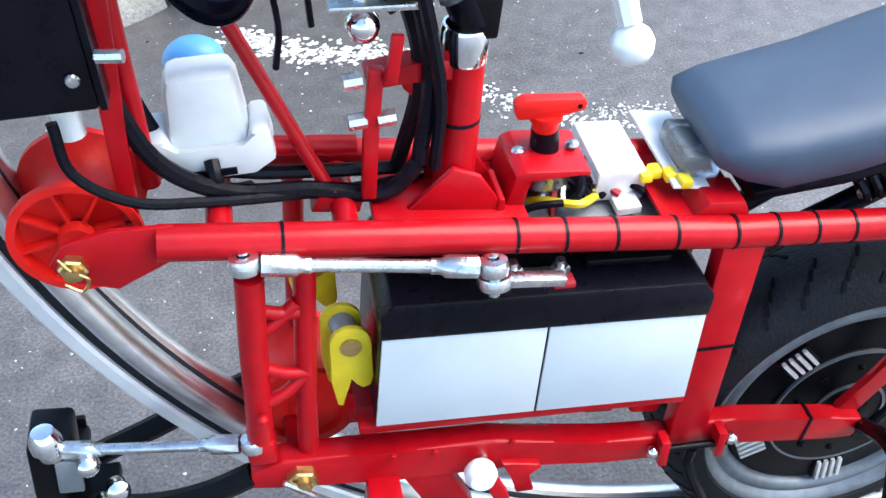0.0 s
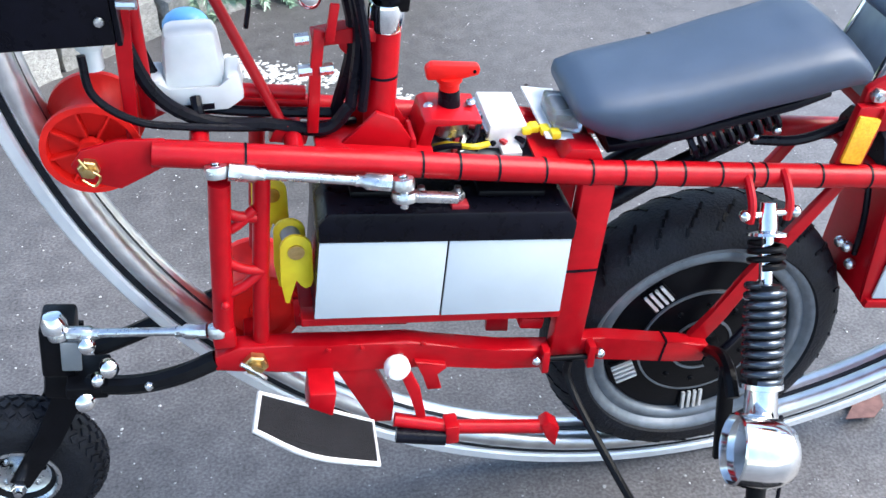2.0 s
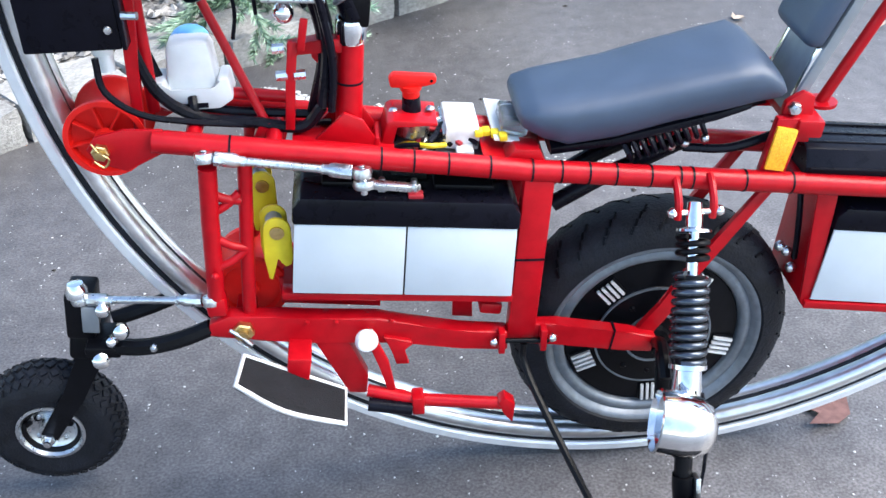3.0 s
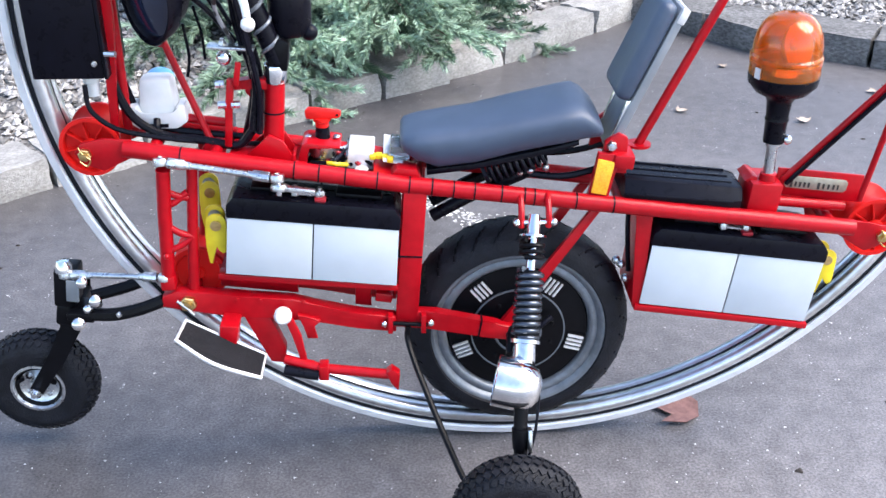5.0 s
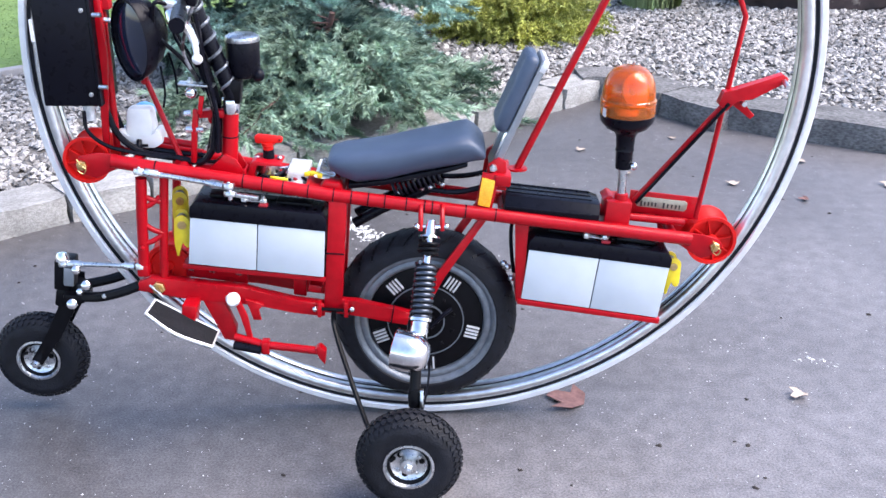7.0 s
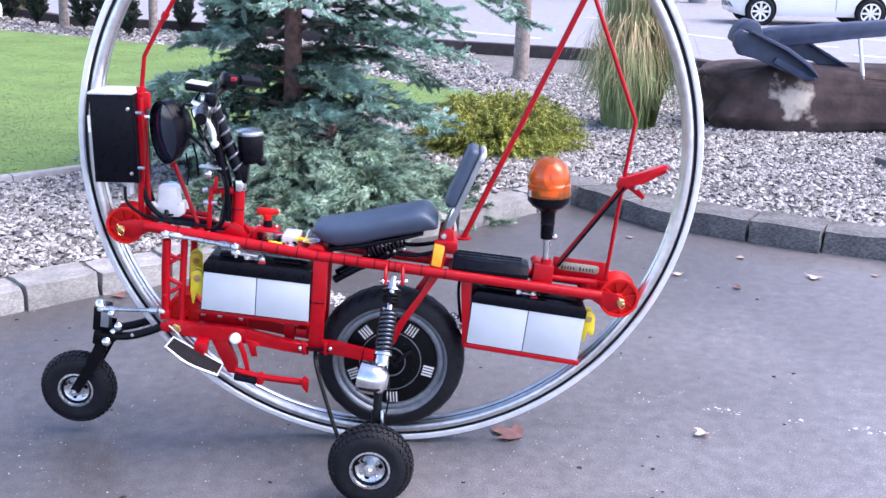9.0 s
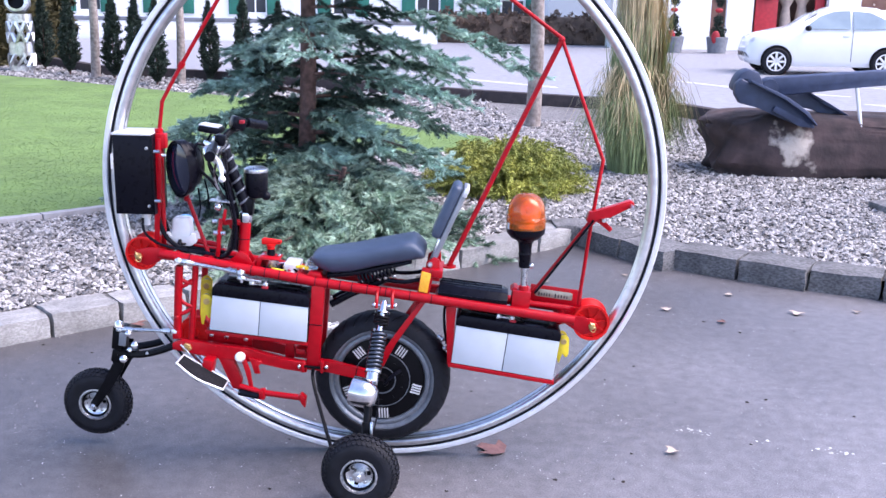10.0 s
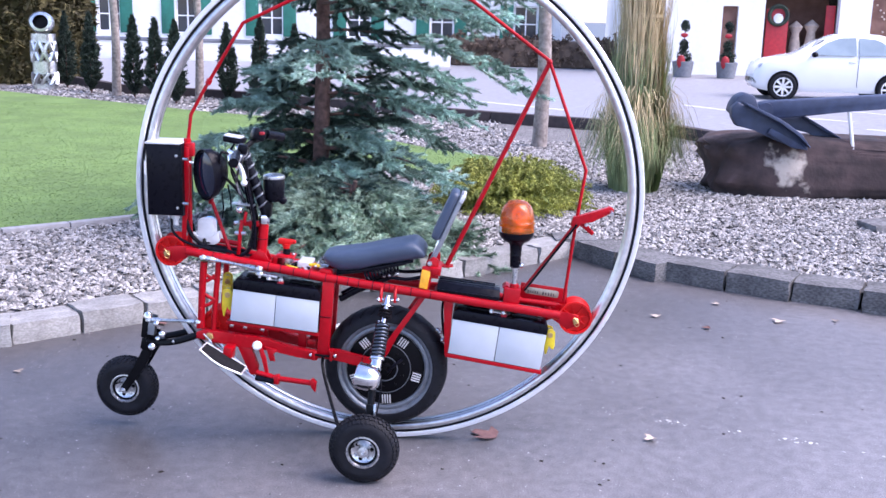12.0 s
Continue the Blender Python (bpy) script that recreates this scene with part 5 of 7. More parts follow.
for c, r in (((-0.850, YC - 0.05, 0.410), 0.0125), ((-0.890, YC - 0.056, 0.360), 0.0135), ((-0.872, YC - 0.045, 0.450), 0.011), ((-0.868, YC - 0.05, 0.392), 0.009)):
    part("bolt_head", lathe(B(), [(0, -0.010), (r * 0.9, -0.010), (r, -0.004), (r, 0.006), (r * 0.6, 0.010), (0, 0.011)], c, (0.3, -0.9, 0.3), 12), CHROME, head)
part("ball_joint_cap", lathe(B(), [(0, 0.02), (0.012, 0.018), (0.017, 0.008), (0.017, -0.004), (0, -0.006)], (-0.910, -0.055, 0.470), (0, 0.1, 1), 18), CHROME, head)


def pneumatic(name, c, R, w, rim_r, label, knob_rows=40, parent=bike):
    """Small pneumatic wheel with a block tread and a pressed steel rim, axis along y."""
    rt = w / 2
    prof = []
    k = 14
    for i in range(k + 1):
        a = math.pi * i / k - math.pi / 2
        prof.append((R - 0.005 - rt * 0.92 * (1 - math.cos(a)), rt * math.sin(a)))
    prof += [(rim_r, rt * 0.86), (rim_r, -rt * 0.86)]
    tyre = part(name, lathe(B(), prof, c, (0, 1, 0), 56, closed=True), RUBBER, parent, label)
    bm = B()
    for i in range(knob_rows):
        for row in range(5):
            a = 2 * math.pi * (i + 0.5 * (row % 2)) / knob_rows
            t = (row - 2) * 0.42
            y = rt * 0.96 * math.sin(t)
            rr = R - 0.004 - rt * 0.9 * (1 - math.cos(t))
            m = Matrix.Translation(Vector(c)) @ Matrix.Rotation(-a, 4, "Y") @ Matrix.Translation((rr, y, 0)) @ Matrix.Rotation(t, 4, "Z") @ Matrix.Rotation(0.6 if row % 2 else -0.6, 4, "X") @ Matrix.Diagonal((0.006, w * 0.15, R * 0.085, 1))
            bmesh.ops.create_cube(bm, size=1.0, matrix=m)
    tr = part("tread", bm, RUBBER, tyre)
    tr["kind"] = "stuff"
    s = rim_r
    rim = part("rim", lathe(B(), [(s * 1.08, -rt * 0.88), (s * 1.1, -rt * 0.96), (s, -rt * 0.98), (s * 0.93, -rt * 0.8), (s * 0.72, -rt * 0.55), (s * 0.42, -rt * 0.5), (s * 0.36, -rt * 0.95), (s * 0.2, -rt * 1.0), (0, -rt * 1.0)], c, (0, 1, 0), 40), ZINC, tyre, "pressed steel rim")
    part("rim_back", lathe(B(), [(s * 1.05, rt * 0.85), (s * 0.8, rt * 0.6), (0, rt * 0.6)], c, (0, 1, 0), 30), ZINC, tyre)
    for k in range(4):
        a = k * math.pi / 2 + 0.6
        nut(rim, (c[0] + math.cos(a) * s * 0.58, c[1] - rt * 0.52, c[2] + math.sin(a) * s * 0.58), (0, -1, 0), 0.005, 0.004, ZINC, "rim_nut")
    # black ring laid on the rim as the shade of its dished groove
    part("rim_shade_ring", lathe(B(), [(s * 0.92, -rt * 0.81), (s * 0.93, -rt * 0.835), (s * 0.80, -rt * 0.70), (s * 0.80, -rt * 0.66)], c, (0, 1, 0), 36, closed=True), BLACK, rim)
    # black discs on the closed rim stand for the shaded openings
    for k in range(3):
        a = k * math.pi * 2 / 3 + 0.2
        part("rim_slot", lathe(B(), [(0, 0.003), (s * 0.13, 0.002), (s * 0.13, -0.004), (0, -0.004)], (c[0] + math.cos(a) * s * 0.57, c[1] - rt * 0.53, c[2] + math.sin(a) * s * 0.57), (0, -1, 0), 12), BLACK, rim)
    part("valve", rod(B(), (c[0] - s * 0.62, c[1] - rt * 0.6, c[2] + s * 0.3), (c[0] - s * 0.75, c[1] - rt * 0.95, c[2] + s * 0.36), 0.0045, 8), BLACK, rim)
    nut(rim, (c[0], c[1] - rt * 1.0, c[2]), (0, -1, 0), 0.011, 0.012, ZINC, "axle_nut")
    return tyre


FC = (-1.024, 0.006, 0.164)
fw = pneumatic("front_castor_wheel", FC, 0.125, 0.078, 0.053, "black block-tread pneumatic castor tyre")
for s in (-1, 1):
    part("fork_leg", plate(B(), beam_poly([(-0.916, 0.39), (-0.926, 0.32), (-0.965, 0.25), (FC[0], FC[2])], [0.018, 0.020, 0.018, 0.015]), FC[1] + s * 0.042, FC[1] + s * 0.048, 0.001), BLACK, head)
part("fork_crown", box(B(), (-0.925, FC[1], 0.352), (0.050, 0.102, 0.05), (0, 12, 0), bev=0.008), BLACK, head)
part("head_tab", box(B(), (-0.885, YC - 0.02, 0.372), (0.055, 0.07, 0.02), (0, 6, 0), bev=0.004), BLACK, head)
nut(fw, (FC[0], FC[1] - 0.048, FC[2]), (0, -1, 0), 0.012, 0.012, CHROME, "axle_bolt")

# driven hub-motor wheel
MC = (0.008, YW, 0.303)
R = 0.238
prof = []
for i in range(17):
    a = math.pi * i / 16 - math.pi / 2
    prof.append((R - 0.052 * (1 - math.cos(a)) ** 1.15, 0.058 * math.sin(a)))
prof += [(0.180, 0.050), (0.180, -0.050)]
wheel = part("drive_wheel_tyre", lathe(B(), prof, MC, (0, 1, 0), 80, closed=True), RUBBER, bike, "black motorcycle tyre on a hub motor")
bm = B()
for i in range(30):
    for s in (-1, 1):
        a0 = 2 * math.pi * (i + (0.5 if s > 0 else 0)) / 30
        for j in range(4):
            t = (0.25 + j * 0.22) * s
            a = a0 + j * 0.045
            rr = R - 0.052 * (1 - math.cos(t)) ** 1.15 - 0.0012
            m = Matrix.Translation(Vector(MC)) @ Matrix.Rotation(-a, 4, "Y") @ Matrix.Translation((rr, 0.058 * math.sin(t), 0)) @ Matrix.Rotation(t * 0.9, 4, "Z") @ Matrix.Rotation(0.5 * s, 4, "X") @ Matrix.Diagonal((0.0045, 0.0135, 0.0042, 1))
            bmesh.ops.create_cube(bm, size=1.0, matrix=m)
sip = part("tread_pattern", bm, BLACK, wheel)
sip["kind"] = "stuff"
for s in (-1, 1):
    rim = part("rim", lathe(B(), [(0.186, s * 0.046), (0.187, s * 0.053), (0.180, s * 0.055), (0.174, s * 0.050), (0.169, s * 0.043), (0.163, s * 0.046), (0.156, s * 0.047), (0.150, s * 0.040), (0.149, s * 0.030)], MC, (0, 1, 0), 72), RIM, wheel, "grey painted rim", 60)
    if s > 0:
        continue
    part("motor_cover", lathe(B(), [(0.150, -0.030), (0.147, -0.036), (0.120, -0.040), (0.100, -0.042), (0.097, -0.046), (0.060, -0.050), (0.03, -0.052), (0.0, -0.052)], MC, (0, 1, 0), 60), BLACK, wheel, "black hub motor cover", 25)
    part("cover_ring", lathe(B(), [(0.0995, -0.044), (0.0995, -0.0475), (0.0965, -0.0475), (0.0965, -0.044)], MC, (0, 1, 0), 60, closed=True), RIM, wheel)
    part("cover_ring", lathe(B(), [(0.050, -0.049), (0.050, -0.053), (0.046, -0.053), (0.046, -0.049)], MC, (0, 1, 0), 40, closed=True), RIM, wheel)
    for k in range(5):
        a = math.radians(57 + 72 * k)
        fin = part("cooling_fin_block", box(B(), (MC[0] + math.cos(a) * 0.124, YW - 0.041, MC[2] + math.sin(a) * 0.124), (0.036, 0.006, 0.040), (0, -math.degrees(a), 0), bev=0.001), BLACK, wheel)
        for j in range(4):
            dt = (j - 1.5) * 0.0095
            x = MC[0] + math.cos(a) * 0.124 - math.sin(a) * dt
            z = MC[2] + math.sin(a) * 0.124 + math.cos(a) * dt
            part("fin", box(B(), (x, YW - 0.045, z), (0.034, 0.008, 0.0045), (0, -math.degrees(a), 0)), ALU, fin)
    for k in range(10):
        a = math.radians(15 + 36 * k)
        nut(wheel, (MC[0] + math.cos(a) * 0.074, YW - 0.048, MC[2] + math.sin(a) * 0.074), (0, -1, 0), 0.005, 0.003, BLACK, "cover_screw")
    part("axle_boss", lathe(B(), [(0.028, -0.05), (0.024, -0.062), (0.012, -0.064), (0.012, -0.09), (0, -0.09)], MC, (0, 1, 0), 24), BLACK, wheel)
    part("motor_cable", tube(B(), smooth_path([(0.02, YW - 0.08, 0.30), (0.05, YW - 0.075, 0.33), (0.075, YW - 0.062, 0.345)], 4), 0.006, 8), BLACKPL, wheel)

# slanting shock absorber and outrigger castor
ST, SB = Vector((0.022, -0.137, 0.598)), Vector((-0.003, -0.266, 0.392))
sd = (SB - ST).normalized()
SL = (SB - ST).length
shock = part("shock_absorber", lathe(B(), [(0, -0.016), (0.011, -0.014), (0.013, 0.010), (0.013, 0.022), (0.026, 0.025), (0.027, 0.029), (0.009, 0.031), (0.009, 0.100), (0.0155, 0.104), (0.0155, SL), (0, SL)], ST, sd, 24), CHROME, bike, "chrome shock absorber with a coil spring", 30)
u = sd.orthogonal().normalized()
w = sd.cross(u)


def coil(h0, h1, turns, rad):
    """Helix round the shock's axis between two distances from its top."""
    n = turns * 16
    return [ST + sd * (h0 + (h1 - h0) * i / n) + (u * math.cos(2 * math.pi * turns * i / n) + w * math.sin(2 * math.pi * turns * i / n)) * rad for i in range(n + 1)]


part("upper_spring", tube(B(), coil(0.036, 0.070, 3, 0.0215), 0.0045, 8), BLACK, shock, "black upper spring turns")
part("lower_spring", tube(B(), coil(0.092, SL - 0.022, 10, 0.0225), 0.0058, 10), SPRING, shock, "dark polished tight coil spring")
part("spring_core", lathe(B(), [(0, 0.092), (0.020, 0.093), (0.020, SL - 0.02), (0, SL - 0.019)], ST, sd, 20), BLACK, shock)
part("lower_seat", lathe(B(), [(0.012, SL - 0.024), (0.0285, SL - 0.021), (0.0285, SL - 0.014), (0.012, SL - 0.012)], ST, sd, 24), CHROME, shock)
part("lower_sleeve", lathe(B(), [(0, SL - 0.012), (0.021, SL - 0.012), (0.023, SL + 0.035), (0.019, SL + 0.05), (0, SL + 0.05)], ST, sd, 24), CHROME, shock)
for dx in (-0.024, 0.028):
    hook = part("shock_hook", tube(B(), smooth_path([(ST.x + dx, NEAR - 0.008, 0.640), (ST.x + dx, -0.118, 0.632), (ST.x + dx, -0.136, 0.612), (ST.x + dx, -0.138, 0.588)], 4), 0.006, 8), RED, bike, "curved red shock mount")
    part("bolt_head", ball(B(), (ST.x + dx * 1.35, ST.y, ST.z), 0.0085, 12), CHROME, hook)
part("shock_bolt", rod(B(), (ST.x - 0.03, ST.y, ST.z), (ST.x + 0.034, ST.y, ST.z), 0.005, 10), CHROME, shock)
RC = (-0.024, -0.416, 0.127)
LC = Vector((-0.024, -0.330, 0.360))
la = Vector((-0.97, 0.18, 0.16))
part("chrome_cup", lathe(B(), [(0, -0.048), (0.02, -0.046), (0.036, -0.036), (0.045, -0.018), (0.048, 0.002), (0.048, 0.038), (0.045, 0.040), (0.043, 0.030), (0, 0.026)], LC, la, 40), CHROME, bike, "polished chrome lamp cup", 40)
leg = part("outrigger_leg", tube(B(), [SB + sd * 0.03, (-0.012, -0.325, 0.270), (-0.012, -0.355, 0.18), (RC[0], RC[1] + 0.052, RC[2])], 0.0135, 12), BLACK, bike, "black outrigger leg down to the side castor")
part("leg_collar", lathe(B(), [(0.0138, -0.02), (0.017, -0.02), (0.017, 0.0), (0.0155, 0.02), (0.0138, 0.02)], (-0.012, -0.336, 0.240), (0, -0.3, -0.95), 18, closed=True), BLACK, leg)
part("leg_buckle", box(B(), (0.004, -0.348, 0.245), (0.008, 0.022, 0.045), (-18, 0, 0), bev=0.002), ZINC, leg)
part("cable", tube(B(), smooth_path([(0.01, -0.30, 0.39), (0.022, -0.31, 0.33), (0.016, -0.335, 0.26), (0.004, -0.35, 0.21)], 5), 0.0028, 6), BLACKPL, leg)
part("stub_axle", rod(B(), (RC[0], RC[1] + 0.075, RC[2]), (RC[0], RC[1], RC[2]), 0.009), ZINC, leg)
part("outrigger_stay", tube(B(), smooth_path([(0.0, -0.10, 0.325), (-0.012, -0.16, 0.372), (-0.021, -0.205, 0.384), (-0.024, -0.235, 0.365)], 4), 0.010, 8), BLACK, leg)
part("leg_bar", box(B(), (-0.020, -0.215, 0.315), (0.022, 0.010, 0.15), (-14, 0, 0), bev=0.002), BLACK, leg)
pneumatic("side_castor_wheel", RC, 0.127, 0.086, 0.054, "black block-tread pneumatic side castor tyre", 44)
part("brace_rod", tube(B(), smooth_path([(-0.222, NEAR - 0.022, 0.358), (-0.222, NEAR - 0.03, 0.325), (-0.195, -0.19, 0.27), (-0.115, -0.36, 0.15), (-0.075, -0.385, 0.13)], 5), 0.0062, 8), BLACK, bike, "thin black brace rod to the side castor")

# foot board, kick lever and knob
fb = [(-0.658, -0.160, 0.402), (-0.512, -0.148, 0.310), (-0.513, -0.222, 0.306), (-0.60, -0.226, 0.344), (-0.668, -0.216, 0.393)]
bm = B()
vs = [bm.verts.new(p) for p in fb]
f = bm.faces.new(vs)
ex = bmesh.ops.extrude_face_region(bm, geom=[f])
bmesh.ops.translate(bm, verts=[v for v in ex["geom"] if isinstance(v, bmesh.types.BMVert)], vec=(0.004, 0, 0.008))
board = part("foot_board", bm, GRIPTAPE, bike, "black grip foot board with a bright metal edge")
loop = [Vector(p) + Vector((0.003, 0, 0.006)) for p in fb]
part("edge_trim", tube(B(), smooth_path([loop[1], loop[0]], 2) + smooth_path([loop[4], loop[3], loop[2]], 4), 0.0042, 8, closed=True), ALU, board, "bright bent metal edge")
part("board_bracket", plate(B(), [(-0.591, 0.394), (-0.555, 0.390), (-0.565, 0.332), (-0.597, 0.348)], -0.160, -0.105, 0.003), RED, board)
part("kick_bracket", plate(B(), [(-0.553, 0.385), (-0.500, 0.382), (-0.472, 0.305), (-0.476, 0.268), (-0.505, 0.272)], NEAR - 0.012, NEAR + 0.012, 0.003), RED, bike)
kick = part("kick_lever", tube(B(), [(-0.475, -0.122, 0.288), (-0.40, -0.134, 0.272), (-0.262, -0.150, 0.264)], 0.0105, 12), RED, bike, "red kick lever with a hooked end")
part("lever_sleeve", tube(B(), [(-0.475, -0.138, 0.272), (-0.405, -0.146, 0.262)], 0.011, 12), BLACKPL, kick)
part("lever_hook", plate(B(), [(-0.268, 0.274), (-0.256, 0.283), (-0.240, 0.268), (-0.244, 0.230), (-0.258, 0.248)], -0.162, -0.138, 0.002), RED, kick)
part("lever_lug", box(B(), (-0.395, -0.135, 0.268), (0.02, 0.03, 0.034), bev=0.003), RED, kick)
brake = part("brake_arm", plate(B(), beam_poly([(-0.462, 0.390), (-0.445, 0.345), (-0.434, 0.276)], [0.0075, 0.0075, 0.0065]), -0.128, -0.118, 0.002), RED, bike, "red pedal arm with a white knob")
part("knob_stud", rod(B(), (-0.468, -0.128, 0.397), (-0.462, -0.105, 0.397), 0.006, 10), ZINC, brake)
part("white_knob", lathe(B(), [(0, -0.014), (0.012, -0.013), (0.0175, -0.006), (0.018, 0.004), (0.013, 0.012), (0, 0.014)], (-0.470, -0.131, 0.397), (0, -1, 0.15), 24), WHITEPL, brake, "round white plastic knob")
part("brake_link", plate(B(), [(-0.444, 0.390), (-0.424, 0.384), (-0.400, 0.377), (-0.398, 0.370), (-0.414, 0.362), (-0.405, 0.332), (-0.426, 0.333), (-0.432, 0.36)], -0.117, -0.107, 0.002), RED, brake)
part("arm_pin", rod(B(), (-0.455, -0.125, 0.288), (-0.415, -0.128, 0.280), 0.006, 10), RED, brake)


# batteries in their red trays
def battery(corners, y0, depth, lid, label):
    """corners: lower left, lower right, upper right, upper left of the silver front (x, z)."""
    bl, br, tr, tl = [Vector((p[0], p[1])) for p in corners]
    up = ((tl - bl) + (tr - br)).normalized()
    rt = (br - bl).normalized()
    y1 = y0 + depth
    case = part("battery", plate(B(), [tuple(bl), tuple(br), tuple(tr + up * lid * 0.5), tuple(tl + up * lid * 0.5)], y0 + 0.003, y1, 0.002), BLACKPL, bike, label)
    for k in range(2):
        a, b = bl.lerp(br, k * 0.5 + (0.004 if k else 0)), bl.lerp(br, k * 0.5 + (0.5 if k else 0.496))
        c, d = tl.lerp(tr, k * 0.5 + (0.5 if k else 0.496)), tl.lerp(tr, k * 0.5 + (0.004 if k else 0))
        part("silver_panel", plate(B(), [tuple(a), tuple(b), tuple(c), tuple(d)], y0 - 0.001, y0 + 0.0028, 0.0008), SILVER, case, "plain silver battery side panel")
    part("lid", plate(B(), [tuple(tl - rt * 0.003), tuple(tr + rt * 0.003), tuple(tr + rt * 0.003 + up * lid * 0.6), tuple(tr - rt * 0.01 + up * lid), tuple(tl + rt * 0.01 + up * lid), tuple(tl - rt * 0.003 + up * lid * 0.6)], y0 - 0.003, y0 + depth, 0.004), BLACKPL, case)
    for k in (0.12, 0.62):
        a, b = tl.lerp(tr, k), tl.lerp(tr, k + 0.27)
        part("lid_recess", plate(B(), [tuple(a + up * (lid + 0.001)), tuple(b + up * (lid + 0.001)), tuple(b + up * (lid + 0.010)), tuple(a + up * (lid + 0.010))], y0 + 0.03, y0 + depth - 0.02, 0.003), BLACK, case)
    m = tl.lerp(tr, 0.46) + up * (lid * 0.98)
    link = part("terminal_link", box(B(), (m.x, y0 + 0.020, m.y + 0.010), (0.058, 0.012, 0.003), (0, math.degrees(math.atan2(-rt.y, rt.x)), 0)), ZINC, case)
    for s in (-1, 1):
        nut(link, (m.x + s * 0.023, y0 + 0.020, m.y - s * 0.023 * 0.12 + 0.006), (0, 0, 1), 0.0095, 0.012, ZINC, "terminal_bolt")
    part("terminal_cap", box(B(), (m.x + 0.024, y0 + 0.012, m.y + 0.001), (0.022, 0.016, 0.008), bev=0.002), RIBBON, link)
    return case, bl, br, tr, tl, up, rt, y1


battery([(-0.575, 0.488), (-0.243, 0.453), (-0.236, 0.575), (-0.561, 0.609)], -0.117, 0.140, 0.045, "black battery with silver side panels in a red tray")
part("tray_rail", plate(B(), beam_poly([(-0.592, 0.478), (-0.240, 0.443)], [0.006, 0.006]), -0.112, -0.085, 0.001), RED, bike)
part("tray_floor", plate(B(), beam_poly([(-0.592, 0.477), (-0.240, 0.442)], [0.003, 0.003]), -0.085, 0.035), RED, bike)
part("hold_down_strap", plate(B(), beam_poly([(-0.52, 0.663), (-0.245, 0.631)], [0.002, 0.002]), -0.05, -0.02), ZINC, bike, "flat zinc strap over the front battery")
part("tray_support", plate(B(), beam_poly([(-0.57, 0.462), (-0.46, 0.452)], [0.010, 0.010]), FAR - 0.03, FAR), RED, bike)
battery([(0.250, 0.388), (0.598, 0.336), (0.616, 0.474), (0.265, 0.521)], -0.096, 0.150, 0.040, "black battery with silver side panels in a red rear tray")
part("tray_rail", plate(B(), beam_poly([(0.240, 0.380), (0.603, 0.326)], [0.0065, 0.0065]), -0.100, -0.07, 0.001), RED, bike)
part("tray_floor", plate(B(), beam_poly([(0.240, 0.379), (0.603, 0.325)], [0.003, 0.003]), -0.07, 0.05), RED, bike)
part("tray_side", plate(B(), [(0.236, 0.380), (0.246, 0.379), (0.266, 0.600), (0.256, 0.602)], -0.085, 0.045, 0.001), RED, bike)
part("tray_hanger", plate(B(), [(0.228, 0.61), (0.262, 0.606), (0.256, 0.372), (0.236, 0.378)], -0.092, -0.086, 0.001), RED, bike)
part("tray_hanger", plate(B(), [(0.585, 0.60), (0.675, 0.565), (0.64, 0.51), (0.61, 0.50)], 0.0, 0.006, 0.001), RED, bike)
part("hold_down_strap", plate(B(), beam_poly([(0.30, 0.563), (0.60, 0.522)], [0.002, 0.002]), -0.02, 0.01), ZINC, bike, "flat zinc strap over the rear battery")
part("wiring", tube(B(), smooth_path([(0.235, 0.0, 0.61), (0.222, -0.05, 0.56), (0.224, -0.06, 0.50), (0.232, -0.05, 0.44)], 4), 0.005, 8), BLACKPL, bike)
for c in ((0.216, -0.05, 0.455), (0.226, -0.055, 0.425), (0.206, -0.045, 0.462)):
    part("plug", ball(B(), c, 0.009, 10), ZINC, bike)


def clip(x, z, y, s, k=1.0):
    """Yellow ratchet clamp beside a battery: two cheeks round a grey drum, a long and a short prong."""
    def cheek(cx, cz, y0):
        top = [(cx + math.cos(math.radians(a)) * 0.021 * k, cz + math.sin(math.radians(a)) * 0.021 * k) for a in range(-10, 191, 20)]
        return plate(B(), top + [(cx - 0.024 * k, cz - 0.05 * k), (cx - 0.020 * k, cz - 0.088 * k), (cx - 0.014 * k, cz - 0.090 * k), (cx - 0.003 * k, cz - 0.045 * k), (cx + 0.001 * k, cz - 0.060 * k), (cx + 0.008 * k, cz - 0.067 * k), (cx + 0.016 * k, cz - 0.064 * k), (cx + 0.020 * k, cz - 0.052 * k)], y0, y0 + 0.006, 0.0015)
    root = part("yellow_clamp", cheek(x, z, y), YELLOW, bike, "yellow plastic strap clamp")
    part("rear_cheek", cheek(x - 0.006, z + 0.006, y + 0.028), YELLOW, root)
    part("drum", rod(B(), (x, y + 0.004, z), (x - 0.006, y + 0.030, z + 0.005), 0.013 * k, 14), GREYPL, root)
    part("clamp_screw", lathe(B(), [(0, 0.003), (0.011 * k, 0.002), (0.011 * k, -0.002), (0, -0.002)], (x, y - 0.001, z - 0.004), (0, -1, 0), 14), BRASS, root)
    return root


clip(-0.590, 0.583, -0.090, 1, 0.98)
clip(-0.613, 0.612, 0.0, 1, 0.95)
clip(0.632, 0.472, -0.075, 1, 0.9)

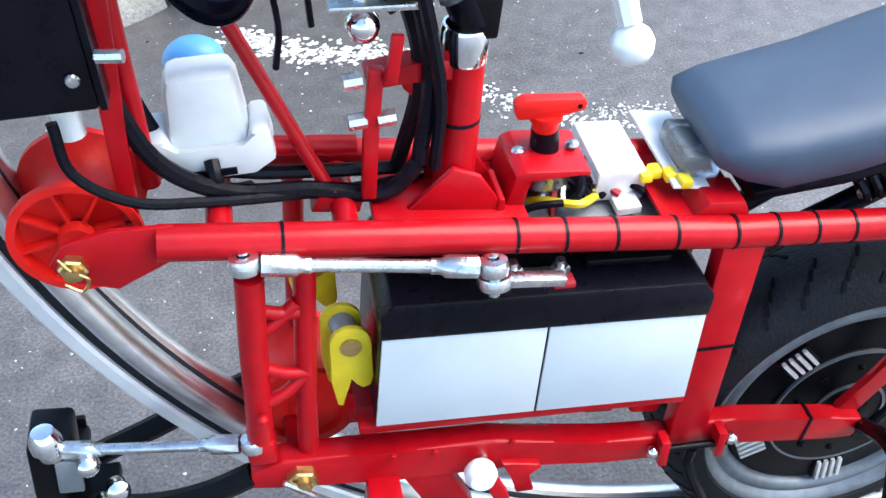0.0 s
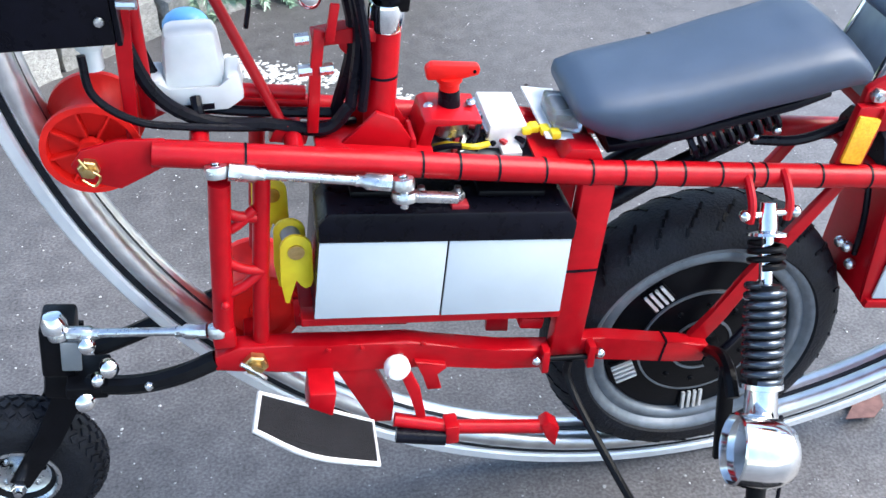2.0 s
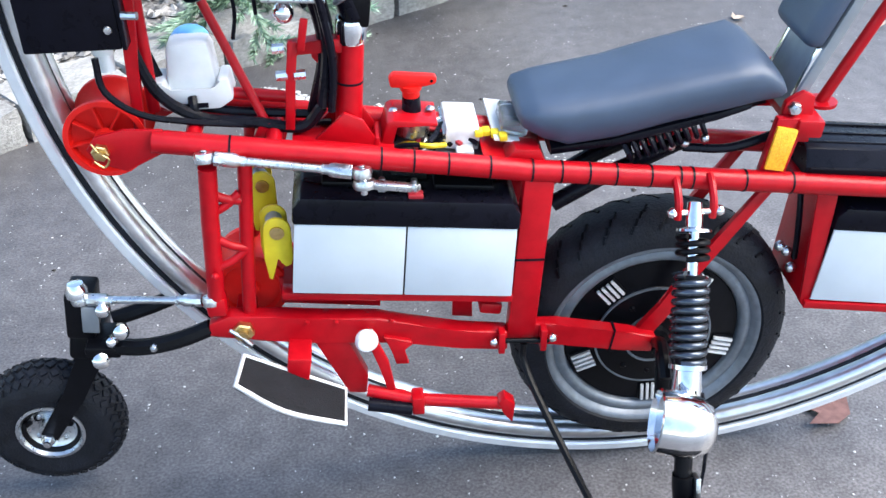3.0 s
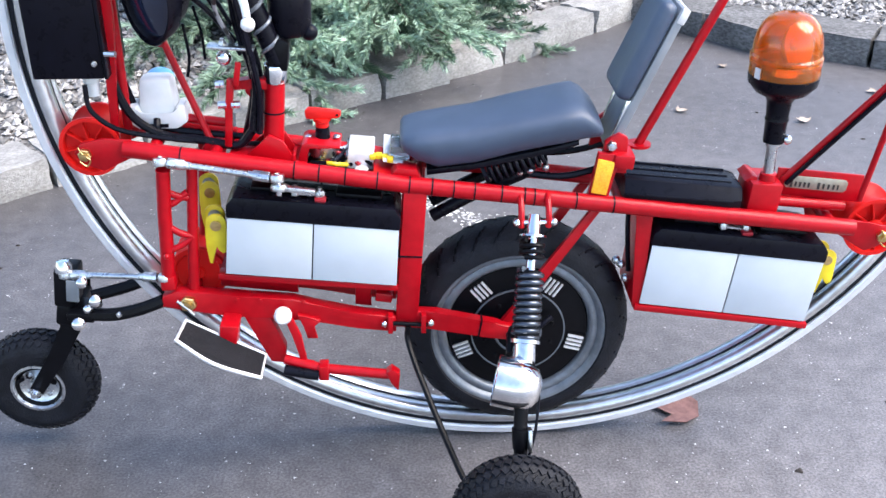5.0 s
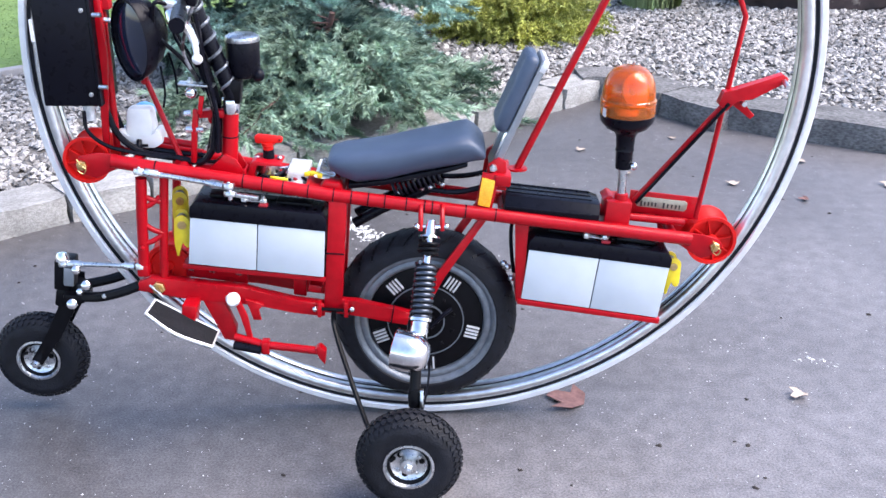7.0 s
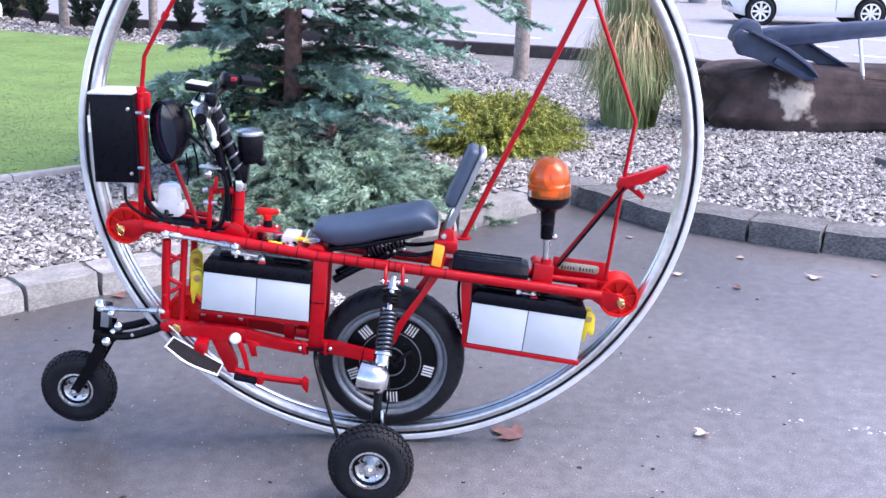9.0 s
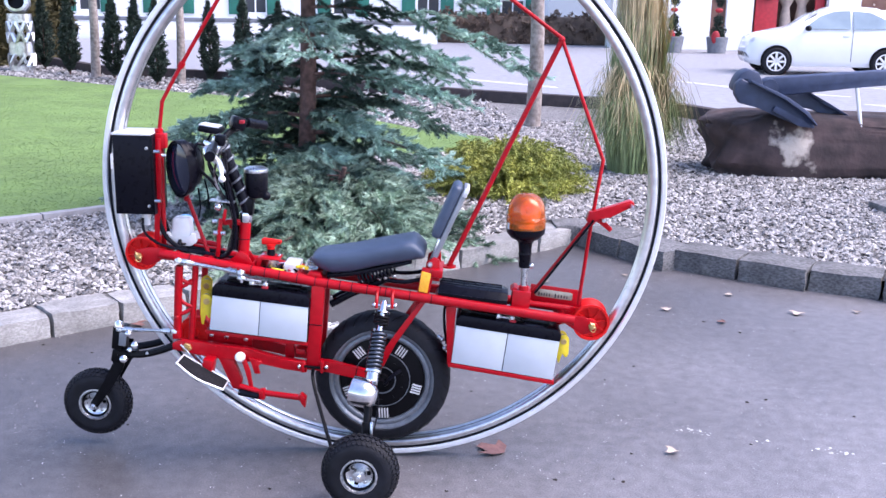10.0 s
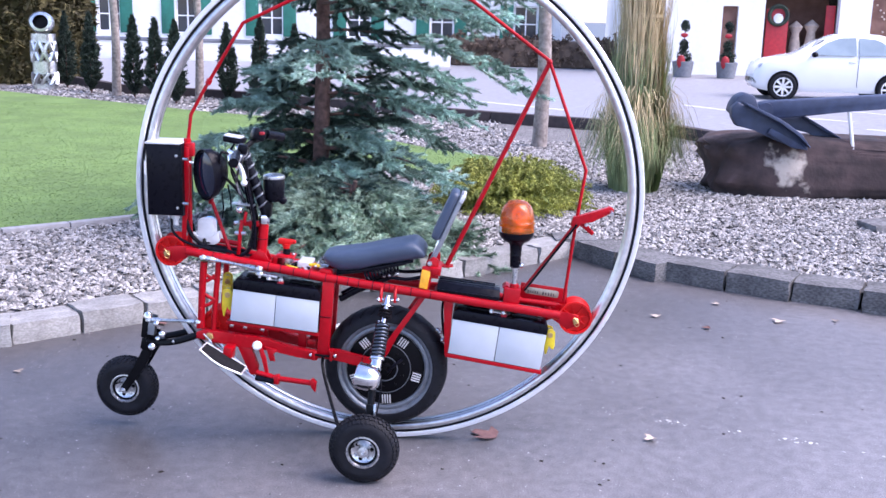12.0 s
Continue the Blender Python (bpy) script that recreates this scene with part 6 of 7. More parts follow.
# steering head, handlebar and cockpit
stem = part("steering_stem", tube(B(), [(-0.476, YC, 0.69), (-0.461, YC, 0.858)], 0.0195, 20), RED, bike, "red steering stem tube")
for y in (-0.058, -0.008):
    part("stem_gusset", plate(B(), [(-0.525, 0.710), (-0.495, 0.735), (-0.478, 0.752), (-0.452, 0.738), (-0.428, 0.694)], y, y + 0.007, 0.0015), RED, bike)
part("stem_base", plate(B(), beam_poly([(-0.555, 0.714), (-0.41, 0.690)], [0.004, 0.004]), -0.092, 0.03, 0.001), RED, bike)
part("stem_collar", lathe(B(), [(0.0205, -0.004), (0.022, 0.0), (0.022, 0.026), (0.0205, 0.03), (0.018, 0.03)], (-0.461, YC, 0.852), (0.08, 0, 1), 24), CHROME, stem)
part("cable_tie", lathe(B(), [(0.0196, -0.0015), (0.021, -0.0015), (0.021, 0.0015), (0.0196, 0.0015)], (-0.468, YC, 0.79), (0.08, 0, 1), 20, closed=True), BLACKPL, stem)
part("tilt_clamp", plate(B(), [(-0.468, 0.875), (-0.435, 0.872), (-0.428, 0.925), (-0.445, 0.935), (-0.468, 0.915)], YC - 0.018, YC + 0.018, 0.004), BLACK, stem)
column = part("handlebar_column", tube(B(), smooth_path([(-0.452, YC, 0.885), (-0.478, YC, 0.96), (-0.512, YC, 1.05), (-0.532, YC, 1.115)], 4), 0.0195, 12), BLACKPL, bike, "steering column wrapped in black and silver cable sleeve")
wrap = []
for i in range(97):
    f = i / 96
    c = Vector((-0.455 - 0.077 * f, YC, 0.893 + 0.222 * f))
    wrap.append(c + (Vector((0.945, 0, 0.327)) * math.cos(i * 0.42) + Vector((0, 1, 0)) * math.sin(i * 0.42)) * 0.0185)
part("spiral_wrap", tube(B(), wrap, 0.0040, 6), RIM, column, "silver spiral cable wrap")
part("lever_blade", tube(B(), smooth_path([(-0.508, -0.30, 1.118), (-0.478, -0.340, 1.114), (-0.456, -0.365, 1.092), (-0.449, -0.378, 1.066)], 5), 0.0085, 8, r2=0.006), ALU, column, "silver brake lever with a ball end")
part("lever_ball", ball(B(), (-0.448, -0.380, 1.056), 0.0112, 14), ALU, column)
bar = part("handlebar", tube(B(), smooth_path([(-0.485, -0.37, 1.125), (-0.505, -0.26, 1.132), (-0.530, -0.12, 1.128), (-0.540, YC, 1.122), (-0.515, 0.05, 1.15), (-0.48, 0.12, 1.165), (-0.45, 0.17, 1.155)], 5), 0.011, 12), BLACK, bike, "black handlebar with grips and switches")
part("far_grip", tube(B(), [(-0.480, 0.11, 1.168), (-0.435, 0.19, 1.150)], 0.0165, 14), BLACKPL, bar)
part("near_grip", tube(B(), [(-0.503, -0.27, 1.132), (-0.482, -0.385, 1.124)], 0.0165, 14), BLACKPL, bar)
part("switch_box", box(B(), (-0.500, 0.06, 1.172), (0.05, 0.05, 0.045), (0, 20, 30), bev=0.01), BLACKPL, bar)
part("switch_button", box(B(), (-0.478, 0.03, 1.180), (0.018, 0.012, 0.012), bev=0.003), RIBBON, bar)
part("instrument", box(B(), (-0.575, 0.0, 1.158), (0.075, 0.075, 0.022), (0, 8, 0), bev=0.006), BLACKPL, bar)
part("instrument_glass", box(B(), (-0.577, 0.0, 1.171), (0.066, 0.066, 0.004), (0, 8, 0), bev=0.001), ALU, bar)
part("master_cylinder", box(B(), (-0.560, -0.065, 1.108), (0.060, 0.032, 0.028), (0, 25, 12), bev=0.006), CHROME, bar)
part("bar_clamp", box(B(), (-0.534, -0.035, 1.118), (0.034, 0.05, 0.034), (0, 10, 0), bev=0.006), ZINC, bar)
part("switch_pod", box(B(), (-0.508, -0.15, 1.142), (0.036, 0.045, 0.036), (0, 10, 8), bev=0.008), BLACKPL, bar)
part("lever_bracket", plate(B(), beam_poly([(-0.565, 1.085), (-0.535, 1.06), (-0.518, 1.02)], [0.010, 0.012, 0.008]), -0.085, -0.07, 0.003), ZINC, bar)
for k, pts in enumerate(([(-0.56, -0.06, 1.10), (-0.60, -0.10, 1.12), (-0.61, -0.08, 1.05), (-0.565, -0.05, 0.985), (-0.525, -0.045, 0.93)], [(-0.50, -0.15, 1.13), (-0.53, -0.13, 1.06), (-0.55, -0.08, 1.0), (-0.53, -0.05, 0.93)], [(-0.49, 0.08, 1.15), (-0.56, 0.05, 1.12), (-0.59, 0.0, 1.05), (-0.555, -0.02, 0.97), (-0.52, -0.03, 0.90)], [(-0.575, 0.0, 1.145), (-0.60, -0.01, 1.09), (-0.57, -0.03, 1.03), (-0.53, -0.04, 0.96)])):
    part("bar_cable", tube(B(), smooth_path(pts, 6), 0.0042 if k else 0.0052, 8), BLACKPL if k != 1 else TAPE, bar)
part("reservoir", box(B(), (-0.535, -0.055, 1.125), (0.05, 0.045, 0.03), (0, 15, 10), bev=0.007), CHROME, bar)
part("brake_perch", lathe(B(), [(0, 0.03), (0.016, 0.026), (0.02, 0), (0.014, -0.02), (0, -0.024)], (-0.508, -0.29, 1.120), (0.5, -0.6, -0.4), 14), CHROME, bar)
for k, (a, b, c, d) in enumerate((((-0.52, -0.06, 1.09), (-0.512, -0.055, 0.98), (-0.494, -0.05, 0.86), (-0.508, -0.05, 0.76)), ((-0.53, -0.03, 1.09), (-0.522, -0.045, 0.97), (-0.500, -0.035, 0.85), (-0.525, -0.02, 0.735)), ((-0.51, -0.02, 1.08), (-0.508, -0.03, 0.97), (-0.490, -0.02, 0.86), (-0.50, 0.0, 0.74)), ((-0.525, -0.075, 1.07), (-0.505, -0.07, 0.96), (-0.488, -0.06, 0.84), (-0.495, -0.055, 0.755)))):
    part("control_cable", tube(B(), smooth_path([a, b, c, d], 6), 0.0078 if k < 2 else 0.006, 8), BLACKPL, bike, "black sleeved control cable")
for k, pts in enumerate(([(-0.508, -0.05, 0.76), (-0.54, -0.045, 0.728), (-0.61, -0.040, 0.738), (-0.68, -0.045, 0.752), (-0.735, -0.05, 0.80), (-0.765, -0.05, 0.90)], [(-0.525, -0.02, 0.735), (-0.59, -0.02, 0.742), (-0.66, -0.02, 0.752), (-0.72, -0.01, 0.77), (-0.755, 0.0, 0.86)], [(-0.80, -0.075, 0.862), (-0.795, -0.08, 0.815), (-0.755, -0.078, 0.778), (-0.70, -0.062, 0.756), (-0.63, -0.045, 0.738), (-0.56, -0.03, 0.726), (-0.50, -0.01, 0.716)])):
    part("wiring_loom", tube(B(), smooth_path(pts, 6), 0.0085 - 0.0018 * k, 8), BLACKPL, bike, "black wiring loom")
cup = part("cup_holder", lathe(B(), [(0, -0.055), (0.032, -0.055), (0.039, -0.045), (0.041, 0.03), (0.040, 0.032)], (-0.428, 0.0, 0.985), (0, 0, 1), 28), BLACKPL, bike, "black cup beside the steering column")
part("cup_lid", lathe(B(), [(0.0405, 0.03), (0.042, 0.034), (0.040, 0.042), (0.028, 0.048), (0, 0.048)], (-0.428, 0.0, 0.985), (0, 0, 1), 28), ZINC, cup)
part("cup_bracket", rod(B(), (-0.428, 0.0, 0.95), (-0.450, YC, 0.91), 0.008), ZINC, cup)
part("cup_knob", ball(B(), (-0.393, -0.01, 0.935), 0.016, 12), BLACKPL, cup)
# linkage in front of the stem
post = part("linkage_post", plate(B(), beam_poly([(-0.582, 0.722), (-0.574, 0.80), (-0.566, 0.855)], [0.0068, 0.0068, 0.0068]), -0.055, -0.043, 0.002), RED, bike, "red flat linkage post with zinc bolts")
part("linkage_arm", plate(B(), beam_poly([(-0.575, 0.838), (-0.535, 0.842), (-0.495, 0.840)], [0.008, 0.009, 0.010]), -0.045, -0.02, 0.002), RED, post)
part("linkage_blade", plate(B(), beam_poly([(-0.556, 0.845), (-0.547, 0.890)], [0.0055, 0.0055]), -0.064, -0.057, 0.002), RED, post)
part("linkage_lug", plate(B(), [(-0.545, 0.838), (-0.522, 0.839), (-0.522, 0.815), (-0.533, 0.810), (-0.543, 0.822)], -0.036, -0.016, 0.003), RED, post)
for c in ((-0.586, -0.05, 0.805), (-0.561, -0.05, 0.805), (-0.587, -0.05, 0.845)):
    part("bolt_head", lathe(B(), [(0, -0.008), (0.0075, -0.008), (0.0075, 0.008), (0, 0.008)], c, (1, 0.1, 0), 8), ZINC, post)
post.location = (0.026, 0.0, 0.006)
part("joint_plate", box(B(), (-0.533, -0.05, 0.922), (0.085, 0.03, 0.006), (0, 4, 0), bev=0.002), ZINC, bike, "flat zinc steering plate")
part("joint_ball", ball(B(), (-0.548, -0.05, 0.902), 0.015, 16), CHROME, bike)
nut(bike, (-0.548, -0.05, 0.925), (0, 0, 1), 0.008, 0.008, ZINC, "joint_nut")

# nose: mast, black box, lamp and white horn
part("front_mast", plate(B(), beam_poly([(-0.765, 0.735), (-0.756, 0.86), (-0.745, 0.98), (-0.742, 1.13)], [0.007, 0.009, 0.010, 0.009]), YC - 0.030, YC - 0.020, 0.002), RED, bike, "flat red mast")
part("front_mast", tube(B(), [(-0.745, YC, 0.76), (-0.742, YC, 1.13)], 0.009, 12), RED, bike)
part("nose_strut", tube(B(), [(-0.668, 0.010, 0.915), (-0.583, -0.036, 0.712)], 0.0068, 12), RED, bike)
part("strut_foot", plate(B(), [(-0.60, 0.735), (-0.585, 0.739), (-0.560, 0.725), (-0.565, 0.709), (-0.61, 0.717)], -0.048, -0.028, 0.002), RED, bike)
part("deck_stringer", rod(B(), (-0.735, -0.01, 0.785), (-0.56, -0.01, 0.76), 0.009), RED, bike)
part("deck_stringer", rod(B(), (-0.74, 0.02, 0.755), (-0.55, 0.02, 0.728), 0.011), RED, bike)
bbx = part("equipment_box", box(B(), (-0.822, -0.020, 1.010), (0.128, 0.135, 0.268), (0, 0, 0), bev=0.004), BLACKPL, bike, "matt black equipment box")
part("box_lid", box(B(), (-0.822, -0.020, 1.146), (0.134, 0.142, 0.008), bev=0.002), ALU, bbx)
part("box_back", box(B(), (-0.755, -0.020, 1.010), (0.006, 0.137, 0.268), bev=0.001), BLACKPL, bbx)
part("cable_gland", lathe(B(), [(0, 0.01), (0.016, 0.01), (0.016, -0.008), (0.012, -0.01), (0.012, -0.034), (0.007, -0.036), (0, -0.036)], (-0.793, -0.050, 0.868), (0, 0, 1), 16), WHITEPL, bbx, "white cable gland")
for c in ((-0.772, -0.089, 0.905), (-0.772, -0.089, 1.10)):
    part("box_screw", lathe(B(), [(0, 0.003), (0.005, 0.002), (0.006, 0), (0, 0)], c, (0, -1, 0), 10), ZINC, bbx)
for c in ((-0.750, -0.092, 0.925), (-0.748, -0.085, 1.09)):
    part("mast_bolt", rod(B(), c, (c[0] + 0.02, c[1] - 0.004, c[2]), 0.0055, 8), ZINC, bike)
part("reflector_stick", box(B(), (-0.889, -0.092, 1.055), (0.006, 0.006, 0.05)), WHITEPL, bbx)
la = Vector((-0.56, -0.82, -0.10)).normalized()
LP = Vector((-0.655, -0.070, 1.036))


def tall(bm):
    """Stretches a lamp shape into an upright oval."""
    bmesh.ops.transform(bm, matrix=Matrix.Translation(LP) @ Matrix.Diagonal((0.78, 0.80, 1.26, 1)) @ Matrix.Translation(-LP), verts=bm.verts)
    return bm


lamp = part("headlamp", tall(lathe(B(), [(0, -0.098), (0.024, -0.094), (0.044, -0.078), (0.060, -0.050), (0.068, -0.010), (0.072, 0.015), (0.075, 0.0185), (0.075, 0.027), (0.070, 0.0285), (0.066, 0.016)], LP, la, 44)), BLACKPL, bike, "black bucket headlamp with a dark glass")
part("lamp_glass", tall(lathe(B(), [(0, 0.034), (0.025, 0.032), (0.050, 0.026), (0.068, 0.017)], LP, la, 44)), LENS, lamp, "dark domed lamp glass")
part("lamp_peak", tall(lathe(B(), [(0.0725, -0.015), (0.0775, 0.030), (0.0762, 0.033), (0.0710, -0.015)], LP, la, 44, closed=True)), BLACKPL, lamp)
part("lamp_bracket", rod(B(), (-0.745, -0.05, 1.075), (-0.675, -0.04, 1.06), 0.006), ZINC, lamp)
part("lamp_foot", rod(B(), (-0.660, -0.020, 0.955), (-0.674, 0.010, 0.912), 0.009), RED, lamp)
for pts in ([(-0.62, -0.03, 0.96), (-0.615, -0.03, 0.90), (-0.622, -0.03, 0.86)], [(-0.60, -0.02, 0.99), (-0.59, -0.02, 0.94), (-0.588, -0.02, 0.89)]):
    part("lamp_wire", tube(B(), smooth_path(pts, 4), 0.003, 6), BLACKPL, lamp)
horn = part("white_bell", box(B(), (-0.687, -0.048, 0.838), (0.066, 0.055, 0.082), bev=0.012), WHITEPL, bike, "milky white plastic bell housing with a blue cap")
for v in horn.data.vertices:
    f = (v.co.z - 0.80) / 0.08
    v.co.x = -0.685 + (v.co.x + 0.685) * (1.12 - 0.22 * f)
part("bell_foot", plate(B(), [(-0.738, 0.826), (-0.724, 0.826), (-0.718, 0.808), (-0.656, 0.808), (-0.650, 0.826), (-0.636, 0.826), (-0.632, 0.792), (-0.652, 0.778), (-0.722, 0.778), (-0.742, 0.792)], -0.088, -0.030, 0.004), WHITEPL, horn)
part("blue_cap", ball(B(), (-0.693, 0.012, 0.853), 0.028, 20, (1, 1, 0.8)), BLUE, horn, "blue dome cap")
part("foot_slot", box(B(), (-0.690, -0.0885, 0.786), (0.045, 0.004, 0.007)), BLACKPL, horn)
horn.scale = (1.02, 0.9, 0.95)
horn.location = (0.0125, 0.050, 0.018)
part("bell_cable", tube(B(), smooth_path([(-0.688, -0.088, 0.800), (-0.686, -0.10, 0.785), (-0.682, -0.09, 0.765), (-0.66, -0.07, 0.752)], 4), 0.0065, 8), BLACKPL, horn)

# electrics on the deck
sw = part("switch_box", plate(B(), [(-0.432, 0.715), (-0.418, 0.762), (-0.408, 0.766), (-0.345, 0.758), (-0.345, 0.752), (-0.405, 0.757), (-0.415, 0.712)], -0.052, 0.020, 0.002), RED, bike, "red switch bracket with a battery isolator key")
part("bracket_flange", plate(B(), [(-0.448, 0.70), (-0.436, 0.745), (-0.430, 0.745), (-0.430, 0.698)], -0.060, -0.01, 0.002), RED, sw)
part("switch_body", lathe(B(), [(0.026, 0), (0.026, -0.025), (0.02, -0.03), (0, -0.03)], (-0.380, -0.010, 0.752), (0, 0, 1), 20), ZINC, sw)
part("switch_neck", lathe(B(), [(0.0145, 0), (0.0135, 0.024), (0, 0.024)], (-0.380, -0.010, 0.760), (0, 0, 1), 20), BLACKPL, sw)
for s in (-1, 1):
    part("switch_screw", ball(B(), (-0.380 + s * 0.027, -0.014, 0.764), 0.007, 10, (1, 1, 0.6)), ZINC, sw)
key = part("isolator_key", lathe(B(), [(0, 0.0), (0.0125, 0.0), (0.013, 0.018), (0.0165, 0.02), (0.0165, 0.026), (0, 0.026)], (-0.380, -0.010, 0.776), (0, 0, 1), 20), ROLLER, sw, "red plastic isolator key")
part("key_wing", plate(B(), [(-0.410, 0.802), (-0.412, 0.818), (-0.404, 0.824), (-0.345, 0.817), (-0.342, 0.812), (-0.344, 0.804), (-0.372, 0.799)], -0.020, -0.006, 0.003), ROLLER, key)
part("wing_hole", rod(B(), (-0.350, -0.0205, 0.810), (-0.350, -0.0195, 0.810), 0.0025, 8), BLACK, key)
sw.location = (0.0, 0.0, -0.034)
alu = part("relay_box", box(B(), (-0.308, 0.010, 0.687), (0.051, 0.093, 0.034), (0, 6, 0), bev=0.003), ALU, bike, "bare aluminium relay box")
for s in (-1, 0, 1):
    part("relay_fin", box(B(), (-0.3345, 0.010, 0.687 + s * 0.009), (0.004, 0.091, 0.003), (0, 6, 0)), ZINC, alu)
part("box_foot", box(B(), (-0.306, -0.047, 0.674), (0.026, 0.026, 0.010), bev=0.003), ALU, alu)
fuse = part("fuse_plate", box(B(), (-0.241, 0.008, 0.692), (0.046, 0.135, 0.003), (0, 10, 0)), WHITEPL, bike, "white fuse plate under a clear cover")
part("clear_cover", box(B(), (-0.231, -0.014, 0.706), (0.040, 0.070, 0.026), (0, 10, 0), bev=0.005), CLEAR, fuse)
part("sensor_core", lathe(B(), [(0, 0.012), (0.011, 0.011), (0.015, 0.006), (0.015, -0.004), (0, -0.004)], (-0.234, -0.004, 0.703), (0.15, 0, 1), 16), SPRING, fuse, "dark round sensor")
for k, (dx, dy) in enumerate(((0, 0), (0.012, -0.018), (-0.012, -0.012), (0.022, -0.045))):
    part("yellow_fuse", box(B(), (-0.272 + dx, -0.028 + dy * 0.55, 0.694 + 0.001 * k), (0.012, 0.016, 0.010), bev=0.002), YELLOW, fuse)
part("deck_plate", plate(B(), [(-0.282, 0.682), (-0.215, 0.670), (-0.215, 0.666), (-0.282, 0.677)], -0.09, 0.03), RED, bike)
part("seat_post_plate", plate(B(), [(-0.250, 0.676), (-0.192, 0.668), (-0.200, 0.688), (-0.236, 0.692)], -0.086, -0.045, 0.002), RED, bike)
rnd = random.Random(4)
for k in range(9):
    x0 = -0.425 + 0.008 * k
    pts = [(x0, -0.07 + 0.1 * rnd.random(), 0.668), (x0 + 0.02, -0.06 + 0.08 * rnd.random(), 0.684 + 0.012 * rnd.random()), (x0 + 0.05, -0.07 + 0.1 * rnd.random(), 0.692), (x0 + 0.075, -0.05 + 0.06 * rnd.random(), 0.680)]
    part("wire", tube(B(), smooth_path(pts, 5), 0.0042, 6), (BLACKPL, BLACKPL, YELLOW, BLACKPL, ZINC, RIBBON, BLACKPL, ZINC, BLACKPL)[k], bike)
part("deck_tray", plate(B(), beam_poly([(-0.41, 0.676), (-0.24, 0.652)], [0.003, 0.003]), -0.085, 0.03), GREYPL, bike)

# seat, springs and backrest
def pad(sections, under, crown):
    """Loft of rounded cross-sections: (x, z_bottom, z_top, half width); under: how far the sides roll in below."""
    bm = B()
    rows = []
    for x, zb, zt, hw in sections:
        row = []
        for k in range(20):
            a = 2 * math.pi * k / 20
            ca, sa = math.cos(a), math.sin(a)
            px = abs(ca) ** 0.45 * (1 if ca > 0 else -1)
            pz = abs(sa) ** 0.55 * (1 if sa > 0 else -1)
            z = (zb + zt) / 2 + (zt - zb) / 2 * pz + (crown * (1 - px * px) if sa > 0 else 0)
            row.append(bm.verts.new((x, YC + hw * px * (1 - under * (1 - pz) / 2), z)))
        rows.append(row)
    for a, b in zip(rows, rows[1:]):
        for k in range(20):
            bm.faces.new((a[k], a[(k + 1) % 20], b[(k + 1) % 20], b[k]))
    bm.faces.new(rows[0])
    bm.faces.new(rows[-1])
    return bm


seat = part("seat", pad([(-0.230, 0.734, 0.744, 0.060), (-0.223, 0.720, 0.752, 0.076), (-0.196, 0.702, 0.759, 0.086), (-0.158, 0.689, 0.764, 0.092), (-0.088, 0.698, 0.774, 0.095), (-0.008, 0.720, 0.792, 0.100), (0.072, 0.736, 0.808, 0.104), (0.108, 0.744, 0.815, 0.104), (0.126, 0.748, 0.806, 0.102), (0.146, 0.752, 0.786, 0.098), (0.153, 0.757, 0.772, 0.088)], 0.14, 0.006), VINYL, bike, "dark grey padded vinyl seat", 60)
seat.location = (0.0, 0.026, -0.008)
part("seat_pan", pad([(-0.18, 0.670, 0.690, 0.06), (-0.09, 0.684, 0.704, 0.07), (0.06, 0.718, 0.738, 0.075), (0.11, 0.732, 0.748, 0.07)], 0, 0), BLACKPL, seat)
for s in (-1, 1):
    a, b = Vector((-0.07, YC + s * 0.055, 0.672)), Vector((0.05, YC + s * 0.055, 0.712))
    d = (b - a).normalized()
    uu = d.orthogonal().normalized()
    ww = d.cross(uu)
    part("seat_spring", tube(B(), [a + d * ((b - a).length * i / 90) + (uu * math.cos(i * 0.7) + ww * math.sin(i * 0.7)) * 0.018 for i in range(91)], 0.0042, 6), BLACKPL, seat, "black coil spring")
    part("damper", tube(B(), [(-0.17, YC + s * 0.035, 0.575), (-0.10, YC + s * 0.035, 0.615), (0.03, YC + s * 0.035, 0.675)], 0.013, 10), BLACKPL, seat)
    part("seat_wire", tube(B(), smooth_path([(0.02, YC + s * 0.055, 0.672), (0.08, YC + s * 0.06, 0.668), (0.13, YC + s * 0.055, 0.675), (0.18, YC + s * 0.05, 0.69)], 4), 0.007, 8), BLACKPL, seat)
for x in (-0.06, 0.0, 0.02, 0.05):
    part("seat_bolt", ball(B(), (x, YC - 0.06, 0.665 + (x + 0.06) * 0.2), 0.007, 8), ZINC, seat)
bk0, bk1 = Vector((0.190, YC, 0.815)), Vector((0.268, YC, 0.995))
bd = (bk1 - bk0).normalized()
bm = box(B(), (0, 0, 0), (0.036, 0.128, 0.198), bev=0.017, seg=4)
bq = Matrix.Translation((bk0 + bk1) / 2 + Vector((-0.004, 0, 0))) @ Matrix.Rotation(math.atan2(bd.x, bd.z), 4, "Y")
bmesh.ops.transform(bm, matrix=bq, verts=bm.verts)
back = part("backrest", bm, VINYL, bike, "dark grey padded backrest on a grey plate", 60)
bm = box(B(), (0.027, 0, -0.050), (0.018, 0.118, 0.30), bev=0.005)
bmesh.ops.transform(bm, matrix=bq, verts=bm.verts)
part("back_plate", bm, GREYPL, back)
bm = box(B(), (0.030, 0, 0.085), (0.016, 0.122, 0.03), bev=0.004)
bmesh.ops.transform(bm, matrix=bq, verts=bm.verts)
part("plate_fold", bm, ALU, back)
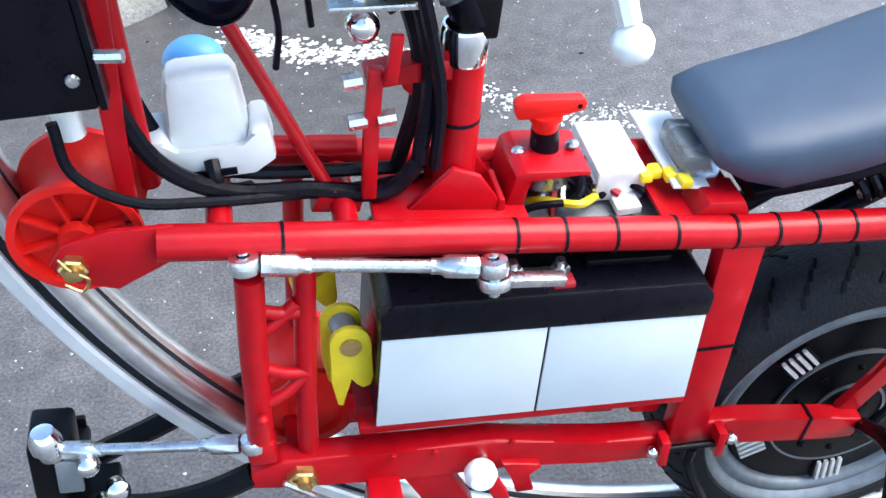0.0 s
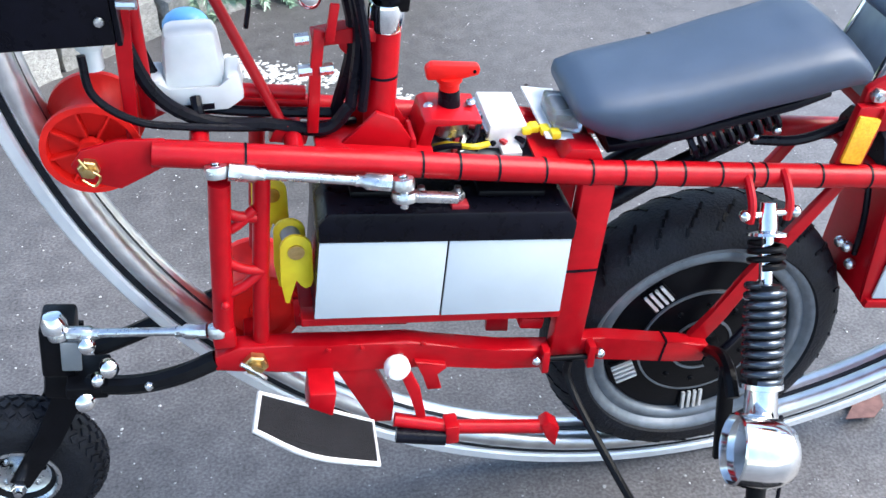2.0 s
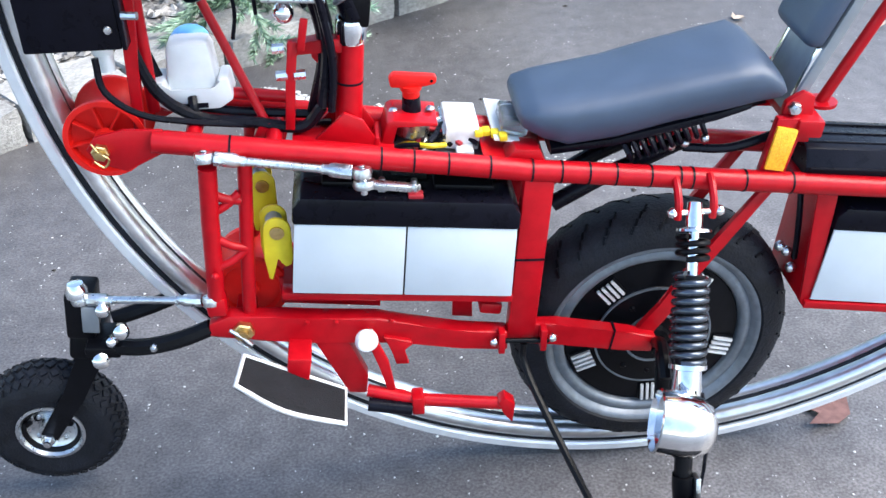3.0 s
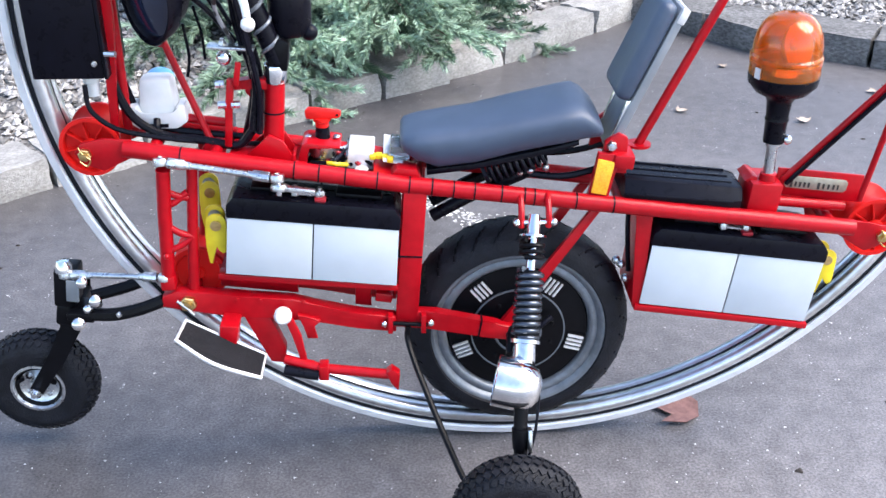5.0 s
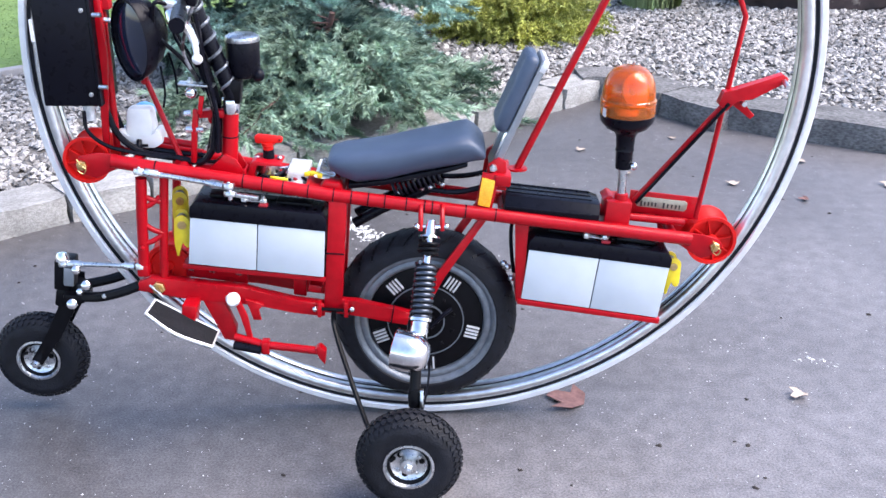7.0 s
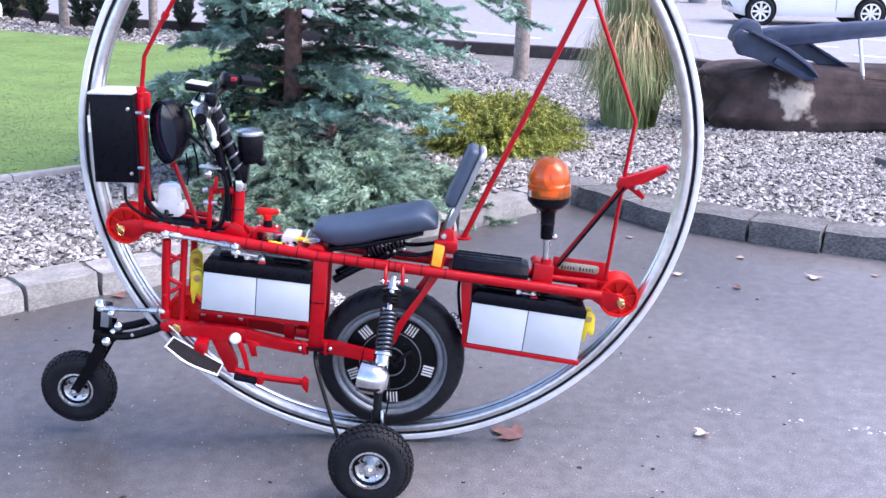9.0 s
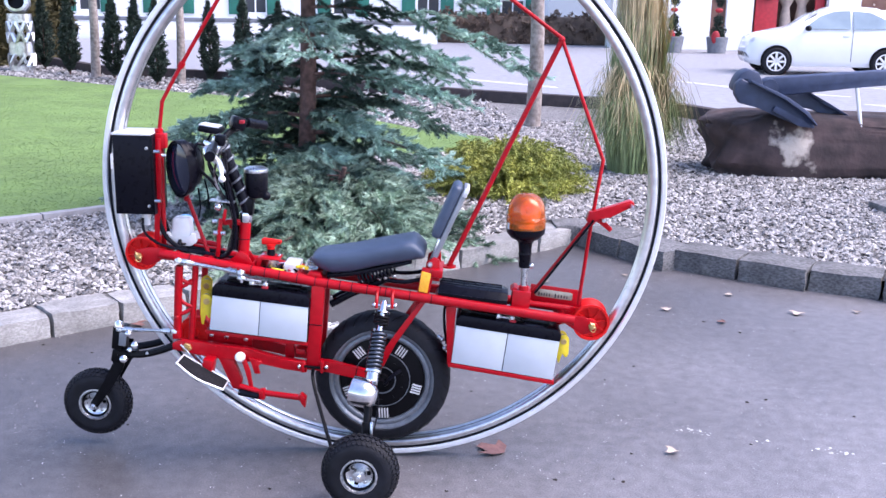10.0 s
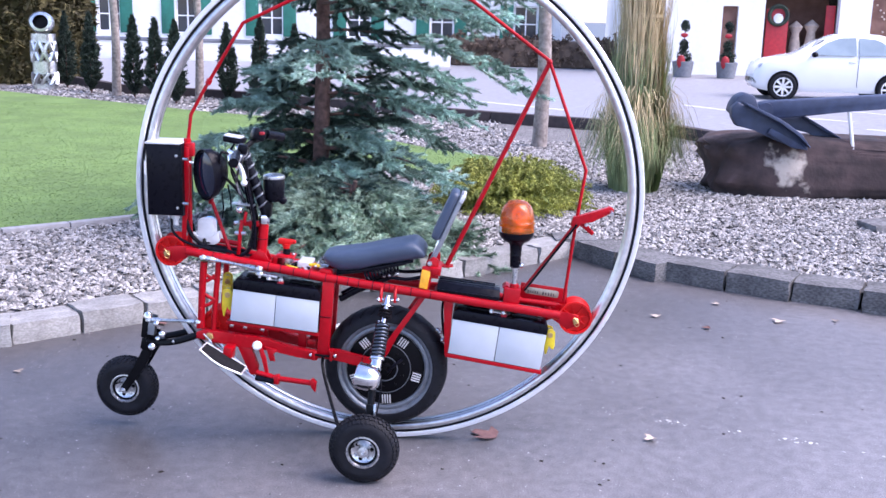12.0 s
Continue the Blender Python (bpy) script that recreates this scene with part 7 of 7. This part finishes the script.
for s in (-1, 1):
    part("back_bracket", plate(B(), [(0.172, 0.738), (0.198, 0.812), (0.212, 0.812), (0.192, 0.735)], YC + s * 0.05 - 0.004, YC + s * 0.05 + 0.004, 0.001), CHROME, back)
    part("back_hinge", plate(B(), [(0.150, 0.672), (0.160, 0.735), (0.185, 0.752), (0.203, 0.742), (0.205, 0.668)], YC + s * 0.06 - 0.006, YC + s * 0.06 + 0.006, 0.002), RED, back)
nut(back, (0.172, YC - 0.066, 0.728), (0, -1, 0), 0.010, 0.01, ZINC, "hinge_bolt")
part("back_block", box(B(), (0.195, YC, 0.700), (0.040, 0.135, 0.028), (0, 6, 0), bev=0.004), RED, bike)
back.location = (0.0, 0.020, 0.0)
rf = part("reflector_bracket", plate(B(), [(0.130, 0.625), (0.170, 0.620), (0.190, 0.715), (0.183, 0.722), (0.148, 0.724)], NEAR - 0.018, NEAR - 0.004, 0.002), RED, bike)
part("side_reflector", plate(B(), [(0.137, 0.644), (0.167, 0.638), (0.180, 0.706), (0.147, 0.714)], NEAR - 0.024, NEAR - 0.018, 0.002), ORANGE, rf, "bright orange side reflector")
rf.location = (-0.002, 0.022, -0.006)

# controller, beacon and tail frame
CQ = Matrix.Translation((0.318, YC, 0.618)) @ Matrix.Rotation(radians(6), 4, "Y")
bm = B()
rows = [[bm.verts.new((x, y * k, z if z < 0 else z * k)) for y, z in ((-0.0625, -0.031), (-0.0635, 0.004), (-0.056, 0.016), (-0.048, 0.028), (-0.040, 0.031), (0.040, 0.031), (0.048, 0.028), (0.056, 0.016), (0.0635, 0.004), (0.0625, -0.031))] for x, k in ((-0.1175, 0.97), (-0.113, 1.0), (0.092, 1.0), (0.1175, 0.86))]
for a, b in zip(rows, rows[1:]):
    for k in range(10):
        bm.faces.new((a[k], a[(k + 1) % 10], b[(k + 1) % 10], b[k]))
bm.faces.new(rows[0])
bm.faces.new(rows[-1])
bmesh.ops.transform(bm, matrix=CQ, verts=bm.verts)
ctl = part("controller", bm, BLACKPL, bike, "black ribbed controller box", 25)
for y in (-0.0655, -0.030, 0.0, 0.030):
    bm = box(B(), (-0.008, y, 0.004 if y < -0.05 else 0.0315), (0.21, 0.005, 0.004), bev=0.0012)
    bmesh.ops.transform(bm, matrix=CQ, verts=bm.verts)
    part("cooling_rib", bm, BLACKPL, ctl)
for k in range(4):
    part("case_screw", lathe(B(), [(0, 0.003), (0.004, 0.002), (0.005, 0), (0, 0)], (0.225 + 0.055 * k, YC - 0.063, 0.613 - 0.0058 * k), (0, -1, 0), 8), ZINC, ctl)
mount = part("beacon_mount", box(B(), (0.480, YC - 0.01, 0.600), (0.062, 0.085, 0.085), (0, 5, 0), bev=0.003), RED, bike)
part("mount_peak", plate(B(), [(0.444, 0.640), (0.458, 0.652), (0.470, 0.648), (0.466, 0.636)], YC - 0.03, YC + 0.03, 0.002), RED, mount)
BX, BY = 0.490, -0.055
beacon = part("beacon_pole", lathe(B(), [(0, 0.0), (0.011, 0.0), (0.011, 0.075), (0.016, 0.076), (0.016, 0.080), (0, 0.080)], (BX, BY, 0.640), (0, 0, 1), 18), ZINC, bike, "rotating amber beacon on a short zinc pole")
part("pole_foot", lathe(B(), [(0.018, 0), (0.016, 0.02), (0.011, 0.022)], (BX, BY, 0.636), (0, 0, 1), 14), RED, beacon)
part("beacon_socket", lathe(B(), [(0.014, 0.0), (0.020, 0.002), (0.021, 0.045), (0.023, 0.048), (0.021, 0.055), (0.024, 0.085), (0.030, 0.095), (0.050, 0.105), (0.064, 0.122), (0.066, 0.138), (0.060, 0.140)], (BX, BY, 0.720), (0, 0, 1), 32), BLACKPL, beacon)
part("socket_screw", ball(B(), (BX + 0.022, BY - 0.012, 0.730), 0.010, 12), CHROME, beacon)
part("amber_dome", lathe(B(), [(0.0645, 0.0), (0.0655, 0.012), (0.064, 0.022), (0.0665, 0.024), (0.0665, 0.029), (0.064, 0.031), (0.0665, 0.033), (0.0665, 0.038), (0.0635, 0.042), (0.0625, 0.060), (0.0585, 0.080), (0.051, 0.096), (0.040, 0.108), (0.026, 0.115), (0.010, 0.118), (0.009, 0.1155), (0.025, 0.1125), (0.038, 0.106), (0.0488, 0.0945), (0.056, 0.079), (0.060, 0.059), (0.061, 0.042), (0.062, 0.0)], (BX, BY, 0.857), (0, 0, 1), 40, closed=True), AMBER, beacon, "glossy amber plastic dome", 25)
part("beacon_reflector", lathe(B(), [(0, -0.020), (0.024, -0.016), (0.040, 0.0), (0.042, 0.006), (0.0, -0.008)], (BX + 0.010, BY - 0.014, 0.914), (0.5, -0.7, 0.3), 20), REFYEL, beacon)
part("beacon_core", lathe(B(), [(0.034, 0.0), (0.030, 0.02), (0.012, 0.024), (0.012, 0.06), (0, 0.062)], (BX, BY, 0.860), (0, 0, 1), 18), CHROME, beacon)
part("bulb", ball(B(), (BX + 0.004, BY - 0.012, 0.918), 0.012, 12), REFYEL, beacon)
part("beacon_label", box(B(), (BX - 0.058, BY - 0.026, 0.868), (0.004, 0.014, 0.02), (0, 0, 20)), WHITEPL, beacon)
bp = part("badge_plate", plate(B(), [(0.515, 0.660), (0.690, 0.640), (0.688, 0.582), (0.512, 0.604)], YC - 0.012, YC - 0.006, 0.001), RED, bike)
bdg = part("badge", plate(B(), [(0.530, 0.640), (0.536, 0.645), (0.652, 0.632), (0.658, 0.626), (0.656, 0.610), (0.650, 0.605), (0.534, 0.619), (0.529, 0.625)], YC - 0.0155, YC - 0.012, 0.001), BADGE, bp, "small tin badge with bars of dark lettering")
for k, (fx, ww_) in enumerate(((0.10, 0.06), (0.17, 0.05), (0.24, 0.05), (0.31, 0.05), (0.38, 0.05), (0.54, 0.06), (0.62, 0.05), (0.70, 0.05), (0.78, 0.05), (0.85, 0.04))):
    x = 0.530 + fx * 0.127
    z = 0.632 - fx * 0.0145 - 0.003
    part("letter_bar", box(B(), (x, YC - 0.0165, z), (ww_ * 0.075, 0.0015, 0.014 if k in (0, 5) else 0.010), (0, 6, 0)), INK, bdg)
part("tail_tube", tube(B(), [(0.52, YC + 0.02, 0.600), (0.66, YC + 0.02, 0.592)], 0.012, 12), RED, bike)
part("tail_tube", tube(B(), [(0.50, YC - 0.03, 0.598), (0.65, YC - 0.03, 0.583)], 0.010, 12), RED, bike)

# upper hoop
hoop_f = [(-0.745, YC, 1.08), (-0.747, YC, 1.13), (-0.730, YC, 1.25), (-0.688, YC, 1.325), (-0.53, YC, 1.585), (-0.35, YC, 1.672), (-0.10, YC, 1.735), (0.15, YC, 1.745), (0.30, YC, 1.685), (0.582, YC - 0.03, 1.482)]
part("upper_hoop", tube(B(), hoop_f, 0.0066, 12), RED, bike, "thin red upper hoop tube")
part("hoop_sleeve", tube(B(), [(-0.746, YC, 1.09), (-0.746, YC, 1.16)], 0.0135, 12), RED, bike)
part("hoop_clamp", box(B(), (-0.735, YC - 0.01, 1.12), (0.035, 0.03, 0.05), bev=0.004), RED, bike)
part("hoop_collar", lathe(B(), [(0.0067, -0.010), (0.0105, -0.010), (0.0105, 0.010), (0.0067, 0.010)], (-0.66, YC, 1.371), (0.52, 0, 0.85), 14, closed=True), RED, bike)
part("rear_hoop", tube(B(), [(0.582, YC - 0.03, 1.482), (0.728, -0.115, 1.10), (0.702, -0.120, 0.915), (0.675, -0.070, 0.60)], 0.0062, 12), RED, bike)
part("back_strut", tube(B(), [(0.233, YC, 0.710), (0.582, YC - 0.03, 1.474)], 0.0088, 14), RED, bike)
part("strut_flange", lathe(B(), [(0.0, 0.0), (0.024, 0.0), (0.024, 0.005), (0.0, 0.005)], (0.234, YC, 0.708), (0, 0, 1), 20), RED, bike)
part("hoop_joint", ball(B(), (0.582, YC - 0.03, 1.478), 0.0115, 12), RED, bike)
diag = part("tail_diagonal", tube(B(), [(0.525, YC - 0.015, 0.635), (0.706, -0.135, 0.915)], 0.0075, 12), RED, bike)
part("tail_cable", tube(B(), [(0.528, YC - 0.026, 0.632), (0.704, -0.147, 0.908)], 0.0045, 8), BLACKPL, diag)
hd = part("tail_handle", plate(B(), [(0.705, 0.868), (0.715, 0.898), (0.745, 0.902), (0.848, 0.940), (0.862, 0.930), (0.860, 0.920), (0.80, 0.892), (0.785, 0.880), (0.745, 0.876), (0.725, 0.850)], YC - 0.016, YC + 0.012, 0.002), RED, bike, "red channel-section tail arm")
hd.scale = (0.974, 0.974, 0.974)
hd.location = (-0.006, -0.0996, 0.060)
part("handle_pin", rod(B(), (0.852, YC - 0.05, 0.918), (0.852, YC + 0.04, 0.932), 0.006), ZINC, hd)
part("handle_pawl", plate(B(), beam_poly([(0.738, 0.880), (0.765, 0.858), (0.790, 0.835)], [0.012, 0.009, 0.007]), YC - 0.010, YC + 0.004, 0.002), RED, hd)
part("pawl_screw", rod(B(), (0.762, YC - 0.03, 0.872), (0.762, YC, 0.872), 0.006), ZINC, hd)
bike.location = (0.0, YC - 0.003, 0.0)
